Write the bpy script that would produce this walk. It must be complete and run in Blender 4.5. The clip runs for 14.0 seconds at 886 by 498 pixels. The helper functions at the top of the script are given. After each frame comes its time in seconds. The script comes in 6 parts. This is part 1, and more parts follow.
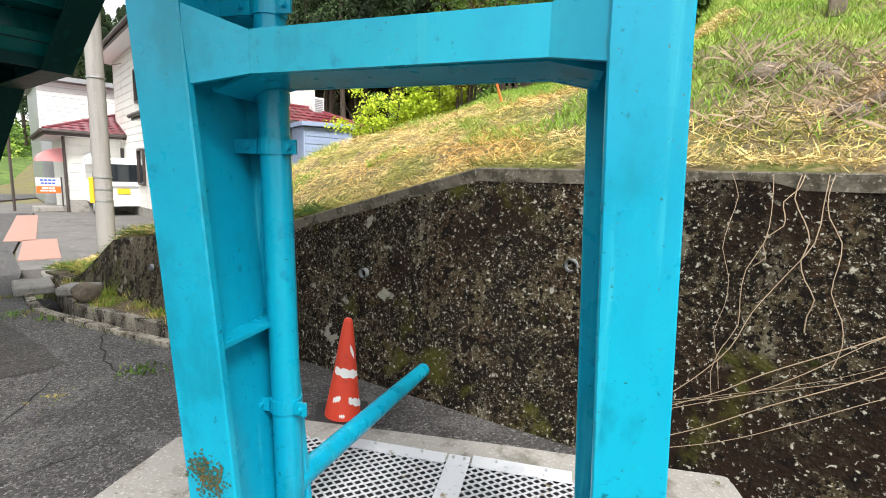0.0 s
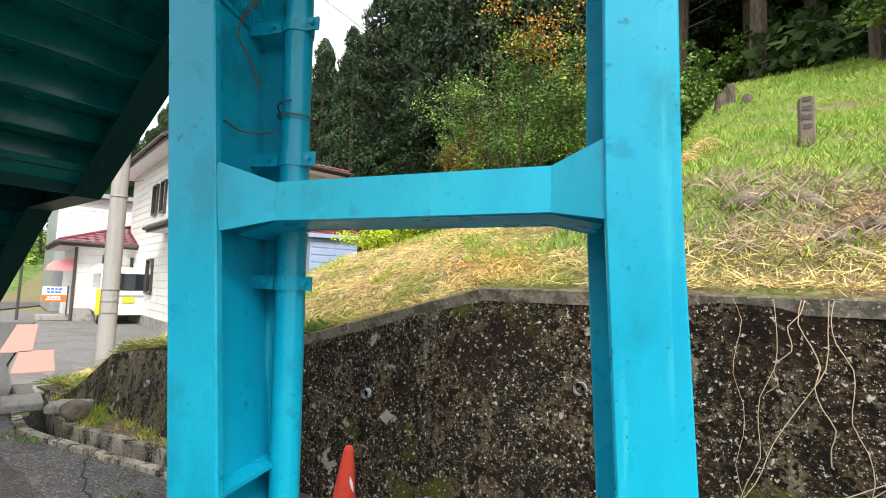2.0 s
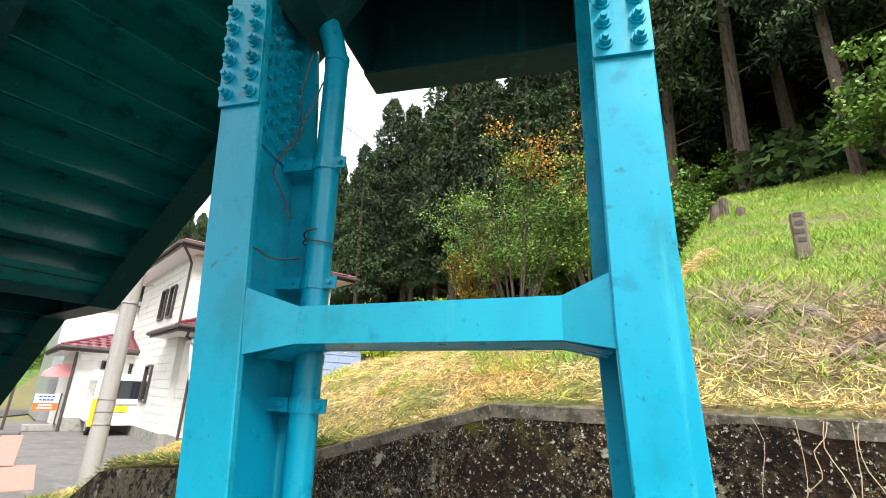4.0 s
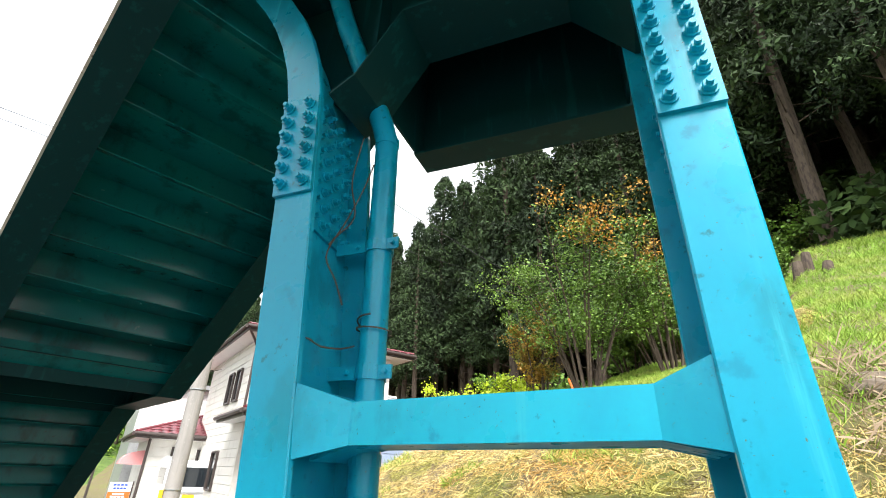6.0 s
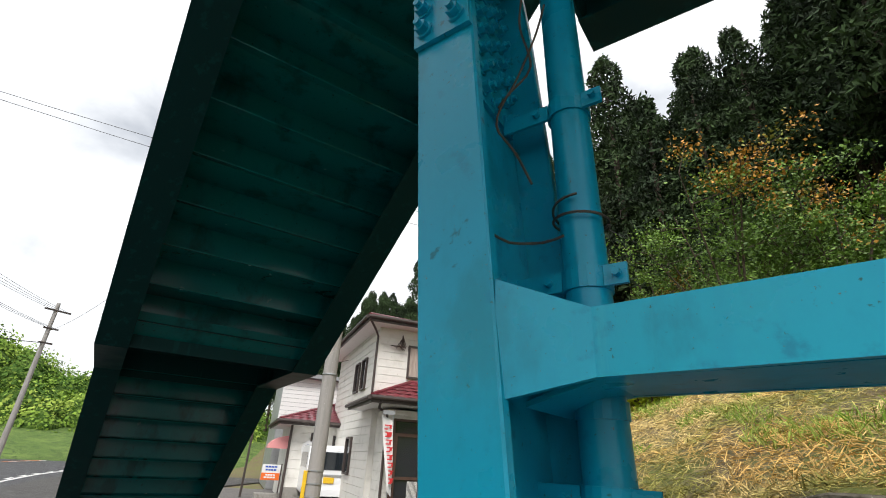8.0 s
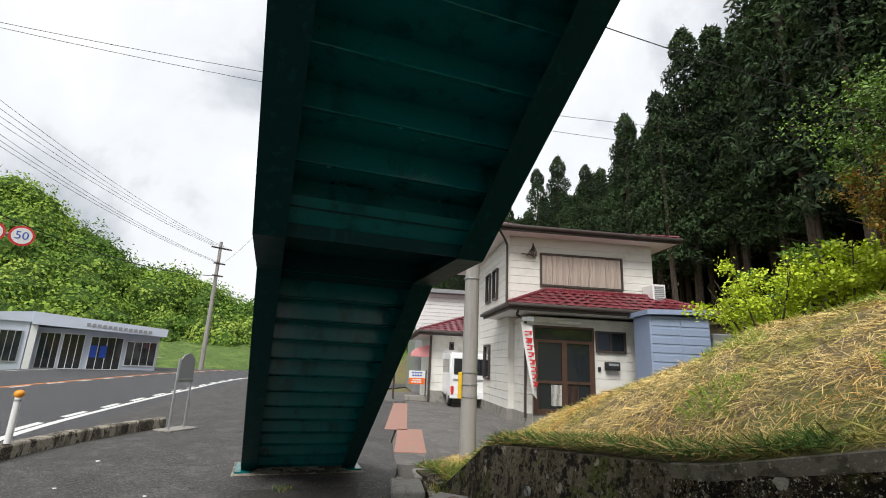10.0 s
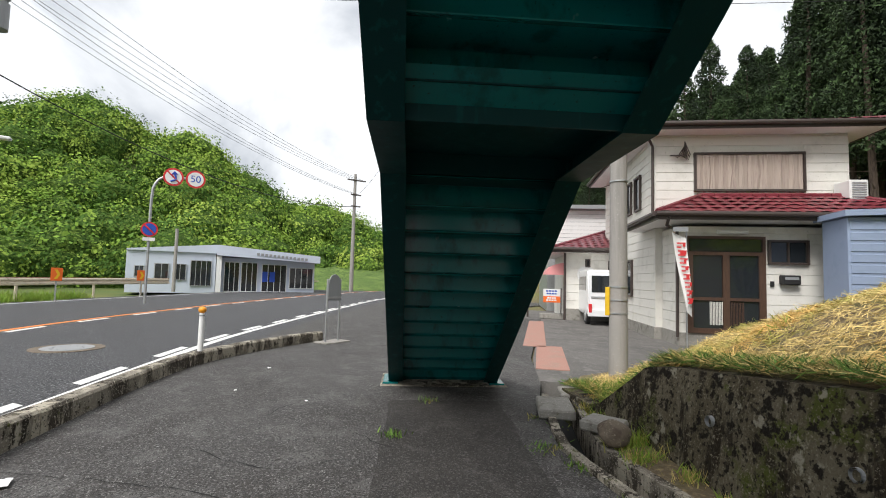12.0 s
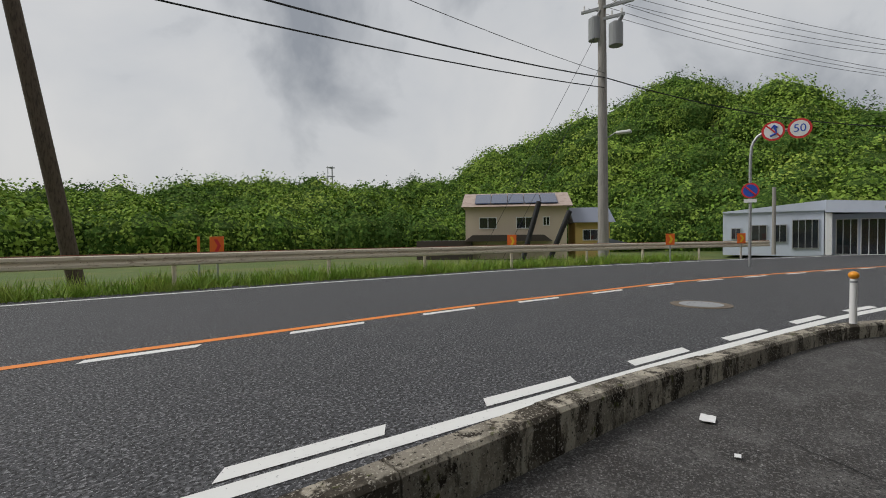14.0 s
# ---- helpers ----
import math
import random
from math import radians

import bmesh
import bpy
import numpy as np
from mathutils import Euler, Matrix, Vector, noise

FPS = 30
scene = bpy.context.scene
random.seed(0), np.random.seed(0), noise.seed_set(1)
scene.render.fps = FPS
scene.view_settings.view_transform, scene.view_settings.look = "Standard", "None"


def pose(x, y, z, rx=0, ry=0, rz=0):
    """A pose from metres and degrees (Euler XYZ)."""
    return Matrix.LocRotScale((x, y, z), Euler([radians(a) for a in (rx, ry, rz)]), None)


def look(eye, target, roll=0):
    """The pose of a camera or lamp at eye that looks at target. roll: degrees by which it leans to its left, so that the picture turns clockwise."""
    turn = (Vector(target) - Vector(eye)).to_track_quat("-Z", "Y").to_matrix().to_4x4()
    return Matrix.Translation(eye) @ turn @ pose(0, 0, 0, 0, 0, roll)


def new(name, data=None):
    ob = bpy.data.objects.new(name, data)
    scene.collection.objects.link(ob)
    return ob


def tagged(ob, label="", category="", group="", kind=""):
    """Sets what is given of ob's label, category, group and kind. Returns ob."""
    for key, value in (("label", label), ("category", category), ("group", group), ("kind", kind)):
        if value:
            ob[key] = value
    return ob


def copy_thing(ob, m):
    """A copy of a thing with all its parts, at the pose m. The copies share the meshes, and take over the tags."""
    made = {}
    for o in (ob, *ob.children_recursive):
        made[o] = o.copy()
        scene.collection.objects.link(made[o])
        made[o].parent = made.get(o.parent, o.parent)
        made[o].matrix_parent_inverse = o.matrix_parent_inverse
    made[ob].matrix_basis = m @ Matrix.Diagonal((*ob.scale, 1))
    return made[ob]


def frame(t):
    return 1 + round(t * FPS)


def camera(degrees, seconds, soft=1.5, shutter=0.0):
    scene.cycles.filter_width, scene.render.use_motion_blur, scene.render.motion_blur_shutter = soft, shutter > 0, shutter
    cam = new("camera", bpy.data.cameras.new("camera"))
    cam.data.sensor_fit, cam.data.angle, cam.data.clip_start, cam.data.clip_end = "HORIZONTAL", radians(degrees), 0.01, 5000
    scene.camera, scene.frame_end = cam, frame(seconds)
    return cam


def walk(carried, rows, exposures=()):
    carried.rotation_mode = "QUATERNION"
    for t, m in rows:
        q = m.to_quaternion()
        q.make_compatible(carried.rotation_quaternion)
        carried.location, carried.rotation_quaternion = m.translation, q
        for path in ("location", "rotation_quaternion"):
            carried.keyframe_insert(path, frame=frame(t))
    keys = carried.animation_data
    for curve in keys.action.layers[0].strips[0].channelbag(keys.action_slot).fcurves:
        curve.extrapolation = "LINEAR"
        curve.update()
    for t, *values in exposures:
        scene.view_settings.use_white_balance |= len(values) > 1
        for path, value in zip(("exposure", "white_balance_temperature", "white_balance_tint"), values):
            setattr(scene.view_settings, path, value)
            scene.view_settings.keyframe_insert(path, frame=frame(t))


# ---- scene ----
PATH = [
    (0, (0.205, 0.392, 1.419), (-0.035, 2.357, 1.134), 1.9),
    (0.5, (0.201, 0.387, 1.439), (-0.038, 2.364, 1.259), 1.9),
    (1, (0.204, 0.38, 1.458), (-0.041, 2.364, 1.389), 1.9),
    (1.5, (0.196, 0.372, 1.478), (-0.058, 2.355, 1.526), 1.8),
    (2, (0.186, 0.356, 1.501), (-0.077, 2.331, 1.666), 1.9),
    (2.5, (0.182, 0.351, 1.522), (-0.089, 2.313, 1.798), 1.9),
    (3, (0.182, 0.337, 1.537), (-0.096, 2.28, 1.922), 2.0),
    (3.2, (0.175, 0.323, 1.536), (-0.102, 2.257, 1.967), 2.1),
    (5.3, (0.155, 0.27, 1.584), (-0.212, 2.063, 2.39), 1.7),
    (5.5, (0.143, 0.287, 1.593), (-0.26, 2.062, 2.423), 1.9),
    (6, (0.138, 0.372, 1.6), (-0.365, 2.099, 2.475), 2.0),
    (6.5, (0.104, 0.471, 1.594), (-0.483, 2.155, 2.498), 2.2),
    (7, (0.0, 0.546, 1.581), (-0.668, 2.203, 2.478), 2.2),
    (7.5, (-0.145, 0.661, 1.576), (-0.926, 2.282, 2.449), 2.5),
    (8, (-0.278, 0.816, 1.544), (-1.191, 2.393, 2.368), 3.3),
    (8.5, (-0.442, 0.933, 1.512), (-1.471, 2.475, 2.264), 3.3),
    (8.7, (-0.52, 0.967, 1.496), (-1.595, 2.492, 2.216), 3.2),
    (10.8, (-1.262, 1.311, 1.387), (-2.744, 2.615, 1.708), 2.2),
    (11, (-1.315, 1.341, 1.374), (-2.827, 2.618, 1.66), 2.1),
    (11.5, (-1.409, 1.438, 1.346), (-3.01, 2.62, 1.55), 1.9),
    (12, (-1.511, 1.492, 1.349), (-3.223, 2.518, 1.48), 1.6),
    (12.5, (-1.608, 1.403, 1.318), (-3.476, 2.115, 1.388), 1.5),
    (13, (-1.705, 1.265, 1.324), (-3.697, 1.442, 1.338), 1.2),
    (13.5, (-1.695, 1.056, 1.321), (-3.641, 0.596, 1.291), 0.4),
    (14, (-1.676, 0.958, 1.32), (-3.349, -0.136, 1.27), -0.5),
]
EXPOSURES = [(0, 0.92), (3.2, 1.05), (5.5, 1.25), (6.5, 1.1), (7.5, 0.55), (8.5, -0.02), (11, -0.02), (12.5, 0.18), (13.5, -0.36), (14, -0.78)]
cam = camera(86.8, 14.0, soft=1.0)
walk(cam, [(t, look(eye, target, roll)) for t, eye, target, roll in PATH], EXPOSURES)

# ---- sky and sun ----
SUN_EL, SUN_AZ = 50, 152
world = bpy.data.worlds.new("sky")
scene.world = world
world.use_nodes = True
wn, wl = world.node_tree.nodes, world.node_tree.links
sky = wn.new("ShaderNodeTexSky")
sky.sky_type = "NISHITA"
sky.sun_disc = False
sky.sun_elevation, sky.sun_rotation = radians(SUN_EL), radians(SUN_AZ)
sky.air_density, sky.dust_density = 1.4, 4.0
bg_sky = wn["Background"]
wl.new(sky.outputs[0], bg_sky.inputs[0])
bg_sky.inputs[1].default_value = 0.1
cloud_noise = wn.new("ShaderNodeTexNoise")
cloud_noise.inputs["Scale"].default_value = 2.6
cloud_noise.inputs["Detail"].default_value = 7
cloud_noise.inputs["Roughness"].default_value = 0.52
cloud_noise.inputs["Distortion"].default_value = 0.3
tone = wn.new("ShaderNodeValToRGB")
tone.color_ramp.elements[0].position, tone.color_ramp.elements[0].color = 0.36, (1.0, 1.0, 1.0, 1)
tone.color_ramp.elements[1].position, tone.color_ramp.elements[1].color = 0.69, (0.42, 0.45, 0.5, 1)
mid_tone = tone.color_ramp.elements.new(0.55)
mid_tone.color = (0.86, 0.88, 0.91, 1)
wl.new(cloud_noise.outputs[0], tone.inputs[0])
bg_cloud = wn.new("ShaderNodeBackground")
wl.new(tone.outputs[0], bg_cloud.inputs[0])
bg_cloud.inputs[1].default_value = 1.2
mix_sky = wn.new("ShaderNodeMixShader")
mix_sky.inputs[0].default_value = 0.88
wl.new(bg_sky.outputs[0], mix_sky.inputs[1])
wl.new(bg_cloud.outputs[0], mix_sky.inputs[2])
wl.new(mix_sky.outputs[0], wn["World Output"].inputs[0])

sun_data = bpy.data.lights.new("sun", "SUN")
sun_data.energy, sun_data.angle, sun_data.color = 3.1, radians(22), (1.0, 0.975, 0.94)
sun = new("sun", sun_data)
sun.matrix_world = look((0, 0, 60), (math.sin(radians(SUN_AZ + 180)) * 40, math.cos(radians(SUN_AZ + 180)) * 40, 60 - 40 * math.tan(radians(SUN_EL))))


# ---- materials ----
def mat(name, base, rough=0.6, metal=0.0, layers=(), bump=(), island=0.0, spec=0.5, rand=0.0, rough_noise=0.0):
    """base colour; layers: (scale, low, high, colour, detail) noise masks laid over; bump: (scale, strength, distance)."""
    m = bpy.data.materials.new(name)
    m.use_nodes = True
    n, l = m.node_tree.nodes, m.node_tree.links
    b = n["Principled BSDF"]
    b.inputs["Roughness"].default_value, b.inputs["Metallic"].default_value = rough, metal
    b.inputs["Specular IOR Level"].default_value = spec
    coord = n.new("ShaderNodeTexCoord")
    geo = n.new("ShaderNodeNewGeometry")
    col = n.new("ShaderNodeRGB")
    col.outputs[0].default_value = (*base, 1)
    out = col.outputs[0]
    for scale, low, high, colour, *more in layers:
        tex = n.new("ShaderNodeTexNoise")
        tex.inputs["Scale"].default_value = scale
        tex.inputs["Detail"].default_value = more[0] if more else 6
        tex.inputs["Roughness"].default_value = 0.62
        src = geo.outputs["Position"]
        if len(more) > 1:
            mp = n.new("ShaderNodeMapping")
            mp.inputs["Scale"].default_value = more[1]
            l.new(src, mp.inputs[0])
            src = mp.outputs[0]
        l.new(src, tex.inputs["Vector"])
        ramp = n.new("ShaderNodeMapRange")
        ramp.interpolation_type = "SMOOTHSTEP"
        ramp.inputs[1].default_value, ramp.inputs[2].default_value = low, high
        l.new(tex.outputs[0], ramp.inputs[0])
        mix = n.new("ShaderNodeMix")
        mix.data_type = "RGBA"
        l.new(ramp.outputs[0], mix.inputs["Factor"])
        l.new(out, mix.inputs["A"])
        mix.inputs["B"].default_value = (*colour, 1)
        out = mix.outputs["Result"]
    if island or rand:
        hs = n.new("ShaderNodeHueSaturation")
        mr = n.new("ShaderNodeMapRange")
        k = island or rand
        mr.inputs[3].default_value, mr.inputs[4].default_value = 1 - k, 1 + k
        if island:
            l.new(geo.outputs["Random Per Island"], mr.inputs[0])
        else:
            oi = n.new("ShaderNodeObjectInfo")
            l.new(oi.outputs["Random"], mr.inputs[0])
        l.new(mr.outputs[0], hs.inputs["Value"])
        l.new(out, hs.inputs["Color"])
        out = hs.outputs[0]
    l.new(out, b.inputs["Base Color"])
    if rough_noise:
        rt = n.new("ShaderNodeTexNoise")
        rt.inputs["Scale"].default_value = 9
        rt.inputs["Detail"].default_value = 5
        l.new(geo.outputs["Position"], rt.inputs["Vector"])
        rm = n.new("ShaderNodeMapRange")
        rm.inputs[3].default_value, rm.inputs[4].default_value = rough - rough_noise, rough + rough_noise
        l.new(rt.outputs[0], rm.inputs[0])
        l.new(rm.outputs[0], b.inputs["Roughness"])
    nrm = None
    for scale, strength, dist in bump:
        tex = n.new("ShaderNodeTexNoise")
        tex.inputs["Scale"].default_value, tex.inputs["Detail"].default_value = scale, 5
        l.new(geo.outputs["Position"], tex.inputs["Vector"])
        bp = n.new("ShaderNodeBump")
        bp.inputs["Strength"].default_value, bp.inputs["Distance"].default_value = strength, dist
        l.new(tex.outputs[0], bp.inputs["Height"])
        if nrm:
            l.new(nrm, bp.inputs["Normal"])
        nrm = bp.outputs[0]
    if nrm:
        l.new(nrm, b.inputs["Normal"])
    return m


def glass(name, tint, rough=0.05):
    m = mat(name, tint, rough, spec=0.9)
    return m


M_TEAL = mat("teal_paint", (0.002, 0.285, 0.435), 0.3, spec=0.35, layers=[(2.4, 0.42, 0.62, (0.003, 0.34, 0.48), 6, (1, 1, 0.35)), (5, 0.52, 0.66, (0.002, 0.23, 0.33), 7, (1, 1, 0.5)), (11, 0.6, 0.7, (0.002, 0.22, 0.34), 9), (26, 0.64, 0.7, (0.003, 0.15, 0.2), 8), (3.0, 0.6, 0.74, (0.03, 0.38, 0.49), 6, (6, 6, 0.3)), (95, 0.67, 0.71, (0.02, 0.13, 0.13), 4), (130, 0.7, 0.73, (0.12, 0.13, 0.07), 3)], bump=[(60, 0.05, 0.002), (4, 0.08, 0.01)], rough_noise=0.12)
# Teal with milder shade in its colour, for better-lit stair parts.
M_TEAL_HALF_SHADED = mat("half_shaded_teal_paint", (0.001, 0.13, 0.13), 0.22, spec=0.4, layers=[(5, 0.5, 0.66, (0.001, 0.07, 0.072), 6, (1, 1, 0.5)), (40, 0.62, 0.7, (0.006, 0.05, 0.05))], bump=[(40, 0.06, 0.002), (3, 0.1, 0.02)], rough_noise=0.12)
# Teal darkened to hold the shade under stair, girder and deck.
M_TEAL_SHADED = mat("shaded_teal_paint", (0.001, 0.034, 0.035), 0.5, spec=0.15, layers=[(6, 0.5, 0.8, (0.001, 0.03, 0.031)), (40, 0.66, 0.76, (0.008, 0.04, 0.036)), (4, 0.56, 0.66, (0.002, 0.055, 0.056), 8, (4, 4, 0.4))], bump=[(50, 0.06, 0.002)], rough_noise=0.1)
M_RUST = mat("rusted_moss_paint", (0.02, 0.075, 0.055), 0.95, layers=[(60, 0.45, 0.58, (0.07, 0.075, 0.02)), (120, 0.5, 0.6, (0.13, 0.07, 0.02))], bump=[(120, 0.8, 0.004)])
M_ASPHALT = mat("pavement_asphalt", (0.046, 0.042, 0.04), 0.75, layers=[(0.7, 0.45, 0.6, (0.038, 0.033, 0.03), 8), (2.6, 0.5, 0.6, (0.085, 0.08, 0.076), 8), (1.4, 0.54, 0.64, (0.026, 0.022, 0.02), 9), (60, 0.52, 0.6, (0.15, 0.145, 0.14), 4), (75, 0.53, 0.59, (0.016, 0.015, 0.015), 6), (11, 0.6, 0.66, (0.03, 0.026, 0.023), 9), (50, 0.66, 0.7, (0.3, 0.29, 0.28), 2)], bump=[(65, 1.0, 0.014), (12, 0.5, 0.03)])
M_ROAD = mat("road_asphalt", (0.052, 0.053, 0.058), 0.82, layers=[(0.35, 0.42, 0.62, (0.045, 0.046, 0.05), 5, (0.4, 1, 1)), (2.5, 0.52, 0.66, (0.08, 0.08, 0.085)), (30, 0.52, 0.6, (0.18, 0.18, 0.19), 3), (36, 0.51, 0.56, (0.01, 0.01, 0.011), 3), (60, 0.64, 0.67, (0.45, 0.45, 0.46), 3)], bump=[(34, 1.0, 0.02)])
M_LINE = mat("white_road_paint", (0.72, 0.72, 0.7), 0.7, layers=[(30, 0.62, 0.7, (0.35, 0.35, 0.35)), (3, 0.5, 0.8, (0.6, 0.6, 0.58))], bump=[(120, 0.3, 0.004)])
M_ORANGE = mat("orange_road_paint", (0.75, 0.23, 0.03), 0.7, layers=[(40, 0.66, 0.75, (0.4, 0.16, 0.06)), (2, 0.5, 0.8, (0.65, 0.22, 0.05))])
M_CONC = mat("weathered_concrete", (0.28, 0.265, 0.24), 0.92, layers=[(9, 0.5, 0.7, (0.17, 0.155, 0.13)), (60, 0.55, 0.65, (0.42, 0.4, 0.37)), (2.2, 0.55, 0.7, (0.12, 0.115, 0.09)), (25, 0.64, 0.7, (0.08, 0.09, 0.03))], bump=[(70, 0.4, 0.006), (9, 0.3, 0.02)])
M_KERB = mat("stained_kerb_concrete", (0.24, 0.215, 0.175), 0.93, spec=0.25, layers=[(2.2, 0.46, 0.56, (0.06, 0.05, 0.038), 9, (1, 1, 0.6)), (5, 0.5, 0.58, (0.4, 0.36, 0.29), 9, (1, 1, 0.3)), (7, 0.54, 0.62, (0.028, 0.022, 0.016), 10, (1, 1, 0.5)), (60, 0.56, 0.64, (0.42, 0.39, 0.33), 4), (45, 0.58, 0.64, (0.03, 0.026, 0.02), 5), (9, 0.62, 0.7, (0.07, 0.075, 0.02))], bump=[(60, 0.7, 0.008), (8, 0.5, 0.02)])
M_WALL = mat("mossy_retaining_wall", (0.013, 0.009, 0.005), 0.97, spec=0.15, layers=[(2.2, 0.46, 0.62, (0.036, 0.021, 0.01), 9), (7, 0.5, 0.6, (0.06, 0.046, 0.024), 11), (3.0, 0.56, 0.68, (0.13, 0.115, 0.08), 11, (1.5, 1.5, 0.5)), (60, 0.57, 0.63, (0.09, 0.08, 0.056), 4), (110, 0.61, 0.66, (0.34, 0.32, 0.27), 3), (34, 0.52, 0.57, (0.005, 0.0035, 0.0025), 7), (1.2, 0.53, 0.62, (0.014, 0.0075, 0.0045), 12), (10, 0.55, 0.61, (0.006, 0.004, 0.003), 10), (1.9, 0.58, 0.67, (0.05, 0.05, 0.009), 12), (45, 0.6, 0.66, (0.34, 0.32, 0.26), 4), (4.5, 0.635, 0.665, (0.24, 0.23, 0.19), 14), (16, 0.66, 0.69, (0.3, 0.28, 0.23), 10)], bump=[(45, 1.0, 0.016), (7, 0.6, 0.04)])
M_WALL_END = mat("grey_olive_concrete", (0.125, 0.108, 0.075), 0.95, spec=0.2, layers=[(1.6, 0.45, 0.6, (0.075, 0.062, 0.038), 9, (1.5, 1.5, 0.6)), (3.2, 0.5, 0.6, (0.028, 0.021, 0.013), 11, (2.2, 2.2, 0.4)), (2.6, 0.53, 0.63, (0.07, 0.08, 0.018), 10), (60, 0.54, 0.62, (0.2, 0.18, 0.135), 4), (10, 0.54, 0.6, (0.014, 0.011, 0.008), 10), (30, 0.55, 0.61, (0.02, 0.016, 0.011), 6), (6, 0.6, 0.65, (0.26, 0.24, 0.19), 13)], bump=[(50, 0.8, 0.012), (6, 0.6, 0.04)])
M_ALU = mat("scuffed_aluminium", (0.5, 0.51, 0.53), 0.42, layers=[(6, 0.5, 0.68, (0.42, 0.43, 0.45)), (40, 0.6, 0.68, (0.3, 0.3, 0.31)), (12, 0.64, 0.7, (0.2, 0.16, 0.1))])
M_WALL_CAP = mat("wall_cap_concrete", (0.12, 0.105, 0.08), 0.95, layers=[(9, 0.45, 0.58, (0.05, 0.043, 0.028)), (45, 0.58, 0.66, (0.24, 0.22, 0.18)), (5, 0.6, 0.7, (0.07, 0.09, 0.02))], bump=[(50, 0.6, 0.01)])
M_SOIL = mat("dry_earth_bank", (0.14, 0.105, 0.06), 0.97, layers=[(1.2, 0.42, 0.62, (0.13, 0.15, 0.035)), (18, 0.5, 0.7, (0.3, 0.23, 0.12)), (6, 0.6, 0.7, (0.08, 0.055, 0.03))], bump=[(25, 0.8, 0.03)])
M_GROUND = mat("grass_ground", (0.09, 0.13, 0.03), 0.97, layers=[(0.3, 0.45, 0.65, (0.14, 0.15, 0.04)), (5, 0.5, 0.7, (0.06, 0.1, 0.02))], bump=[(10, 0.6, 0.05)])
M_GRASS = mat("green_grass_blades", (0.2, 0.34, 0.03), 0.7, layers=[(1.5, 0.45, 0.6, (0.3, 0.38, 0.06))], island=0.28)
M_DRY = mat("dry_cut_grass", (0.62, 0.47, 0.19), 0.85, layers=[(1.3, 0.48, 0.6, (0.34, 0.32, 0.08)), (0.8, 0.52, 0.62, (0.6, 0.38, 0.12))], island=0.5)
M_LEAF = mat("young_green_leaves", (0.14, 0.25, 0.03), 0.6, layers=[(1.2, 0.45, 0.6, (0.075, 0.15, 0.02))], island=0.4)
M_LEAF_ORANGE = mat("orange_young_leaves", (0.5, 0.24, 0.03), 0.6, layers=[(2.0, 0.48, 0.6, (0.2, 0.22, 0.03))], island=0.35)
M_LEAF_AMBER = mat("amber_young_leaves", (0.34, 0.2, 0.025), 0.6, layers=[(1.6, 0.45, 0.6, (0.19, 0.22, 0.03))], island=0.4)
M_GRASS_DARK = mat("dark_green_grass_blades", (0.09, 0.17, 0.025), 0.75, layers=[(2.5, 0.5, 0.6, (0.26, 0.22, 0.07)), (1.2, 0.5, 0.62, (0.12, 0.2, 0.02))], island=0.5)
M_LEAF_LIME = mat("lime_leaves", (0.5, 0.62, 0.03), 0.6, island=0.3)
M_CEDAR = mat("cedar_needles", (0.036, 0.068, 0.02), 0.9, layers=[(0.5, 0.45, 0.6, (0.014, 0.03, 0.01))], island=0.5)
M_WOOD_FAR = mat("far_wood_leaves", (0.22, 0.33, 0.055), 0.95, spec=0.1, layers=[(0.13, 0.45, 0.58, (0.3, 0.39, 0.075)), (0.28, 0.52, 0.6, (0.14, 0.24, 0.04))], island=0.15)
M_WOOD_MID = mat("mid_wood_leaves", (0.17, 0.28, 0.045), 0.95, spec=0.1, layers=[(0.2, 0.45, 0.58, (0.24, 0.34, 0.06)), (0.5, 0.52, 0.6, (0.1, 0.19, 0.03))], island=0.16)
M_WOOD_DEEP = mat("deep_wood_leaves", (0.06, 0.12, 0.025), 0.95, spec=0.1, layers=[(0.3, 0.48, 0.6, (0.12, 0.21, 0.04))], island=0.16)
M_BARK = mat("bark", (0.1, 0.075, 0.055), 0.95, layers=[(20, 0.45, 0.65, (0.05, 0.035, 0.028), 5, (1, 1, 0.2))], bump=[(30, 0.6, 0.01)])
M_TWIG = mat("dry_vine", (0.36, 0.27, 0.18), 0.9)
M_SIDING = mat("white_siding", (0.74, 0.72, 0.67), 0.7, layers=[(2, 0.5, 0.75, (0.6, 0.58, 0.53)), (20, 0.62, 0.72, (0.5, 0.48, 0.42))], bump=[(30, 0.1, 0.003)])
M_TRIM = mat("dark_brown_trim", (0.06, 0.045, 0.04), 0.5)
M_TILE = mat("red_glazed_tile", (0.19, 0.03, 0.042), 0.32, layers=[(4, 0.5, 0.65, (0.12, 0.02, 0.028)), (40, 0.6, 0.7, (0.3, 0.14, 0.14))], island=0.18, rough_noise=0.08)
M_WOOD = mat("dark_door_wood", (0.085, 0.045, 0.028), 0.55, layers=[(10, 0.45, 0.65, (0.05, 0.026, 0.017), 5, (8, 8, 0.6))])
M_GLASS = mat("dark_window_glass", (0.02, 0.025, 0.03), 0.06, spec=0.9)
M_CURTAIN = mat("faded_curtain", (0.42, 0.35, 0.3), 0.9, layers=[(6, 0.5, 0.65, (0.34, 0.27, 0.24), 4, (6, 6, 0.3))])
M_SHED = mat("blue_grey_shed_steel", (0.3, 0.37, 0.52), 0.5, layers=[(3, 0.5, 0.75, (0.26, 0.33, 0.47))])
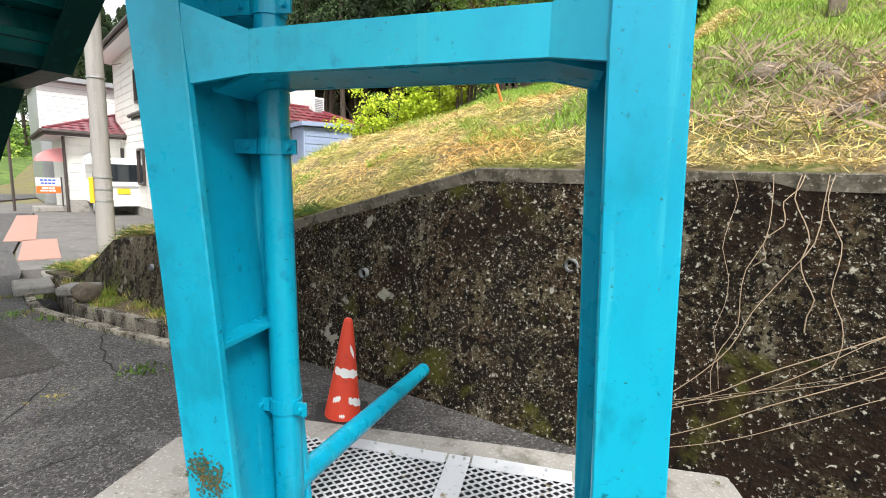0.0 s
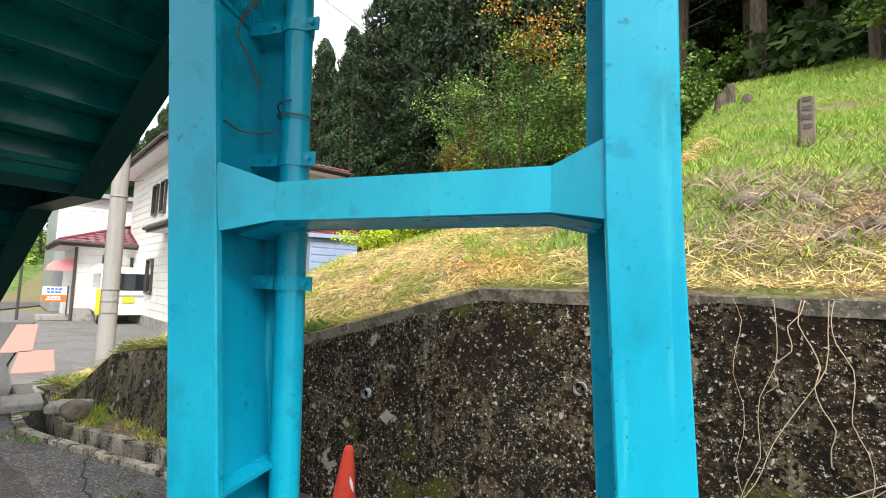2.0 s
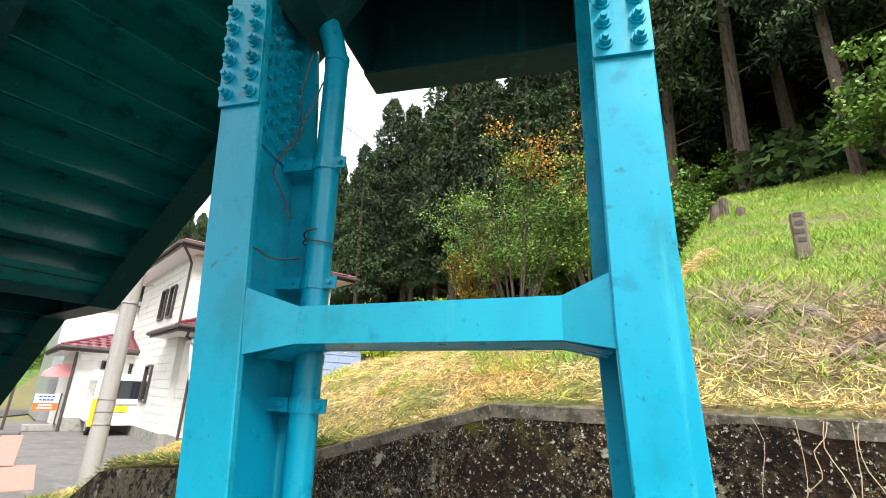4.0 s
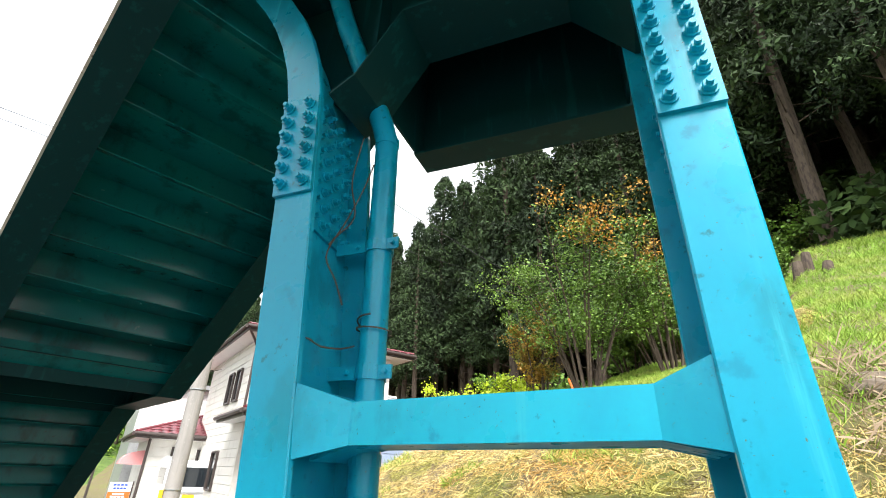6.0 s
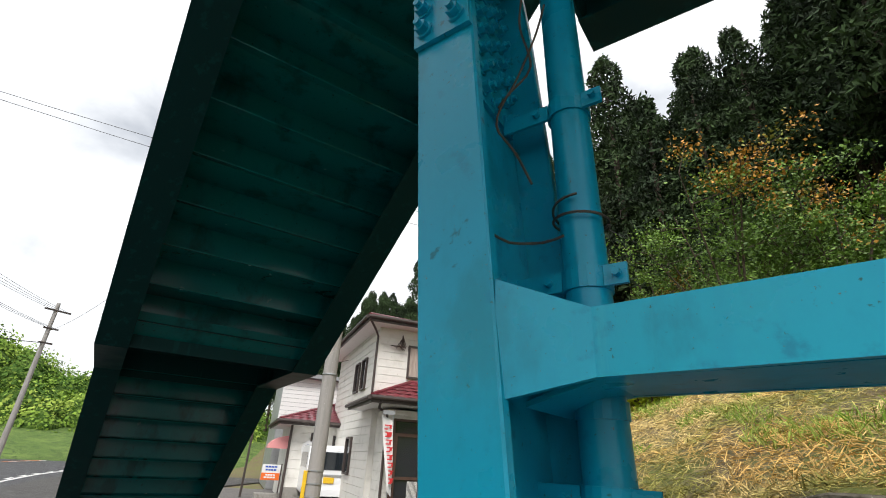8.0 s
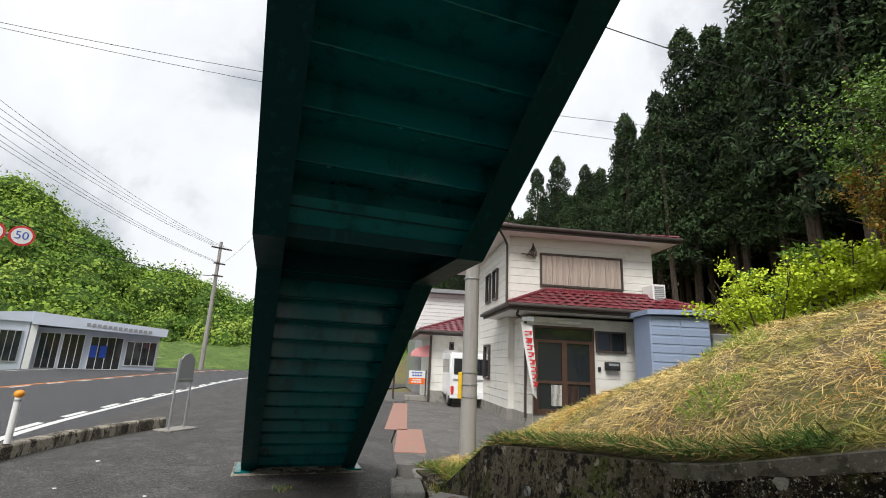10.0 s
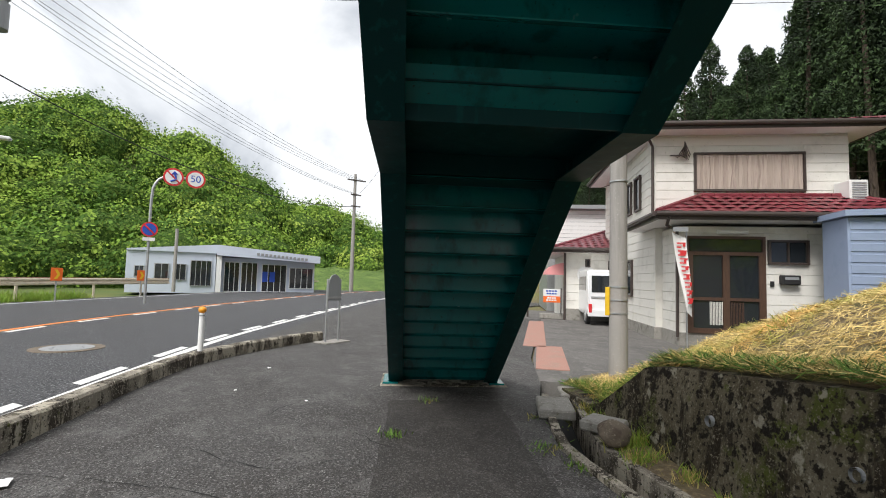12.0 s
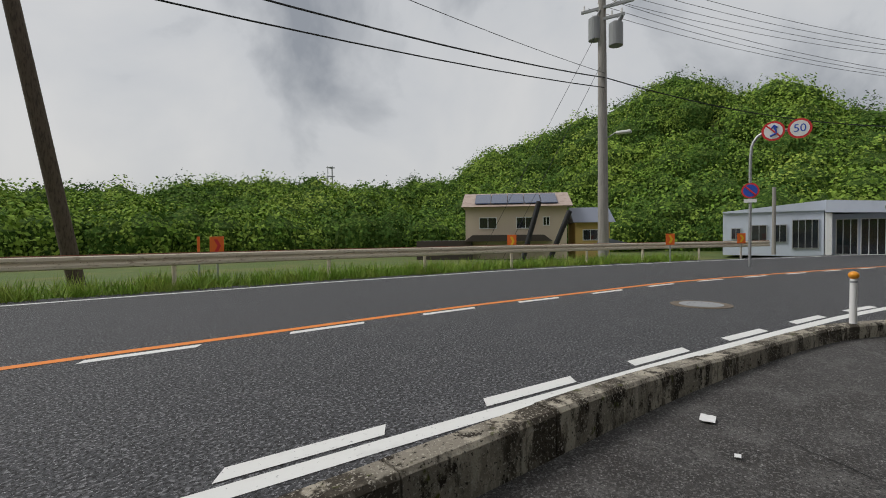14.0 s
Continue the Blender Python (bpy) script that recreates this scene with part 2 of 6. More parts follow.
M_POLE = mat("utility_pole_concrete", (0.33, 0.31, 0.29), 0.9, layers=[(3, 0.45, 0.7, (0.25, 0.235, 0.22), 5, (3, 3, 0.3)), (40, 0.6, 0.7, (0.42, 0.4, 0.38))], bump=[(80, 0.2, 0.003)])
M_STEEL = mat("galvanised_steel", (0.46, 0.47, 0.48), 0.45, 0.7, layers=[(12, 0.5, 0.7, (0.36, 0.37, 0.38))])
M_GREYPAINT = mat("grey_paint", (0.28, 0.29, 0.3), 0.6)
M_WHITE = mat("white_paint", (0.78, 0.78, 0.77), 0.5, layers=[(5, 0.55, 0.75, (0.66, 0.65, 0.62))])
M_CARWHITE = mat("white_car_paint", (0.8, 0.81, 0.82), 0.2)
M_BLACK = mat("black_rubber", (0.015, 0.015, 0.016), 0.7)
M_RED = mat("red_sign_paint", (0.62, 0.03, 0.035), 0.5)
M_BLUE = mat("blue_sign_paint", (0.02, 0.08, 0.45), 0.5)
M_CONE = mat("faded_red_cone_rubber", (0.62, 0.05, 0.02), 0.6, layers=[(14, 0.55, 0.75, (0.45, 0.035, 0.02))])
M_CONEW = mat("torn_white_band", (0.78, 0.76, 0.74), 0.6)
M_YELLOW = mat("yellow_plastic", (0.8, 0.5, 0.02), 0.5)
M_AMBER = mat("amber_reflector", (0.85, 0.33, 0.02), 0.35)
M_ORANGESIGN = mat("orange_sign_paint", (0.8, 0.15, 0.02), 0.5)
M_PINK = mat("pink_awning_cloth", (0.72, 0.3, 0.3), 0.7)
M_RAIL = mat("weathered_guardrail_paint", (0.68, 0.6, 0.47), 0.6, layers=[(8, 0.55, 0.72, (0.35, 0.27, 0.18), 5, (0.5, 0.5, 2)), (30, 0.62, 0.7, (0.22, 0.1, 0.05))])
M_RAILRUST = mat("rusted_rail_edge", (0.2, 0.07, 0.04), 0.9, layers=[(30, 0.5, 0.65, (0.32, 0.16, 0.09))])
M_CABLE = mat("black_cable", (0.02, 0.02, 0.022), 0.7)
M_REDPAVE = mat("faded_red_paving", (0.36, 0.19, 0.15), 0.9, layers=[(3, 0.45, 0.7, (0.3, 0.2, 0.16)), (60, 0.56, 0.66, (0.44, 0.28, 0.23))], bump=[(80, 0.3, 0.004)])
M_LOT = mat("grey_lot_asphalt", (0.12, 0.112, 0.105), 0.9, layers=[(1.0, 0.45, 0.62, (0.085, 0.08, 0.075), 7), (4, 0.52, 0.62, (0.16, 0.15, 0.14), 8), (80, 0.54, 0.62, (0.2, 0.19, 0.18))], bump=[(90, 0.4, 0.005)])
M_STONE = mat("grey_stone", (0.17, 0.135, 0.1), 0.92, layers=[(6, 0.45, 0.65, (0.1, 0.075, 0.055)), (50, 0.55, 0.65, (0.26, 0.22, 0.17))], bump=[(30, 0.6, 0.01)])
M_BLDG = mat("pale_blue_panel", (0.55, 0.6, 0.7), 0.6, layers=[(1, 0.5, 0.75, (0.5, 0.55, 0.65))])
M_CREAM = mat("cream_render", (0.62, 0.52, 0.4), 0.8)
M_YELLOWWALL = mat("ochre_wall", (0.6, 0.42, 0.15), 0.8)
M_ROOFGREY = mat("grey_blue_roof_tile", (0.17, 0.19, 0.24), 0.5, island=0.15)
M_SLATE = mat("beige_roof_slate", (0.42, 0.33, 0.28), 0.7, layers=[(2, 0.48, 0.6, (0.34, 0.26, 0.22)), (14, 0.55, 0.65, (0.5, 0.42, 0.36))])
M_PANEL = mat("solar_panel", (0.05, 0.07, 0.13), 0.12, spec=0.8)
# Near-black for open cracks and for shade painted into voids.
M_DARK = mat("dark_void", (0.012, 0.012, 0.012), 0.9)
M_MEADOW = mat("meadow_grass", (0.07, 0.13, 0.022), 0.95, layers=[(0.5, 0.45, 0.6, (0.13, 0.2, 0.04)), (2, 0.5, 0.6, (0.03, 0.07, 0.012)), (20, 0.52, 0.62, (0.22, 0.3, 0.07))], bump=[(8, 1.0, 0.15)])
M_UNDER = mat("inner_foliage", (0.03, 0.065, 0.012), 0.95, layers=[(0.6, 0.45, 0.6, (0.06, 0.11, 0.02))])
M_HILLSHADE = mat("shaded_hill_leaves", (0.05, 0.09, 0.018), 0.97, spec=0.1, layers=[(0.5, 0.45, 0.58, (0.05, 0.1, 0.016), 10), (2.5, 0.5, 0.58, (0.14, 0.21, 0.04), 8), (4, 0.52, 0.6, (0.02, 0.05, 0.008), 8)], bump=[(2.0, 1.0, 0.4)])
M_ROAD_OLD = mat("relaid_asphalt", (0.034, 0.03, 0.027), 0.8, layers=[(1.2, 0.45, 0.58, (0.022, 0.019, 0.017), 8), (5, 0.54, 0.64, (0.055, 0.05, 0.046), 8), (60, 0.53, 0.61, (0.1, 0.095, 0.09), 4), (75, 0.53, 0.59, (0.01, 0.01, 0.01), 5)], bump=[(70, 0.9, 0.01)])


# ---- builders ----
def axes(o, x, z0=0.0):
    """A frame at o with its x axis along the plan direction x."""
    v = Vector((x[0], x[1], 0)).normalized()
    return Matrix(((v.x, -v.y, 0, o[0]), (v.y, v.x, 0, o[1]), (0, 0, 1, z0), (0, 0, 0, 1)))


def box(bm, c, size, m=None, bevel=0.0):
    g = bmesh.ops.create_cube(bm, size=1.0)["verts"]
    t = Matrix.Translation(c) @ Matrix.Diagonal((*size, 1))
    bmesh.ops.transform(bm, matrix=(m or Matrix()) @ t, verts=g)
    if bevel:
        es = list({e for v in g for e in v.link_edges})
        bmesh.ops.bevel(bm, geom=es, offset=bevel, segments=1, affect="EDGES", profile=0.7)
    return bm


def span(bm, lo, hi, m=None, bevel=0.0):
    c = [(a + b) / 2 for a, b in zip(lo, hi)]
    return box(bm, c, [abs(b - a) for a, b in zip(lo, hi)], m, bevel)


def cyl(bm, a, b, r1, r2=None, seg=14, m=None):
    a, b = Vector(a), Vector(b)
    r2 = r1 if r2 is None else r2
    q = (b - a).to_track_quat("Z", "Y").to_matrix().to_4x4()
    t = Matrix.Translation((a + b) / 2) @ q
    bmesh.ops.create_cone(bm, cap_ends=True, segments=seg, radius1=r1, radius2=r2, depth=(b - a).length, matrix=(m or Matrix()) @ t)
    return bm


def tube(bm, pts, r, seg=8, m=None, cap=True):
    """A round tube along pts; r is a radius or one for each point."""
    pts = [Vector(p) for p in pts]
    rs = r if isinstance(r, (list, tuple)) else [r] * len(pts)
    rings = []
    ref = None
    for i, p in enumerate(pts):
        d = (pts[min(i + 1, len(pts) - 1)] - pts[max(i - 1, 0)]).normalized()
        if ref is None:
            ref = d.orthogonal().normalized()
        ref = (ref - d * ref.dot(d)).normalized()
        up = d.cross(ref)
        ring = []
        for k in range(seg):
            a = 2 * math.pi * k / seg
            v = p + (ref * math.cos(a) + up * math.sin(a)) * rs[i]
            ring.append(bm.verts.new((m @ v) if m else v))
        rings.append(ring)
    for a, b in zip(rings, rings[1:]):
        for k in range(seg):
            bm.faces.new((a[k], a[(k + 1) % seg], b[(k + 1) % seg], b[k]))
    if cap and seg > 2:
        bm.faces.new(rings[0][::-1])
        bm.faces.new(rings[-1])
    return bm


def prism(bm, poly, y0, y1, m=None):
    """A polygon in x and z, drawn out from y0 to y1."""
    f = [bm.verts.new(((m or Matrix()) @ Vector((x, y0, z)))) for x, z in poly]
    g = [bm.verts.new(((m or Matrix()) @ Vector((x, y1, z)))) for x, z in poly]
    bm.faces.new(f)
    bm.faces.new(g[::-1])
    for i in range(len(poly)):
        j = (i + 1) % len(poly)
        bm.faces.new((f[j], f[i], g[i], g[j]))
    return bm


def mesh_of(name, bm, material, smooth=False):
    bmesh.ops.recalc_face_normals(bm, faces=bm.faces)
    me = bpy.data.meshes.new(name)
    bm.to_mesh(me)
    bm.free()
    me.materials.append(material)
    if smooth:
        for p in me.polygons:
            p.use_smooth = True
        me.set_sharp_from_angle(angle=radians(40))
    return me


def part(name, bm, material, parent=None, label="", smooth=False):
    ob = new(name, mesh_of(name, bm, material, smooth))
    if parent:
        ob.parent = parent
    if label:
        ob["label"] = label
    return ob


def thing(name, label, category, group="", kind="", at=None):
    ob = new(name)
    ob.empty_display_size = 0.1
    if at is not None:
        ob.matrix_world = at
    return tagged(ob, label, category, group, kind)


def solo(name, bm, material, label, category="", group="", kind="", smooth=False):
    return tagged(part(name, bm, material, smooth=smooth), label, category, group, kind)


def B():
    return bmesh.new()


def raw(name, verts, faces, material, smooth=False):
    me = bpy.data.meshes.new(name)
    me.from_pydata([tuple(v) for v in verts], [], faces)
    me.materials.append(material)
    if smooth:
        for p in me.polygons:
            p.use_smooth = True
    return me


def sheet(pts, z, depth=0.25):
    """A polygon of ground with a rim below it."""
    bm = B()
    top = [bm.verts.new((x, y, z)) for x, y in pts]
    low = [bm.verts.new((x, y, z - depth)) for x, y in pts]
    bm.faces.new(top)
    for i in range(len(pts)):
        j = (i + 1) % len(pts)
        bm.faces.new((top[i], low[i], low[j], top[j]))
    return bm


def catmull(pts, step=0.5):
    pts = [Vector((*p, 0)) if len(p) == 2 else Vector(p) for p in pts]
    out = []
    for i in range(len(pts) - 1):
        p0, p1, p2, p3 = pts[max(i - 1, 0)], pts[i], pts[i + 1], pts[min(i + 2, len(pts) - 1)]
        n = max(2, int((p2 - p1).length / step))
        for k in range(n):
            t = k / n
            out.append(0.5 * (2 * p1 + (p2 - p0) * t + (2 * p0 - 5 * p1 + 4 * p2 - p3) * t * t + (3 * p1 - p0 - 3 * p2 + p3) * t ** 3))
    out.append(pts[-1])
    return out


def offset_line(line, d):
    out = []
    for i, p in enumerate(line):
        t = (line[min(i + 1, len(line) - 1)] - line[max(i - 1, 0)]).normalized()
        out.append(p + Vector((t.y, -t.x, 0)) * d)
    return out


def ribbon(bm, left, right, z):
    a = [bm.verts.new((p.x, p.y, z)) for p in left]
    b = [bm.verts.new((p.x, p.y, z)) for p in right]
    for i in range(len(a) - 1):
        bm.faces.new((a[i], a[i + 1], b[i + 1], b[i]))
    return bm


def smooth01(a, b, x):
    t = min(1, max(0, (x - a) / (b - a)))
    return t * t * (3 - 2 * t)


# ---- the ground, the road and the pavement ----
ORANGE = catmull([(60, -12.6), (30, -11.2), (12, -9.2), (3, -7.2), (-3.2, -5.5), (-5.4, -4.82), (-9.08, -3.65), (-12.5, -2.3), (-16.4, -0.72), (-21.5, 2.1), (-26.7, 5.35), (-38, 13.4), (-50, 25), (-62, 42)], 0.6)
EDGE = catmull([(60, -9.8), (30, -8.6), (12, -6.3), (3, -3.6), (-3.08, -1.31), (-5.5, -0.34), (-8.07, 0.74), (-11.8, 2.45), (-15, 4.3), (-21, 8.1), (-29.6, 14.0), (-38, 22), (-50, 36), (-58, 50)], 0.6)
FAR_EDGE = -6.4

bm = B()
for cx, cy in ((0, 0),):
    bmesh.ops.create_grid(bm, x_segments=40, y_segments=40, size=1500)
for v in bm.verts:
    v.co.z = -0.32
solo("ground", bm, M_GROUND, "grassy valley ground", kind="structure")

bm = B()
ribbon(bm, offset_line(ORANGE, FAR_EDGE - 0.9), offset_line(ORANGE, 7.6), 0.0)
solo("road", bm, M_ROAD, "two-lane asphalt road curving through a valley", kind="structure")


def stripe(name, off, width, material, label, line=ORANGE):
    b = B()
    ribbon(b, offset_line(line, off - width / 2), offset_line(line, off + width / 2), 0.005)
    return solo(name, b, material, label, kind="structure")


stripe("edge_line_near", 0.0, 0.155, M_LINE, "solid white edge line along the kerb", EDGE)
stripe("edge_line_far", FAR_EDGE, 0.17, M_LINE, "solid white edge line along the guardrail")
stripe("centre_line", 0.0, 0.17, M_ORANGE, "solid orange centre line")


def dashes(name, off, width, anchor, dash, gap, label, road_line=ORANGE):
    """White dashes along the road, each one a piece of the marking; one dash begins where x is anchor."""
    top = thing(name, label, "road marking", kind="structure")
    line = offset_line(road_line, off)
    lens = [0.0]
    for a, b in zip(line, line[1:]):
        lens.append(lens[-1] + (b - a).length)

    def at(s):
        k = max(0, min(len(lens) - 2, int(np.searchsorted(lens, s)) - 1))
        f = (s - lens[k]) / max(1e-6, lens[k + 1] - lens[k])
        return line[k].lerp(line[k + 1], f), (line[k + 1] - line[k]).normalized()

    k = next(i for i, p in enumerate(line) if p.x < anchor)
    s0 = lens[k - 1] + (lens[k] - lens[k - 1]) * (line[k - 1].x - anchor) / (line[k - 1].x - line[k].x)
    s = s0 % (dash + gap)
    while s < lens[-1] - 12:
        b = B()
        pl, pr = [], []
        for k in range(5):
            p, t = at(s + dash * k / 4)
            nrm = Vector((t.y, -t.x, 0))
            skew = t * (width * 0.6)
            pl.append(p - nrm * width / 2 + skew)
            pr.append(p + nrm * width / 2)
        ribbon(b, pl, pr, 0.006)
        part("dash", b, M_LINE, top)
        s += dash + gap
    return top


dashes("edge_dashes", -0.205, 0.155, -4.9, 1.05, 0.89, "thick white dashes inside the edge line", EDGE)
dashes("centre_dashes", 0.25, 0.15, -5.9, 1.18, 1.14, "thin white dashes beside the orange line")

KERB = catmull([(40, -7.9), (16, -4.7), (5, -2.45), (-0.5, -1.02), (-2.2, -0.62), (-3.99, -0.08), (-5.7, 0.46), (-7.2, 1.03), (-8.35, 1.53), (-9.25, 2.02), (-10.0, 2.72), (-10.6, 3.45), (-11.3, 4.5)], 0.35)
KERB = offset_line(KERB, -0.02)
KERB_OUT = offset_line(KERB, -0.2)

pave = [(p.x, p.y) for p in KERB] + [(-13.6, 9.3), (-16, 12.0), (-14.5, 13.5), (-7.9, 7.2), (-6.3, 5.95), (-5.75, 5.43), (-5.05, 4.86), (-4.34, 4.34), (-3.6, 4.09), (-2.5, 3.76), (-1.6, 3.48), (-1.3, 3.85), (0.4, 3.1), (6, 0.55), (12, -1.9), (40, -5.8)]
solo("pavement", sheet(pave, 0.006), M_ASPHALT, "worn dark asphalt pavement with cracks", kind="structure")

kerb = thing("kerb", "stained concrete kerb blocks between road and pavement", "kerb", kind="structure")
i = 0
while i < len(KERB) - 1:
    j = min(i + (3 if KERB[i].x < 3 else 8), len(KERB) - 1)
    if len(KERB) - 1 - j < 2:
        j = len(KERB) - 1
    b = B()
    rows = []
    for k in range(i, j + 1):
        p, q = KERB[k].copy(), KERB_OUT[k].copy()
        t = (KERB[min(k + 1, len(KERB) - 1)] - KERB[max(k - 1, 0)]).normalized()
        if k == i:
            p, q = p + t * 0.006, q + t * 0.006
        if k == j:
            p, q = p - t * 0.006, q - t * 0.006
        h = 0.185 + 0.1 * smooth01(-7.5, -4.0, p.x) + 0.006 * math.sin(i * 1.7)
        u = (q - p).normalized()
        prof = [(p, -0.1), (p, h - 0.025), (p + u * 0.022, h), (q - u * 0.03, h), (q, h - 0.03), (q, -0.1)]
        rows.append([b.verts.new((a.x, a.y, z)) for a, z in prof])
    for r0, r1 in zip(rows, rows[1:]):
        for k in range(5):
            b.faces.new((r0[k], r0[k + 1], r1[k + 1], r1[k]))
    b.faces.new(rows[0])
    b.faces.new(rows[-1][::-1])
    part("kerb_block", b, M_KERB, kerb)
    i = j

side = [(-11.0, 4.1), (-12.6, 3.6), (-16, 5.6), (-24, 10.9), (-32, 17), (-24, 24), (-20, 16.2), (-16, 12.05), (-13.4, 9.5), (-9.5, 6.0)]
solo("side_road", sheet(side, 0.003), M_ASPHALT, "asphalt apron where the pavement meets the road", kind="structure")
lot = [(-6.45, 6.0), (-7.9, 7.25), (-14.5, 13.55), (-16, 12.1), (-20, 16), (-14, 21), (-4, 16), (-4.5, 9.5), (-5.2, 7.2)]
solo("forecourt", sheet(lot, 0.0), M_LOT, "grey concrete forecourt before the house", kind="structure")
bm = B()
span(bm, (0, -0.3, 0.0), (2.7, 0.22, 0.012), axes((-6.95, 6.75), (-0.74, 0.68)))
span(bm, (2.75, -0.02, 0.0), (9.3, 0.46, 0.012), axes((-6.85, 6.6), (-0.74, 0.68)))
solo("red_path", bm, M_REDPAVE, "faded red paved strip leading to the shop", kind="structure")

# patched and cracked asphalt
trench = catmull([(-5.75, 4.8), (-4.9, 4.35), (-4.1, 3.92), (-3.4, 3.58), (-2.9, 3.3)], 0.2)
bm = B()
ribbon(bm, [p + Vector((0.05 * noise.noise(p * 3), 0.05 * noise.noise(p * 3 + Vector((5, 0, 0))), 0)) for p in trench], [p + Vector((0.05 * noise.noise(p * 3), 0, 0)) for p in offset_line(trench, 1.2)], 0.0095)
solo("asphalt_patch", bm, M_ROAD_OLD, "dark relaid asphalt strip in the pavement", kind="structure")
cracks = thing("pavement_cracks", "long open cracks in the worn asphalt", "crack", kind="structure")
rc = random.Random(9)
for x, y, a, n in ((-2.3, 3.2, 2.9, 16), (-2.6, 2.4, 2.6, 18), (-1.6, 2.5, 3.6, 12), (-2.1, 1.6, 2.8, 16), (-4.9, 3.2, -0.6, 20), (-4.2, 1.9, 2.9, 22), (-5.5, 3.0, 0.3, 16), (-3.4, 1.2, 2.5, 14), (-6.2, 2.4, 2.4, 16)):
    pts = []
    p = Vector((x, y, 0))
    for k in range(n):
        pts.append(p.copy())
        a += rc.uniform(-0.5, 0.5)
        p = p + Vector((math.cos(a), math.sin(a), 0)) * 0.11
    b = B()
    ws = [rc.uniform(0.004, 0.012) * (1 - abs(2 * k / n - 1) ** 3) for k in range(n)]
    va = [b.verts.new((q.x, q.y - w, 0.0105)) for q, w in zip(pts, ws)]
    vb = [b.verts.new((q.x + w * 0.5, q.y + w, 0.0105)) for q, w in zip(pts, ws)]
    for k in range(n - 1):
        b.faces.new((va[k], va[k + 1], vb[k + 1], vb[k]))
    part("crack", b, M_DARK, cracks)

# manhole cover in the road
manhole = thing("manhole_cover", "round grey iron manhole cover set in the road", "manhole cover", at=Matrix.Translation((-11.75, 0.2, 0.004)) @ Matrix.Diagonal((1.15, 1.15, 1, 1)))
b = B()
cyl(b, (0, 0, -0.02), (0, 0, 0.006), 0.46, seg=32)
part("concrete_rim", b, M_STONE, manhole)
b = B()
cyl(b, (0, 0, 0), (0, 0, 0.012), 0.33, seg=28)
for k in range(12):
    a = k * math.pi / 6
    box(b, (math.cos(a) * 0.2, math.sin(a) * 0.2, 0.014), (0.13, 0.02, 0.008), Matrix.Rotation(a * 0, 4, "Z"))
part("iron_lid", b, M_GREYPAINT, manhole, "cast iron lid with raised bars")

# ---- the retaining wall and the bank ----
WA = axes((0.281, 3.237), (0.91, -0.415))


def wall_top(x):
    if x > -0.25:
        return 1.5
    if x > -2.3:
        return 1.5 + (x + 0.25) * 0.27
    return max(0.08, 0.945 - 0.11 * max(0, -2.3 - x) - 0.55 * max(0, -4.7 - x))


def wall_face(z):
    return -0.14 * (1.5 - z)


def table(x, pts):
    for (a, za), (b2, zb) in zip(pts, pts[1:]):
        if x <= b2:
            return za + (zb - za) * smooth01(a, b2, x) if x > a else za
    return pts[-1][1]


def ridge(x, y):
    """Height of the bank at x along the wall and y behind its face."""
    base = wall_top(x)
    crest = table(x, [(-8.2, 0.0), (-7, 0.5), (-6, 0.95), (-5, 1.3), (-4, 1.62), (-3, 1.97), (-2, 2.15), (0, 2.35), (1, 2.75)])
    crest = max(crest, base * smooth01(-8.2, -6.5, x))
    k = min(1, max(0, (y - 0.2) / 2.3))
    near = base * smooth01(-7.4, -6.2, x) + (crest - base * smooth01(-7.4, -6.2, x)) * (1 - (1 - k) ** 1.5)
    rise = 0.3 * smooth01(-7.5, -3.5, x) + 0.17 * smooth01(-0.5, 1.0, x)
    z = near + rise * max(0, y - 2.5)
    z = max(z, 0.47 * (y - 11.0) if y > 11 else -1)
    n3 = noise.noise(Vector((x * 0.7, y * 0.7, 0))) * 0.14 + noise.noise(Vector((x * 2.3, y * 2.3, 5))) * 0.05
    lift = smooth01(-7.8, -6.2, x) if y < 11 else 1
    return z + n3 * smooth01(0.15, 0.9, y) * lift - 0.06 * (1 - lift)


xs = [-6.5 + 0.25 * k for k in range(0, 107)]
zs = [0, 0.12, 0.25, 0.4, 0.55, 0.7, 0.85, 0.97, 1.0]
bm = B()
grid = []
for x in xs:
    t = wall_top(x)
    col = []
    for f in zs:
        z = -0.45 + f * (t + 0.45)
        y = wall_face(z) + noise.noise(Vector((x * 1.4, z * 1.4, 3))) * 0.02
        col.append(bm.verts.new(WA @ Vector((x, y, z))))
    grid.append(col)
for a, b2 in zip(grid, grid[1:]):
    for k in range(len(zs) - 1):
        bm.faces.new((a[k], b2[k], b2[k + 1], a[k + 1]))
back = []
for x, col in zip(xs, grid):
    t = wall_top(x)
    back.append((bm.verts.new(WA @ Vector((x, 0.26, t - 0.005))), bm.verts.new(WA @ Vector((x, 0.26, -0.45)))))
for k in range(len(xs) - 1):
    bm.faces.new((grid[k][-1], grid[k + 1][-1], back[k + 1][0], back[k][0]))
    bm.faces.new((back[k][0], back[k + 1][0], back[k + 1][1], back[k][1]))
bm.faces.new(grid[0] + [back[0][0], back[0][1]])
WALL_JOINT = -2.45
wall = solo("wall_retaining", bm, M_WALL, "dark mossy lichen-spotted concrete retaining wall", kind="structure", smooth=True)
wall.data.materials.append(M_WALL_END)
to_wall = WA.inverted()
for poly in wall.data.polygons:
    if (to_wall @ poly.center).x < WALL_JOINT:
        poly.material_index = 1
bm = B()
prev = None
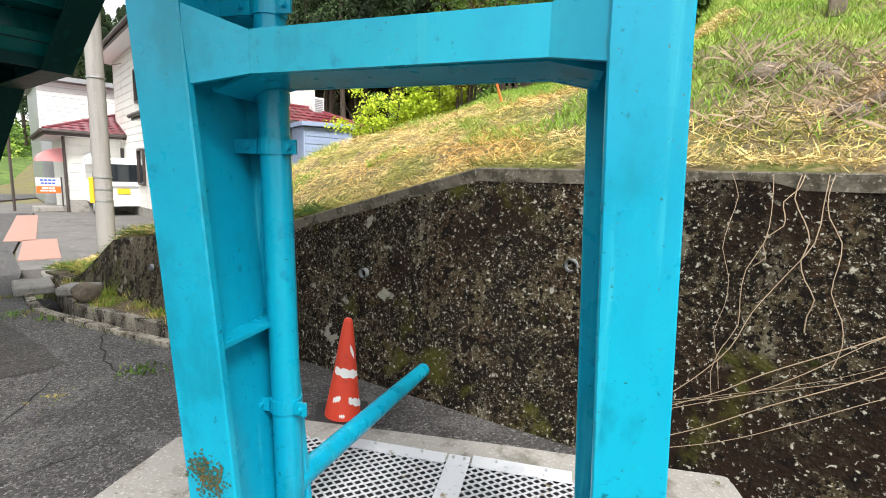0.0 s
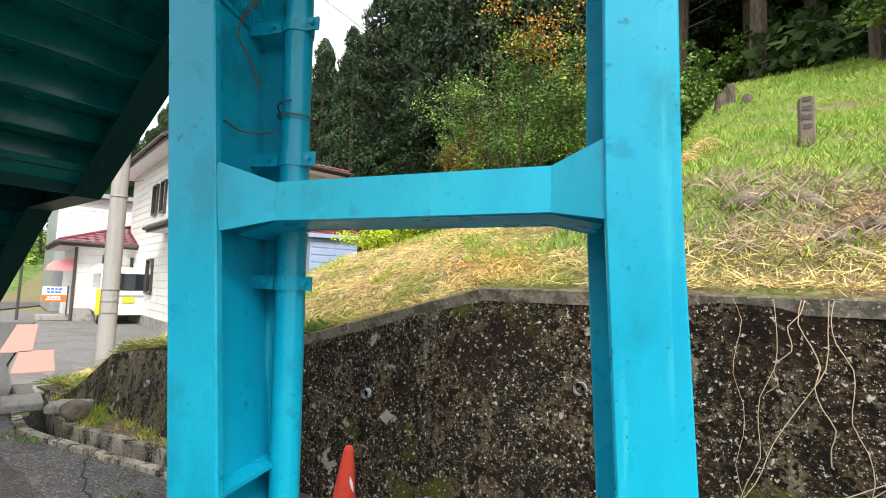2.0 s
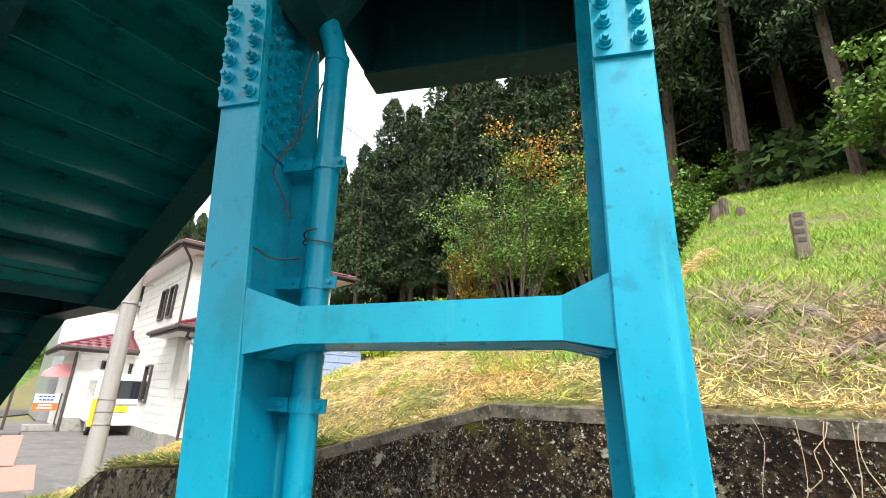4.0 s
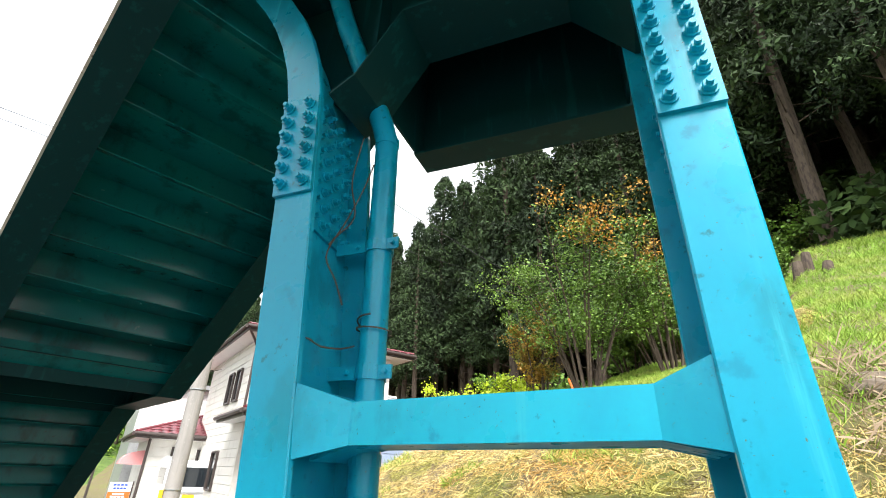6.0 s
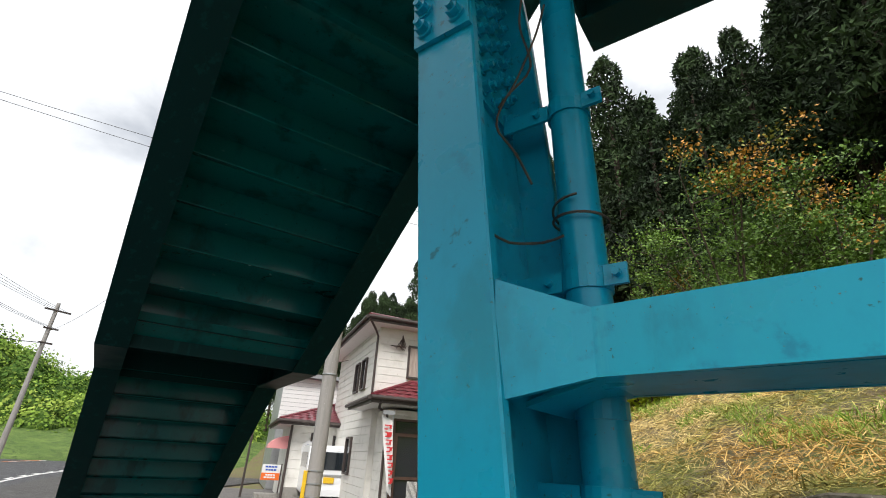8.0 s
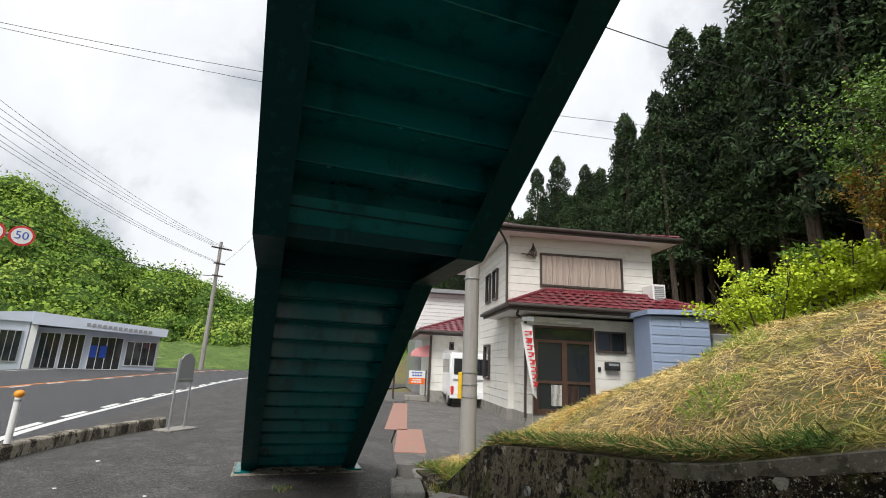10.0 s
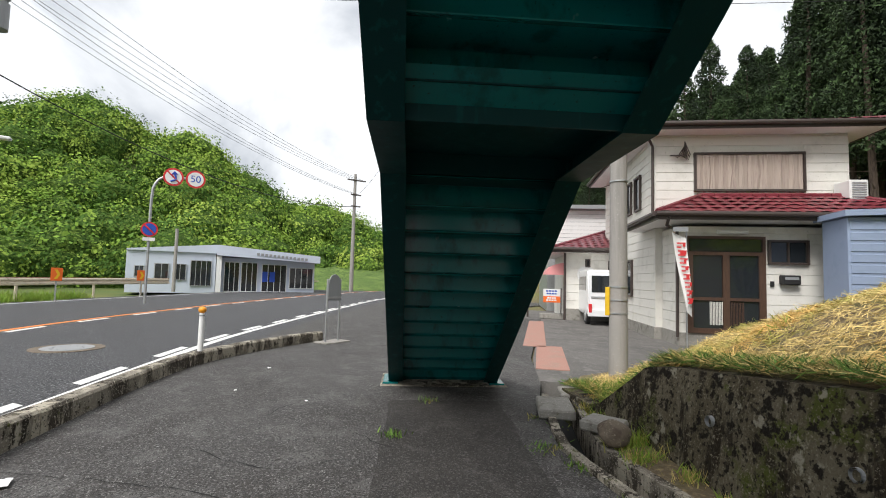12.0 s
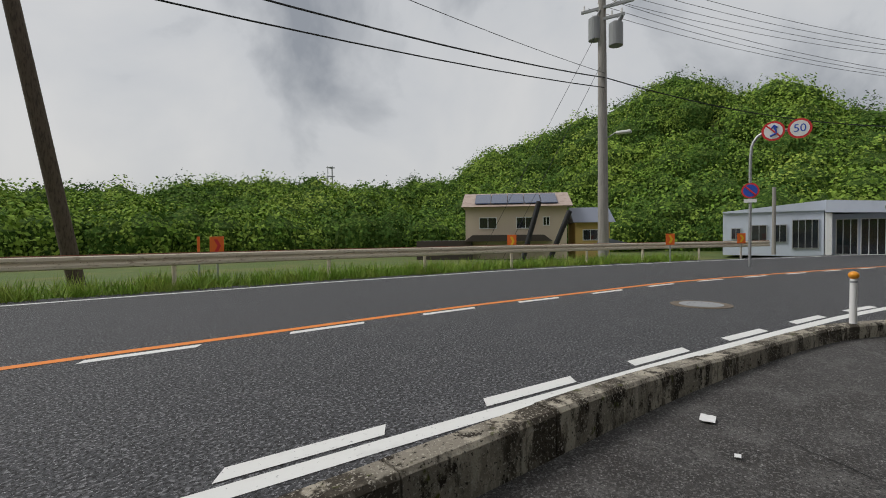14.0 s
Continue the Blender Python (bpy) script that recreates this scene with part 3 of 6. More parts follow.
for x in [x for x in xs if x > -2.6]:
    t = wall_top(x)
    y0 = wall_face(t) - 0.012
    ring = [bm.verts.new(WA @ Vector((x, a, z))) for a, z in ((y0, t - 0.07), (y0 + 0.002, t + 0.004), (y0 + 0.012, t + 0.012), (0.25, t + 0.012), (0.27, t - 0.07))]
    if prev:
        for k in range(4):
            bm.faces.new((prev[k], prev[k + 1], ring[k + 1], ring[k]))
    prev = ring
part("wall_cap", bm, M_WALL_CAP, wall, "paler worn top edge of the wall")
for x, z in ((0.39, 0.985), (-1.08, 0.755), (1.62, -0.02), (0.95, 0.02), (3.0, 0.95), (-2.9, 0.5), (-3.9, 0.45)):
    b = B()
    y = wall_face(z)
    tube(b, [(x, y + 0.1, z), (x, y - 0.022, z)], [0.036, 0.036], 14, WA, cap=False)
    tube(b, [(x, y - 0.022, z), (x, y + 0.1, z)], [0.028, 0.028], 14, WA, cap=False)
    part("weep_pipe", b, M_GREYPAINT, wall, "grey plastic drain pipe end")

bm = B()
ys = [0.12, 0.24, 0.4, 0.7] + [1.0 + 0.45 * k for k in range(12)] + [6.6 + 1.2 * k for k in range(30)]
bx = [-75 + 3 * k for k in range(22)] + [-8.8 + 0.35 * k for k in range(62)] + [13.2 + 1.5 * k for k in range(20)]
rows = []
for x in bx:
    rows.append([bm.verts.new(WA @ Vector((x, y, ridge(x, y)))) for y in ys])
for a, b2 in zip(rows, rows[1:]):
    for k in range(len(ys) - 1):
        bm.faces.new((a[k], b2[k], b2[k + 1], a[k + 1]))
solo("bank", bm, M_SOIL, "grassy earth bank rising behind the wall", kind="structure", smooth=True)

# gutter along the foot of the bank
bm = B()
g = catmull([(-5.75, 5.45), (-5.05, 4.88), (-4.34, 4.36), (-3.6, 4.11), (-2.5, 3.78), (-1.6, 3.5)], 0.3)
for off, w, z0, z1 in ((0.0, 0.08, -0.35, 0.035), (-0.33, 0.08, -0.35, 0.03)):
    a, c = offset_line(g, off), offset_line(g, off - w)
    prev = None
    for p, q in zip(a, c):
        wob = 0.012 * noise.noise(Vector((p.x * 3, p.y * 3, 1)))
        ring = [bm.verts.new((p.x, p.y, z0)), bm.verts.new((p.x, p.y, z1 + wob)), bm.verts.new((q.x, q.y, z1 + wob)), bm.verts.new((q.x, q.y, z0))]
        if prev:
            for k in range(3):
                bm.faces.new((prev[k], prev[k + 1], ring[k + 1], ring[k]))
        prev = ring
solo("gutter", bm, M_KERB, "open concrete drainage gutter beside the pavement", kind="structure")
# Bed colour is near-black to stand for shade down the channel.
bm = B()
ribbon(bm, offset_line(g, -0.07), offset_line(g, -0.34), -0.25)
solo("gutter_bed", bm, M_DARK, "gutter bed blackened for the shade inside the channel", kind="structure")


def verge_z(t):
    return 0.01 + 0.3 * t * t * (1.6 - 0.6 * t)


bm = B()
prev = None
for p, q in zip(offset_line(g, -0.4), offset_line(g, -1.25)):
    ring = []
    for k in range(6):
        r = p.lerp(q, k / 5)
        ring.append(bm.verts.new((r.x, r.y, verge_z(k / 5) + 0.05 * noise.noise(Vector((r.x * 2.5, r.y * 2.5, 0))))))
    if prev:
        for k in range(5):
            bm.faces.new((prev[k], prev[k + 1], ring[k + 1], ring[k]))
    prev = ring
solo("verge", bm, M_SOIL, "narrow weedy strip between gutter and wall", kind="structure", smooth=True)

# ---- the steel pier ----
FR = axes((-0.533, 1.433), (0.994, -0.109))
PLZ = 0.1
pier = thing("footbridge_pier", "turquoise painted steel portal pier with bolted splices", "pier")


def lean_l(z):
    return -0.078 - 0.092 * (z - 1.7)


def column(xc, zmin, zmax, bend, name):
    """An H column whose middle line in the frame is xc(z); flanges in front and behind, one web."""
    zz = [zmin + (zmax - zmin) * k / 24 for k in range(25)]
    for nm, y0, y1, w in (("flange", 0.0, 0.022, 0.146), ("flange", 0.30, 0.322, 0.18), ("web", 0.0225, 0.2995, 0.014)):
        b = B()
        prev = None
        for z in zz:
            x = xc(z)
            c = 0.004 if nm == "flange" else 0
            ring = [b.verts.new(FR @ Vector((x + dx, y, z))) for dx, y in ((-w / 2 + c, y0), (w / 2 - c, y0), (w / 2, y0 + c), (w / 2, y1), (-w / 2, y1), (-w / 2, y0 + c))]
            if prev:
                for k in range(6):
                    b.faces.new((prev[k], prev[(k + 1) % 6], ring[(k + 1) % 6], ring[k]))
            else:
                b.faces.new(ring[::-1])
            prev = ring
        b.faces.new(prev)
        part(nm, b, M_TEAL, pier)


def left_mid(z):
    return lean_l(z) - 0.42 * max(0, z - 2.72) ** 2


def right_mid(z):
    return 0.995 - 0.008 * (z - 1.7) + 0.034 * max(0, 1.7 - z) + 0.3 * max(0, z - 3.0) ** 2


column(left_mid, PLZ, 3.55, -1, "left")
column(right_mid, PLZ, 3.55, 1, "right")


def bolt(parent, p, axis, r=0.016):
    b = B()
    a = Vector(p)
    d = Vector(axis)
    cyl(b, a, a + d * 0.006, r * 1.35, seg=12, m=FR)
    cyl(b, a + d * 0.006, a + d * 0.022, r, seg=6, m=FR)
    cyl(b, a + d * 0.022, a + d * 0.034, r * 0.55, seg=8, m=FR)
    part("bolt", b, M_TEAL, parent)


# splice plates with bolts on flanges and webs
for mid, side in ((left_mid, 1), (right_mid, -1)):
    for y0, y1, yb, dy in ((-0.012, 0.0, -0.012, -1),):
        b = B()
        poly = []
        zz = [2.385 + 0.4 * k / 8 for k in range(9)]
        poly = [(mid(z) - 0.073, z) for z in zz] + [(mid(z) + 0.073, z) for z in reversed(zz)]
        prism(b, poly, y0, y1 - 0.0005, FR)
        pl = part("splice_plate", b, M_TEAL, pier)
        for k in range(6):
            z = 2.425 + 0.064 * k
            for dx in (-0.042, 0.042):
                bolt(pl, (mid(z) + dx, yb, z), (0, dy, 0))
    b = B()
    zz = [2.3 + 0.55 * k / 6 for k in range(7)]
    x_off = 0.0075 * side
    v0 = []
    for y in (0.045, 0.28):
        v0.append([(mid(z) + x_off, y, z - 0.1 * (y - 0.16)) for z in zz])
    ring_a = [b.verts.new(FR @ Vector(p)) for p in v0[0]]
    ring_b = [b.verts.new(FR @ Vector(p)) for p in v0[1]]
    ring_c = [b.verts.new(FR @ Vector((p[0] + 0.01 * side, p[1], p[2]))) for p in v0[0]]
    ring_d = [b.verts.new(FR @ Vector((p[0] + 0.01 * side, p[1], p[2]))) for p in v0[1]]
    for k in range(6):
        b.faces.new((ring_c[k], ring_c[k + 1], ring_d[k + 1], ring_d[k]))
        b.faces.new((ring_a[k], ring_a[k + 1], ring_c[k + 1], ring_c[k]))
        b.faces.new((ring_b[k], ring_b[k + 1], ring_d[k + 1], ring_d[k]))
    b.faces.new((ring_a[0], ring_b[0], ring_d[0], ring_c[0]))
    b.faces.new((ring_a[-1], ring_b[-1], ring_d[-1], ring_c[-1]))
    wp = part("web_splice_plate", b, M_TEAL, pier)
    for k in range(8):
        for q in range(4):
            z = 2.335 + 0.066 * k
            y = 0.072 + q * 0.06
            bolt(wp, (mid(z) + x_off + 0.01 * side, y, z - 0.1 * (y - 0.16)), (side, 0, 0), 0.014)

# lower cross beam with haunches
Z0, Z1 = 1.662, 1.757
xl, xr = left_mid(1.7) + 0.068, right_mid(1.7) - 0.068


def beam_plate(name, line_lo, line_hi, back):
    """An upright plate of the beam whose ends bend forward to the columns; points are (x, y, z)."""
    b = B()
    rings = []
    for lo, hi in zip(line_lo, line_hi):
        rings.append([b.verts.new(FR @ Vector(p)) for p in (lo, hi, (hi[0], hi[1] + back, hi[2]), (lo[0], lo[1] + back, lo[2]))])
    for r0, r1 in zip(rings, rings[1:]):
        for k in range(4):
            b.faces.new((r0[k], r0[(k + 1) % 4], r1[(k + 1) % 4], r1[k]))
    b.faces.new(rings[0][::-1])
    b.faces.new(rings[-1])
    return part(name, b, M_TEAL, pier)


XA, XB, YA, YB = 0.108, 0.815, 0.083, 0.062
beam_plate("beam_front_plate", [(xl, 0.004, 1.622), (XA, YA, Z0), (XB, YB, Z0 + 0.014), (xr, 0.004, 1.652)], [(xl, 0.004, 1.802), (XA, YA, Z1 + 0.007), (XB, YB, Z1 + 0.024), (xr, 0.004, 1.824)], 0.013)
beam_plate("beam_back_plate", [(xl, 0.285, 1.64), (XA, 0.285, Z0), (XB, 0.285, Z0 + 0.014), (xr, 0.285, 1.652)], [(xl, 0.285, 1.81), (XA, 0.285, Z1), (XB, 0.285, Z1 + 0.02), (xr, 0.285, 1.824)], 0.013)
for nm, line_ in (("beam_soffit", [(xl, 1.624), (XA, Z0), (XB, Z0 + 0.014), (xr, 1.653)]), ("beam_top_plate", [(xl, 1.79), (XA, Z1 - 0.005), (XB, Z1 + 0.01), (xr, 1.81)])):
    b = B()
    prism(b, [(x, z + 0.001) for x, z in line_] + [(x, z + 0.0095) for x, z in reversed(line_)], 0.1, 0.2845, FR)
    part(nm, b, M_TEAL, pier)
for z in (0.98,):
    b = B()
    span(b, (left_mid(z) + 0.008, 0.023, z), (left_mid(z) + 0.07, 0.298, z + 0.012), FR)
    part("stiffener", b, M_TEAL, pier)
for mid in (left_mid, right_mid):
    b = B()
    span(b, (mid(0.1) - 0.14, -0.07, PLZ), (mid(0.1) + 0.14, 0.4, PLZ + 0.022), FR, 0.004)
    part("base_plate", b, M_TEAL, pier)
b = B()
rr = random.Random(17)
for k in range(420):
    c = (0.0, 0.63, 0.022, 0.03) if k % 3 else (-0.025, 0.665, 0.016, 0.016)
    x, z = lean_l(0.6) + c[0] + rr.gauss(0, c[2]), c[1] + rr.gauss(0, c[3])
    x = min(max(x, lean_l(z) - 0.066), lean_l(z) + 0.066)
    r = rr.uniform(0.0012, 0.0048)
    a0 = rr.random() * 6.28
    f = [b.verts.new(FR @ Vector((x + r * rr.uniform(0.5, 1.5) * math.cos(a0 + q * 1.05), -0.0012 - 0.00001 * k, z + r * rr.uniform(0.5, 1.5) * math.sin(a0 + q * 1.05)))) for q in range(6)]
    b.faces.new(f)
rust = part("rust_patch", b, M_RUST, pier, "flaked mossy rust patch")
rust["kind"] = "stuff"

# upper portal girder between the columns
# Girder colour includes the shade it stands in.
b = B()
face = [(-0.5, 3.6), (-0.3, 3.05), (-0.1, 2.84), (0.0, 2.9), (0.17, 3.16), (0.74, 3.16), (0.93, 2.92), (1.0, 2.9), (1.1, 3.6)]
prism(b, face, 0.2, 0.214, FR)
part("portal_girder", b, M_TEAL_SHADED, pier)
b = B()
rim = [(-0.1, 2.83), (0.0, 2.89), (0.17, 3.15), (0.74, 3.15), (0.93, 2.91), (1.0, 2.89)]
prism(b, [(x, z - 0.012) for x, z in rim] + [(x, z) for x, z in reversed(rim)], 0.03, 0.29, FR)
part("girder_flange", b, M_TEAL_SHADED, pier)

# ---- the footbridge stair and deck ----
ST = axes((-6.53, 5.36), (0.8915, -0.453))
W = 1.38
K2S, K1S, KZ, SL_LO, SL_UP = 3.02, 4.05, 2.08, 0.69, 0.65
S_TOP = 8.3
# Shade under the stair is put into its paint colours.
stair = thing("footbridge_stair", "teal steel footbridge stair from below, with shade in its colour", "stair")


def low_edge(s):
    if s < K2S:
        return KZ - (K2S - s) * SL_LO
    if s < K1S:
        return KZ + 0.02 * (s - K2S)
    return KZ + 0.02 + (s - K1S) * SL_UP


S0 = K2S - KZ / SL_LO
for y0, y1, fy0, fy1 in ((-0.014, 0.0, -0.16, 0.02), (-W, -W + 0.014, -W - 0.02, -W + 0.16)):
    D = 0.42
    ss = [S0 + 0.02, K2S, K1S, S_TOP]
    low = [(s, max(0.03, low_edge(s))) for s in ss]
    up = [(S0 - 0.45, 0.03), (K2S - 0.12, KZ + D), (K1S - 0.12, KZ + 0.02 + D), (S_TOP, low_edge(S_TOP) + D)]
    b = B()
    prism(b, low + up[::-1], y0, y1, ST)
    st = part("stringer", b, M_TEAL_SHADED, stair)
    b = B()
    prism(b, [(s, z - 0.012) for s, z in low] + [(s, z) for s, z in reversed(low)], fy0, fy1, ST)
    part("stringer_flange", b, M_TEAL_SHADED, stair)
    b = B()
    prism(b, up + [(s, z + 0.03) for s, z in reversed(up)], y0 - 0.03, y1 + 0.03, ST)
    part("stringer_cap", b, M_RAIL, stair, "cream painted top edge")
    b = B()
    box(b, (S0 - 0.12, (y0 + y1) / 2, 0.022), (0.55, 0.2, 0.026), ST, 0.004)
    part("base_plate", b, M_TEAL_HALF_SHADED, stair)


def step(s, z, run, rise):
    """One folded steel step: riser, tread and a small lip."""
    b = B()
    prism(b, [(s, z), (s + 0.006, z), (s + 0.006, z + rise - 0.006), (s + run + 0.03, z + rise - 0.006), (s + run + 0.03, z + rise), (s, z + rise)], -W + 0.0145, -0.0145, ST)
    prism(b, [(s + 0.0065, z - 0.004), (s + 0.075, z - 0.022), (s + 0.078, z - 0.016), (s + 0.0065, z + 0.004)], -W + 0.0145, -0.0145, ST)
    # Steps are coloured lighter than the stringers, as light reaches them.
    part("step", b, M_TEAL_HALF_SHADED, stair)


n_lo = 12
for k in range(n_lo):
    run = (K2S - S0) / n_lo
    rise = run * SL_LO
    step(S0 - 0.22 + run * k, 0.03 + rise * k, run, rise)
b = B()
span(b, (K2S - 0.22, -W + 0.0145, KZ + 0.17), (K1S + 0.1, -0.0145, KZ + 0.19), ST)
# Landing underside uses the teal with the deepest shade in it.
part("landing_plate", b, M_TEAL_SHADED, stair)
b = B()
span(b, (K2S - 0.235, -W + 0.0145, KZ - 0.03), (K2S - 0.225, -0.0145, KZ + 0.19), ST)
part("top_riser", b, M_TEAL_SHADED, stair)
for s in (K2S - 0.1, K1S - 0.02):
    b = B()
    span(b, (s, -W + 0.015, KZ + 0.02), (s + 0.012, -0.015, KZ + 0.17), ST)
    part("landing_rib", b, M_TEAL_SHADED, stair)
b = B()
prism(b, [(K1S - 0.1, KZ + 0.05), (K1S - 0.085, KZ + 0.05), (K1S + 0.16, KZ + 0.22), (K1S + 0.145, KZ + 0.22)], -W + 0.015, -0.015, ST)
part("landing_apron", b, M_TEAL_HALF_SHADED, stair)
n_up = 16
for k in range(n_up):
    run = (S_TOP - K1S) / n_up
    rise = run * SL_UP
    step(K1S - 0.02 + run * k, KZ + 0.21 + rise * k, run, rise)

b = B()
box(b, (S0 - 0.15, -W / 2, -0.035), (0.8, W + 0.26, 0.1), ST, 0.02)
solo("stair_footing", b, M_KERB, "worn concrete footing under the stair", kind="structure")

# Deck plate and girders carry their overhead shade as colour.
deck = thing("footbridge_deck", "teal steel deck of the footbridge overhead, coloured as in shade", "bridge deck")
DZ = 3.3
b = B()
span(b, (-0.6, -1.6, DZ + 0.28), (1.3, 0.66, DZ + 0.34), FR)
part("deck_plate", b, M_TEAL_SHADED, deck)
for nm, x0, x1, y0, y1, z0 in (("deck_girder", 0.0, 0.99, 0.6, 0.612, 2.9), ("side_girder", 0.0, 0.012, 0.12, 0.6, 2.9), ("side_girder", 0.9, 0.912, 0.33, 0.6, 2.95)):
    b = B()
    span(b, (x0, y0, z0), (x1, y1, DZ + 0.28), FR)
    part(nm, b, M_TEAL_SHADED, deck)
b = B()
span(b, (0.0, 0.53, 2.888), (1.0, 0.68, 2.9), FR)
part("girder_flange", b, M_TEAL_SHADED, deck)

# ---- round the pier ----
PL = [(-1.45, 0.95), (-1.38, 2.42), (-0.95, 2.72), (0.3, 2.64), (1.33, 2.58), (1.27, 0.95)]
bm = sheet(PL, PLZ, 0.3)
bmesh.ops.bevel(bm, geom=[e for e in bm.edges if all(abs(v.co.z - PLZ) < 1e-4 for v in e.verts)], offset=0.02, segments=2, affect="EDGES")
solo("plinth", bm, M_CONC, "rough grey concrete plinth under the pier", kind="structure")

# expanded metal grating with aluminium edge plates
grate = thing("expanded_metal_grating", "grey expanded metal grating screwed down over a black sheet", "grating")
b = B()
u = 0
for row in range(46):
    y = 0.12 + row * 0.0205
    for col in range(28):
        x = -0.3 + col * 0.056 + (0.028 if row % 2 else 0)
        for sx in (-1, 1):
            p0, p1 = Vector((x, y - 0.0103, PLZ + 0.012)), Vector((x + sx * 0.028, y + 0.0103, PLZ + 0.017))
            tube(b, [p0, p1], 0.0044, 4, FR, cap=False)
part("mesh", b, M_ALU, grate, "diamond mesh strands")
# Black sheet on the plinth paints the shade in the mesh openings.
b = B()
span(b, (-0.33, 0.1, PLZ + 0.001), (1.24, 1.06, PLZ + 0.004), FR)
part("opening_shade", b, M_DARK, grate, "black sheet for the shade below the mesh")
for x0, x1, y0, y1 in ((-0.06, 0.42, 1.02, 1.1), (0.545, 1.0, 1.03, 1.12), (0.43, 0.535, 0.38, 1.1), (1.03, 1.28, 1.0, 1.1)):
    b = B()
    span(b, (x0, y0, PLZ + 0.018), (x1, y1, PLZ + 0.023), FR, 0.001)
    pl = part("edge_plate", b, M_ALU, grate, "scuffed pale aluminium plate")
    for k in range(2):
        b = B()
        x = x0 + (x1 - x0) * (0.25 + 0.5 * k)
        cyl(b, (x, (y0 + y1) / 2 + 0.015 if y1 - y0 < 0.2 else y1 - 0.03, PLZ + 0.023), (x, (y0 + y1) / 2 + 0.015 if y1 - y0 < 0.2 else y1 - 0.03, PLZ + 0.036), 0.007, 0.005, 6, FR)
        part("screw", b, M_STEEL, pl)

# drain pipe with clamps
PY, PR = 0.262, 0.043


def pipe_x(z):
    return 0.048 - 0.03 * (z - 1.87)


pipe = thing("drain_pipe", "turquoise painted steel drain pipe clamped to the column", "pipe")
b = B()
PX = pipe_x(2.75)
tube(b, [(pipe_x(z), PY, z) for z in (0.4, 1.0, 1.66, 2.66, 2.74)] + [(PX - 0.02, PY - 0.01, 2.82), (PX - 0.08, PY - 0.04, 3.0), (PX - 0.2, PY - 0.1, 3.35), (PX - 0.27, PY - 0.13, 3.58)], PR, 20, FR)
part("pipe", b, M_TEAL, pipe, smooth=True)
for z in (2.72, 1.62):
    b = B()
    PX = pipe_x(z)
    cyl(b, (PX, PY, z), (PX, PY, z + 0.03), PR + 0.003, PR + 0.003, 20, FR)
    part("joint", b, M_TEAL, pipe)
b = B()
PX = pipe_x(0.44)
tube(b, [(PX, PY - 0.01, 0.44), (PX + 0.003, PY + 0.05, 0.45), (0.15, 1.6, 0.31)], PR - 0.003, 18, FR)
part("outlet", b, M_TEAL, pipe, "sloping outlet pipe running to the wall", smooth=True)
for z in (0.73, 1.5, 1.87, 2.29):
    b = B()
    PX = pipe_x(z)
    cyl(b, (PX, PY, z - 0.021), (PX, PY, z + 0.021), PR + 0.005, PR + 0.005, 20, FR)
    cl = part("clamp", b, M_TEAL, pipe)
    for sx in (1, -1):
        b = B()
        span(b, (PX + sx * (PR - 0.003), PY - 0.03, z - 0.02), (PX + sx * (PR + (0.04 if sx > 0 else 0.11)), PY - 0.022, z + 0.02), FR)
        part("lug", b, M_TEAL, cl)
        b = B()
        cyl(b, (PX + sx * (PR + 0.022), PY - 0.045, z), (PX + sx * (PR + 0.022), PY - 0.005, z), 0.008, seg=6, m=FR)
        part("bolt", b, M_TEAL, cl)
PX = pipe_x(2.0)
wire = thing("tied_wire", "thin rusty wire tied round the drain pipe", "wire")
for pts in ([(PX + 0.055 * math.cos(a), PY + 0.055 * math.sin(a), 1.985 + 0.012 * math.sin(a * 0.7) + 0.004 * a) for a in [k * 0.45 for k in range(26)]],
            [(PX - 0.16, 0.1, 1.96), (PX - 0.13, 0.12, 1.95), (PX - 0.1, 0.14, 1.93), (PX - 0.04, 0.16, 1.925), (PX, 0.16, 1.93)],
            [(PX - 0.06, 0.16, 2.7), (PX - 0.07, 0.14, 2.5), (PX - 0.05, 0.15, 2.36), (PX - 0.1, 0.13, 2.28), (PX - 0.13, 0.14, 2.22), (PX - 0.09, 0.15, 2.14), (PX - 0.06, 0.16, 2.06)],
            [(PX - 0.03, 0.2, 2.6), (PX - 0.05, 0.18, 2.48), (PX - 0.09, 0.15, 2.33), (PX - 0.12, 0.13, 2.26)]):
    b = B()
    tube(b, catmull(pts, 0.02), 0.0028, 5, FR)
    part("strand", b, M_BARK, wire)

# traffic cone
cone = thing("traffic_cone", "faded red traffic cone with torn white bands leaning by the wall", "traffic cone", at=Matrix.Translation((-0.645, 2.84, 0.05)) @ pose(0, 0, 0, 0, 3, 20) @ Matrix.Diagonal((0.9, 0.9, 0.9, 1)))
b = B()
span(b, (-0.17, -0.17, 0), (0.17, 0.17, 0.035), None, 0.01)
part("base", b, M_BLACK, cone, "black rubber base")
b = B()
for z0, z1, r0, r1 in ((0.035, 0.2, 0.115, 0.09), (0.2, 0.34, 0.09, 0.07), (0.34, 0.5, 0.07, 0.05), (0.5, 0.645, 0.05, 0.028), (0.645, 0.66, 0.028, 0.02)):
    cyl(b, (0, 0, z0), (0, 0, z1), r0, r1, 22)
part("body", b, M_CONE, cone, smooth=True)
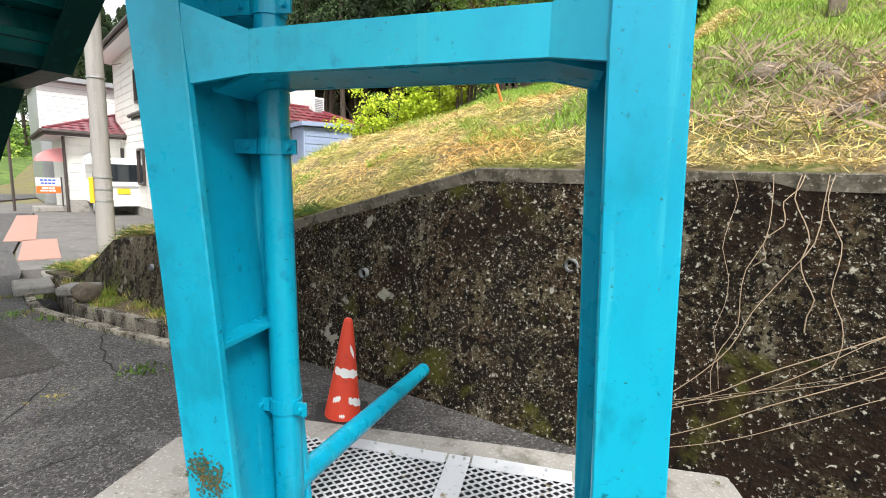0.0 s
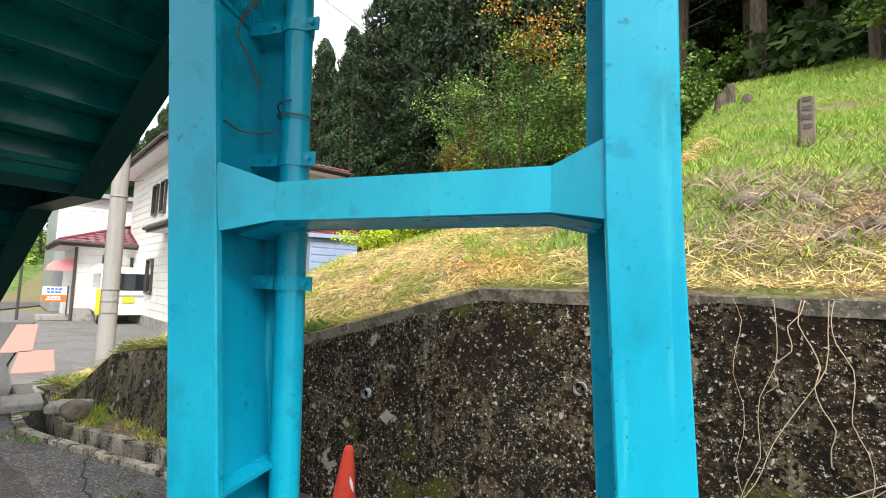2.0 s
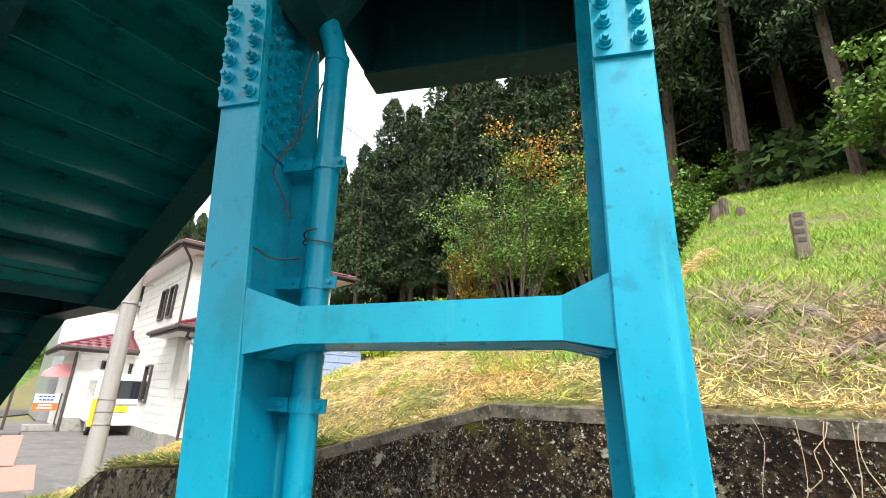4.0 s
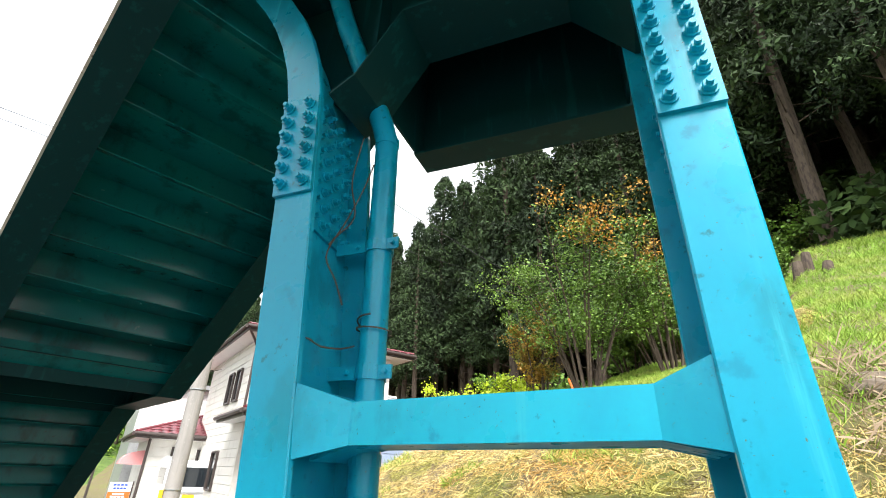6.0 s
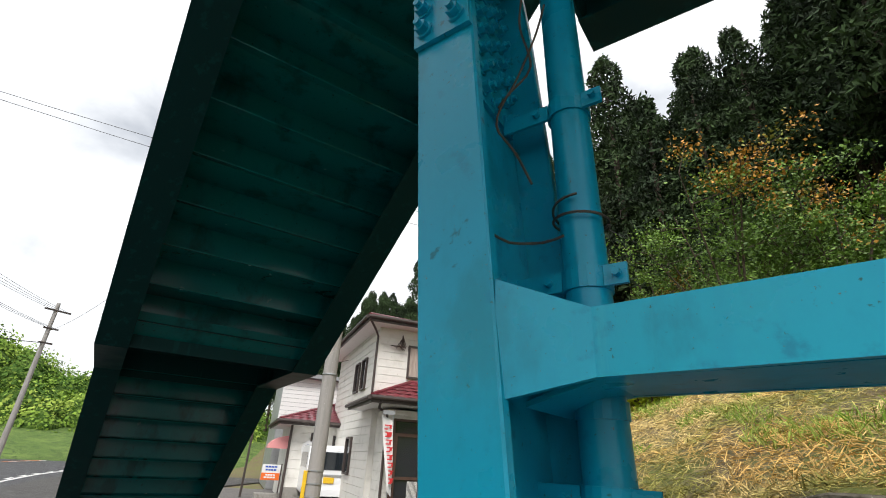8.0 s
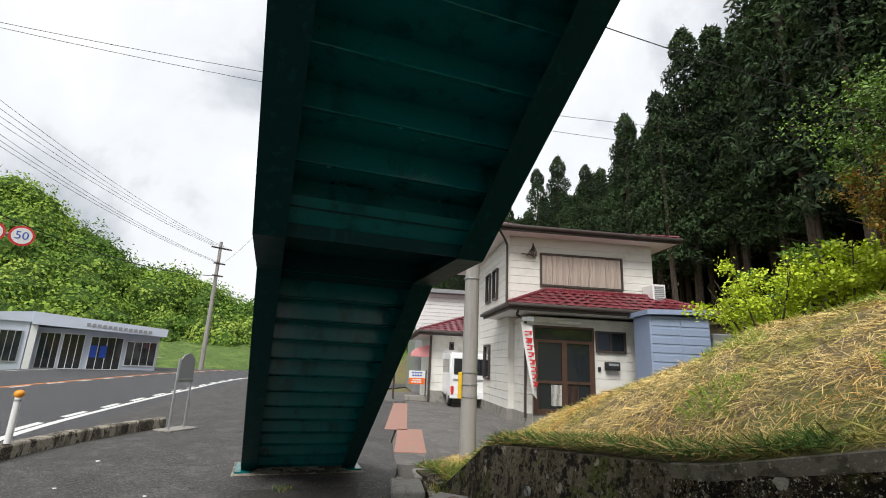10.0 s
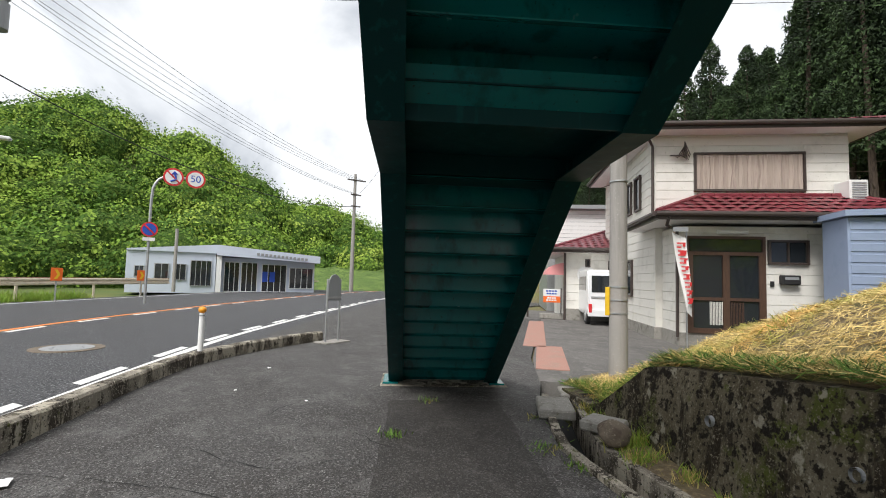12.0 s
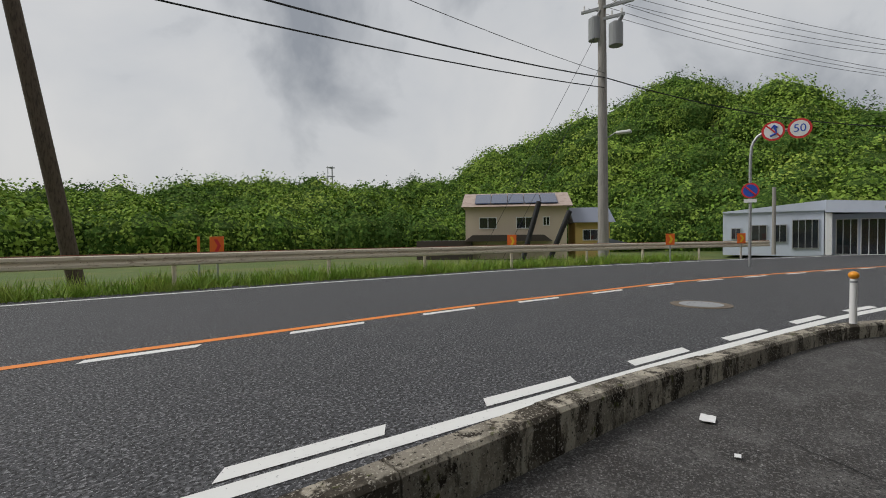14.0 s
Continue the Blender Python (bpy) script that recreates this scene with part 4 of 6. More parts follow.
for z, h, a0, a1, lean in ((0.33, 0.055, -2.6, -0.4, 0.03), (0.14, 0.05, -1.3, -0.2, 0.05), (0.17, 0.035, -2.3, -1.8, -0.02), (0.46, 0.05, -1.2, -0.7, 0.06), (0.07, 0.02, -1.8, -1.5, 0.0)):
    b = B()
    prev = None
    for k in range(9):
        a = a0 + (a1 - a0) * k / 8
        w = h / 2 * (0.55 + 0.45 * math.sin(math.pi * (k + 0.6) / 9.2)) + 0.006 * math.sin(k * 2.3)
        zc = z - lean * (k / 8 - 0.5)
        ring = []
        for zz in (zc - w, zc + w):
            r = 0.118 - 0.145 * zz + 0.006
            ring.append(b.verts.new((r * math.cos(a), r * math.sin(a), zz)))
        if prev:
            b.faces.new((prev[0], ring[0], ring[1], prev[1]))
        prev = ring
    part("white_band", b, M_CONEW, cone, "torn white reflective band")

# vines hanging on the wall
vines = thing("dry_vines", "pale dry vines hanging down the retaining wall", "vine")
rng = random.Random(5)
for k in range(15):
    x0 = 1.45 + 1.3 * rng.random() if k < 7 else 1.1 + 1.2 * rng.random()
    z0 = 1.5
    x1, z1 = (0.72 + 0.16 * rng.random(), 0.12 + 0.25 * rng.random()) if k < 7 else (x0 + rng.uniform(-0.2, 0.12), rng.uniform(0.2, 1.1))
    pts = []
    for q in range(9):
        t = q / 8
        x = x0 + (x1 - x0) * (t ** (1.5 + 0.05 * k) if k < 7 else t) + 0.022 * math.sin(q * 1.9 + k)
        z = z0 + (z1 - z0) * t ** (0.9 if k % 2 else 1.1)
        pts.append((x, wall_face(z) - 0.03 - 0.07 * math.sin(math.pi * t), z))
    b = B()
    tube(b, [Vector(p) for p in catmull(pts, 0.06)], rng.uniform(0.001, 0.0026), 4, WA)
    part("vine_stem", b, M_TWIG, vines)

# stone slab and flat stone by the gutter
b = B()
box(b, (0, 0, 0.05), (0.6, 0.36, 0.09), axes((-5.17, 5.1), (0.74, -0.6)), 0.015)
box(b, (0.02, 0.5, 0.03), (0.5, 0.3, 0.05), axes((-5.95, 5.45), (0.74, -0.6)), 0.015)
solo("gutter_slab", b, M_CONC, "concrete slab bridging the gutter", "slab")
b = B()
box(b, (0, 0, 0.1), (0.36, 0.3, 0.1), axes((-4.4, 4.95), (0.9, 0.3)), 0.02)
solo("flat_stone", b, M_CONC, "flat pale concrete block beside the gutter", "block")
b = B()
bmesh.ops.create_icosphere(b, subdivisions=3, radius=0.13)
for v in b.verts:
    v.co *= 1 + 0.25 * noise.noise(v.co * 9)
    v.co = Vector((v.co.x, v.co.y, v.co.z * 0.8)) + Vector((-4.16, 4.78, 0.12))
solo("boulder", b, M_STONE, "brown rounded stone beside the block", "stone")


# ---- houses and the forecourt ----
def text(name, body, size, m, material, parent, align="CENTER"):
    cu = bpy.data.curves.new(name, "FONT")
    cu.body, cu.size, cu.align_x, cu.align_y, cu.extrude = body, size, align, "CENTER", 0.002
    tmp = bpy.data.objects.new(name, cu)
    me = bpy.data.meshes.new_from_object(tmp)
    bpy.data.objects.remove(tmp)
    me.materials.clear()
    me.materials.append(material)
    me.transform(m)
    ob = new(name, me)
    ob.parent = parent
    return ob


UPRIGHT = Matrix(((1, 0, 0, 0), (0, 0, -1, 0), (0, 1, 0, 0), (0, 0, 0, 1)))


def siding(parent, m, x0, x1, z0, z1, y, cuts=(), h=0.23, side=-1):
    """Lapped boards on a wall face along x, with openings cut out: (x0, x1, z0, z1)."""
    z = z0
    while z < z1 - 0.02:
        t = min(z + h, z1)
        spans = [(x0, x1)]
        for cx0, cx1, cz0, cz1 in cuts:
            if cz0 < t - 0.02 and cz1 > z + 0.02:
                nxt = []
                for a, c in spans:
                    if cx0 > a:
                        nxt.append((a, min(c, cx0)))
                    if cx1 < c:
                        nxt.append((max(a, cx1), c))
                spans = [q for q in nxt if q[1] - q[0] > 0.02]
        for a, c in spans:
            b = B()
            prism(b, [(0, 0), (0.022, 0), (0.016, t - z - 0.012), (0.005, t - z - 0.003), (0, t - z - 0.003)], a, c, m @ Matrix.Translation((0, y, z)) @ Matrix(((0, 1, 0, 0), (side, 0, 0, 0), (0, 0, 1, 0), (0, 0, 0, 1))))
            part("board", b, M_SIDING, parent)
        z = t


def tiled_plane(parent, m, o, ux, down, wbot, wtop, length, ntx, nty, off_top=0.0):
    """Rows of curved roof tiles on a sloping plane: o at its upper left, ux along the ridge, down the slope."""
    o, ux, down = Vector(o), Vector(ux).normalized(), Vector(down).normalized()
    nrm = ux.cross(down)
    if nrm.z < 0:
        nrm = -nrm
    verts, faces = [], []
    for r in range(nty):
        t0, t1 = r / nty, (r + 1) / nty + 0.012
        w0, w1 = wtop + (wbot - wtop) * t0, wtop + (wbot - wtop) * min(1, t1)
        s0, s1 = -off_top * t0, -off_top * min(1, t1)
        n = max(3, round((w0 + w1) / 2 / (wbot / ntx)))
        for k in range(n):
            base = len(verts)
            for a, (t, w, s, lift) in enumerate(((t0, w0, s0, 0.006), (t1, w1, s1, 0.03))):
                for q in range(5):
                    f = (k + q / 4) / n
                    hgt = lift + 0.026 * math.sin(math.pi * q / 4) ** 1
                    verts.append(m @ (o + ux * (s + w * f) + down * (length * t) + nrm * hgt))
            for q in range(4):
                faces.append((base + q, base + q + 1, base + 5 + q + 1, base + 5 + q))
    me = raw("roof_tiles", verts, faces, M_TILE)
    ob = new("roof_tiles", me)
    ob.parent = parent
    ob["kind"] = "stuff"
    return ob


def hip_roof(parent, m, x0, x1, y0, y1, z, pitch, ridge_cap=True, planes="flr"):
    """A hipped roof with its underside, tiles on the named planes, caps and a gutter."""
    half = (y1 - y0) / 2
    w = x1 - x0
    run = min(half, w / 2)
    zr = z + run * pitch
    if half <= w / 2:
        ra, rb = (x0 + run, y0 + half), (x1 - run, y0 + half)
    else:
        ra, rb = (x0 + w / 2, y0 + run), (x0 + w / 2, y1 - run)
    b = B()
    c = [b.verts.new(m @ Vector((x, y, z))) for x, y in ((x0, y0), (x1, y0), (x1, y1), (x0, y1))]
    r = [b.verts.new(m @ Vector((x, y, zr))) for x, y in (ra, rb)]
    if half <= w / 2:
        for f in ((c[0], c[1], r[1], r[0]), (c[1], c[2], r[1]), (c[2], c[3], r[0], r[1]), (c[3], c[0], r[0])):
            b.faces.new(f)
    else:
        for f in ((c[0], c[1], r[0]), (c[1], c[2], r[1], r[0]), (c[2], c[3], r[1]), (c[3], c[0], r[0], r[1])):
            b.faces.new(f)
    b.faces.new(c[::-1])
    part("roof", b, M_TILE, parent)
    L = math.hypot(run, run * pitch)
    dn = run * pitch
    if "f" in planes:
        top = max(0.02, w - 2 * run)
        tiled_plane(parent, m, (x0 + run, y0 + run, zr), (1, 0, 0), (0, -run, -dn), w, top, L, int(w / 0.27), max(3, int(L / 0.28)), run)
    if "l" in planes:
        dep = y1 - y0
        top = max(0.02, dep - 2 * run)
        tiled_plane(parent, m, (x0 + run, y1 - run, zr), (0, -1, 0), (-run, 0, -dn), dep, top, L, int(dep / 0.27), max(3, int(L / 0.28)), run)
    if "r" in planes:
        dep = y1 - y0
        top = max(0.02, dep - 2 * run)
        tiled_plane(parent, m, (x1 - run, y0 + run, zr), (0, 1, 0), (run, 0, -dn), dep, top, L, int(dep / 0.27), max(3, int(L / 0.28)), run)
    for a, e in (((x0, y0, z), (*ra, zr)), ((x1, y0, z), (*(rb if half <= w / 2 else ra), zr)), ((*ra, zr), (*rb, zr))):
        a, e = Vector(a), Vector(e)
        n = max(1, int((e - a).length / 0.28))
        for k in range(n):
            b = B()
            p, q = a.lerp(e, k / n), a.lerp(e, (k + 0.96) / n)
            tube(b, [p + Vector((0, 0, 0.02)), q + Vector((0, 0, 0.035))], [0.07, 0.062], 7, m)
            part("ridge_cap", b, M_TILE, parent)
    for lo, hi in (((x0 - 0.01, y0 - 0.02, z - 0.16), (x1 + 0.01, y0 + 0.02, z - 0.005)), ((x0 - 0.02, y0 + 0.021, z - 0.16), (x0 + 0.02, y1, z - 0.005)), ((x1 - 0.02, y0 + 0.021, z - 0.16), (x1 + 0.02, y1, z - 0.005))):
        b = B()
        span(b, lo, hi, m)
        part("fascia", b, M_TRIM, parent, "dark brown fascia")
    b = B()
    span(b, (x0 + 0.03, y0 + 0.03, z - 0.15), (x1 - 0.03, y1 - 0.03, z - 0.13), m)
    part("soffit", b, M_WHITE, parent)
    for a, e in (((x0 - 0.05, y0 - 0.07, z - 0.03), (x1 + 0.05, y0 - 0.07, z - 0.05)), ((x0 - 0.07, y0, z - 0.03), (x0 - 0.07, y1, z - 0.05))):
        b = B()
        tube(b, [a, e], 0.055, 10, m)
        part("rain_gutter", b, M_TRIM, parent, "dark rain gutter")


def window(parent, m, x0, x1, z0, z1, y, cols=2, frame_mat=None, pane=None, flip=1, depth=0.06):
    fm = frame_mat or M_TRIM
    b = B()
    for lo, hi in (((x0, z0), (x1, z0 + 0.05)), ((x0, z1 - 0.05), (x1, z1)), ((x0, z0 + 0.05), (x0 + 0.05, z1 - 0.05)), ((x1 - 0.05, z0 + 0.05), (x1, z1 - 0.05))):
        span(b, (lo[0], y - depth * flip, lo[1]), (hi[0], y + 0.02 * flip, hi[1]), m)
    for k in range(1, cols):
        x = x0 + (x1 - x0) * k / cols
        span(b, (x - 0.02, y - 0.035 * flip, z0 + 0.05), (x + 0.02, y + 0.01 * flip, z1 - 0.05), m)
    wob = part("window_frame", b, fm, parent)
    b = B()
    span(b, (x0 + 0.05, y - 0.008 * flip, z0 + 0.05), (x1 - 0.05, y + 0.004 * flip, z1 - 0.05), m)
    part("pane", b, pane or M_GLASS, wob)
    return wob


HO = axes((-7.85, 11.9), (0.63, 0.78))
house = thing("house", "two-storey white sided house with red tile roofs", "house")
HX0, HX1, HY0, HY1 = -0.4, 4.15, 1.15, 7.4
b = B()
span(b, (HX0 + 0.03, HY0 + 0.03, 0), (HX1 - 0.03, HY1, 5.25), HO)
part("core", b, M_SIDING, house)
b = B()
span(b, (-0.2, 0.03, 0), (4.6, HY0 + 0.02, 2.75), HO)
part("porch_core", b, M_SIDING, house)
siding(house, HO, HX0, HX1, 2.9, 5.25, HY0 + 0.03, [(0.55, 3.15, 3.78, 4.78)])
SIDE = HO @ Matrix.Translation((HX0, HY1, 0)) @ Matrix.Rotation(radians(-90), 4, "Z")
siding(house, SIDE, 0, HY1 - HY0, 0.3, 5.25, 0.03, [(3.4, 4.0, 3.5, 4.5), (4.4, 5.0, 3.5, 4.5), (3.3, 4.1, 1.0, 2.1)])
for x0, x1, z0, z1 in ((3.4, 4.0, 3.5, 4.5), (4.4, 5.0, 3.5, 4.5), (3.3, 4.1, 1.0, 2.1)):
    window(house, SIDE, x0, x1, z0, z1, 0.0, 1)
siding(house, HO, -0.23, 4.6, 0.3, 2.75, 0.03, [(-0.06, 1.62, 0.3, 2.52), (1.68, 2.52, 1.9, 2.45)])
PS = HO @ Matrix.Translation((-0.23, HY0, 0)) @ Matrix.Rotation(radians(-90), 4, "Z")
siding(house, PS, 0, HY0, 0.3, 2.75, 0.03)
b = B()
span(b, (-0.25, -0.01, 0), (4.62, HY0, 0.3), HO)
span(b, (HX0 - 0.02, HY0, 0), (HX0 + 0.2, HY1, 0.3), HO)
part("foundation", b, M_CONC, house, "grey concrete foundation")
hip_roof(house, HO, HX0 - 0.5, HX1 + 0.6, HY0 - 0.55, HY1 + 0.6, 5.4, 0.27, planes="fl")
hip_roof(house, HO, -0.85, 5.3, -0.6, HY0 + 1.2, 2.98, 0.42, planes="flr")
w = window(house, HO, 0.55, 3.15, 3.78, 4.78, HY0, 1, pane=M_CURTAIN)
b = B()
for x0, x1 in ((0.62, 1.55), (1.6, 3.08)):
    prev = None
    for k in range(25):
        x = x0 + (x1 - x0) * k / 24
        y = HY0 - 0.03 - 0.012 * math.sin(k * 1.3) - 0.008 * math.sin(k * 2.9)
        ring = [b.verts.new(HO @ Vector((x, y, 3.84))), b.verts.new(HO @ Vector((x + 0.04 * math.sin(k), y - 0.01, 4.3))), b.verts.new(HO @ Vector((x, y, 4.73 - 0.02 * math.sin(k * 0.4))))]
        if prev:
            for q in range(2):
                b.faces.new((prev[q], prev[q + 1], ring[q + 1], ring[q]))
        prev = ring
part("sunscreen_cloth", b, M_CURTAIN, w, "sagging faded brown cloth")
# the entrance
# Black backing stands in for the unlit inside behind the door.
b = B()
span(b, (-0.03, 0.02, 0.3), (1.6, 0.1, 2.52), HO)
part("door_recess_shade", b, M_DARK, house)
door = thing("entrance_door", "dark brown wooden sliding door with slatted glass panes", "door")
for lo, hi in (((-0.06, 0.3), (-0.0, 2.52)), ((1.56, 0.3), (1.62, 2.52)), ((0.0, 2.46), (1.56, 2.52)), ((0.0, 2.08), (1.56, 2.16)), ((0.0, 0.3), (1.56, 0.42)), ((0.72, 0.42), (0.86, 2.08)), ((0.0, 0.42), (0.08, 2.08)), ((1.48, 0.42), (1.56, 2.08)), ((0.08, 1.05), (0.72, 1.12)), ((0.86, 1.05), (1.48, 1.12))):
    b = B()
    span(b, (lo[0], -0.05, lo[1]), (hi[0], 0.018, hi[1]), HO)
    part("door_frame", b, M_WOOD, door)
for x0 in (0.08, 0.86):
    b = B()
    span(b, (x0, -0.012, 0.42), (x0 + 0.63, 0.0, 2.08), HO)
    part("pane", b, M_GLASS, door)
    for k in range(9):
        b = B()
        x = x0 + (0.33 if x0 < 0.5 else 0.0) + 0.03 + k * 0.032
        span(b, (x, -0.03, 0.5), (x + 0.014, -0.014, 1.02), HO)
        part("slat", b, M_SIDING if x0 < 0.5 else M_WOOD, door)
b = B()
span(b, (0.02, -0.012, 2.17), (1.55, 0.0, 2.45), HO)
part("transom_pane", b, M_GLASS, door)
window(house, HO, 1.68, 2.52, 1.9, 2.45, 0.0, 2)
mail = thing("letter_box", "black metal letter box on the porch wall", "letter box")
b = B()
span(b, (1.9, -0.16, 1.45), (2.28, -0.0, 1.66), HO, 0.02)
part("body", b, M_BLACK, mail)
b = B()
span(b, (1.95, -0.165, 1.56), (2.23, -0.1605, 1.62), HO)
part("flap", b, M_GREYPAINT, mail)
b = B()
span(b, (1.72, -0.03, 1.4), (1.8, -0.001, 1.52), HO, 0.006)
solo("door_phone", b, M_BLACK, "small black door intercom on the wall", "intercom")
b = B()
tube(b, [(0.6, -0.05, 2.62), (1.25, -0.05, 2.62)], 0.045, 12, HO)
solo("porch_lamp", b, M_WHITE, "white tubular porch lamp above the door", "lamp")
for pts in ([(-0.62, -0.66, 2.9), (-0.6, -0.4, 2.72), (-0.27, -0.06, 2.62), (-0.27, -0.06, 0.2)], [(HX0 - 0.5, HY0 - 0.6, 5.3), (HX0 - 0.2, HY0 - 0.2, 5.1), (HX0 - 0.06, HY0 - 0.02, 4.95), (HX0 - 0.06, HY0 - 0.02, 3.1)]):
    b = B()
    tube(b, pts, 0.035, 8, HO)
    part("downpipe", b, M_TRIM, house, "dark downpipe")
b = B()
for k in range(7):
    a = k * 0.8
    tube(b, [(0.1 + 0.04 * k, HY0 - 0.03, 4.7), (0.12 + 0.04 * k, HY0 - 0.12 - 0.01 * k, 4.62 + 0.06 * math.sin(a)), (0.2 + 0.04 * k, HY0 - 0.08, 4.72 + 0.05 * math.cos(a)), (0.32, HY0 - 0.05, 4.95 + 0.02 * k)], 0.012, 5, HO)
span(b, (-0.05, HY0 - 0.1, 4.68), (0.35, HY0 - 0.07, 4.71), HO)
part("power_bracket", b, M_TRIM, house, "service wire bracket with looped cables")
ac = thing("air_conditioner", "white outdoor air-conditioning unit on the porch roof", "air conditioner")
b = B()
span(b, (3.75, 0.55, 3.42), (4.15, 1.1, 3.95), HO, 0.015)
part("body", b, M_WHITE, ac)
for k in range(8):
    b = B()
    span(b, (3.8, 0.535, 3.48 + 0.055 * k), (4.1, 0.549, 3.505 + 0.055 * k), HO)
    part("slat", b, M_GREYPAINT, ac)
b = B()
for k in range(4):
    tube(b, [(HX0 - 0.06, 5.5, 4.9 + 0 * k), (HX0 - 0.5, 5.5, 4.75)], 0.01, 5, HO)
    break
part("bracket", b, M_TRIM, house)

# banner flag
banner = thing("banner_flag", "white shop banner with red lettering on a pole by the porch", "banner")
b = B()
prev = None
FB = HO @ Matrix.Translation((-0.62, -0.5, 0))
for k in range(13):
    t = k / 12
    z = 2.55 - 1.75 * t
    x = 0.1 + 0.28 * t
    ring = [b.verts.new(FB @ Vector((x + 0.3 * u2 * (1 - 0.55 * t), 0.05 * math.sin(t * 5 + u2 * 2), z - 0.12 * u2))) for u2 in (0, 0.33, 0.66, 1)]
    if prev:
        for q in range(3):
            b.faces.new((prev[q], prev[q + 1], ring[q + 1], ring[q]))
    prev = ring
part("cloth", b, M_WHITE, banner)
rb = random.Random(2)
for k in range(8):
    t = 0.12 + 0.1 * k
    z = 2.55 - 1.75 * t - 0.05
    x = 0.1 + 0.28 * t + 0.06
    b = B()
    w = 0.2 * (1 - 0.5 * t)
    y = 0.05 * math.sin(t * 5 + 1) - 0.05
    span(b, (x, y, z), (x + w, y + 0.004, z + 0.03), FB)
    span(b, (x + w * rb.uniform(0.2, 0.7), y, z - 0.06), (x + w * rb.uniform(0.75, 1.0), y + 0.004, z + 0.0), FB)
    span(b, (x, y, z - 0.09), (x + w * rb.uniform(0.5, 1), y + 0.004, z - 0.06), FB)
    part("red_stroke", b, M_RED, banner)
b = B()
span(b, (0.1, -0.06, 2.56), (0.42, -0.054, 2.66), FB)
part("header_bar", b, M_GREYPAINT, banner, "dark heading strip")
b = B()
tube(b, [(0.43, 0.08, 0.0), (0.43, 0.08, 2.7)], 0.014, 6, FB)
part("pole", b, M_STEEL, banner)

# storage shed
SH = HO @ Matrix.Translation((2.35, -1.5, 0)) @ Matrix.Rotation(radians(-6), 4, "Z") @ Matrix.Diagonal((0.83, 0.9, 0.95, 1))
shed = thing("storage_shed", "blue-grey steel storage shed on the bank", "shed")
b = B()
span(b, (0.0, 0.0, 0.8), (1.75, 1.0, 2.92), SH, 0.01)
part("body", b, M_SHED, shed)
for k in range(9):
    for x0, x1 in ((0.05, 0.86), (0.9, 1.7)):
        b = B()
        span(b, (x0, -0.016, 0.9 + k * 0.22), (x1, -0.0005, 1.07 + k * 0.22), SH, 0.006)
        part("door_rib", b, M_SHED, shed)
b = B()
prism(b, [(-0.12, 2.93), (1.9, 2.98), (1.9, 3.1), (-0.12, 3.05)], -0.16, 1.15, SH)
part("roof", b, M_SHED, shed)
b = B()
span(b, (1.95, 0.2, 0.9), (2.6, 0.9, 2.55), SH, 0.02)
solo("steel_cabinet", b, M_STEEL, "dull grey steel cabinet beside the shed", "cabinet")
b = B()
tube(b, [(1.85, -0.1, 1.2), (1.85, -0.1, 2.1), (1.92, -0.1, 2.3), (2.08, -0.1, 2.36), (2.22, -0.1, 2.25), (2.28, -0.1, 1.2)], 0.022, 8, SH)
solo("bicycle_rack", b, M_STEEL, "bent chrome tube rail beside the shed", "rail")

# the shop annex and the grey building behind it
AN = axes((-14.05, 14.35), (0.63, 0.78))
annex = thing("shop_annex", "low white sided shop annex with red tile roof", "building")
b = B()
span(b, (0.02, 0.03, 0), (3.6, 4.5, 2.5), AN)
part("core", b, M_SIDING, annex)
siding(annex, AN, 0.0, 3.6, 0.42, 2.45, 0.03, [(0.68, 0.86, 1.95, 2.25), (1.5, 1.82, 1.25, 2.2), (2.02, 2.4, 1.1, 2.2)], 0.3)
for x0, x1, z0, z1 in ((0.68, 0.86, 1.95, 2.25), (1.5, 1.82, 1.25, 2.2), (2.02, 2.4, 1.1, 2.2)):
    window(annex, AN, x0, x1, z0, z1, 0.0, 1)
b = B()
span(b, (-0.01, -0.02, 0), (3.6, 0.2, 0.42), AN)
part("foundation", b, M_CONC, annex)
hip_roof(annex, AN, -0.55, 4.6, -0.55, 4.6, 2.62, 0.36, planes="fl")
b = B()
tube(b, [(-0.05, -0.05, 2.5), (-0.05, -0.05, 0.0)], 0.045, 8, AN)
part("downpipe", b, M_TRIM, annex, "grey downpipe")
b = B()
prev = None
for k in range(7):
    a = k / 6 * math.pi / 2
    ring = [b.verts.new(AN @ Vector((-0.75 * math.sin(a), y, 1.65 + 0.45 * math.cos(a)))) for y in (0.05, 1.3)]
    if prev:
        b.faces.new((prev[0], prev[1], ring[1], ring[0]))
    prev = ring
fan = [AN @ Vector((-0.75 * math.sin(k / 6 * math.pi / 2), 0.05, 1.65 + 0.45 * math.cos(k / 6 * math.pi / 2))) for k in range(7)] + [AN @ Vector((0, 0.05, 1.65))]
b.faces.new([b.verts.new(p) for p in fan])
part("awning", b, M_PINK, annex, "pink rounded canvas awning")
logo = thing("round_shop_sign", "round shop sign with rainbow stripes on the annex wall", "sign")
b = B()
cyl(b, (0.72, -0.0, 1.68), (0.72, -0.03, 1.68), 0.32, seg=28, m=AN)
part("disc", b, M_WHITE, logo)
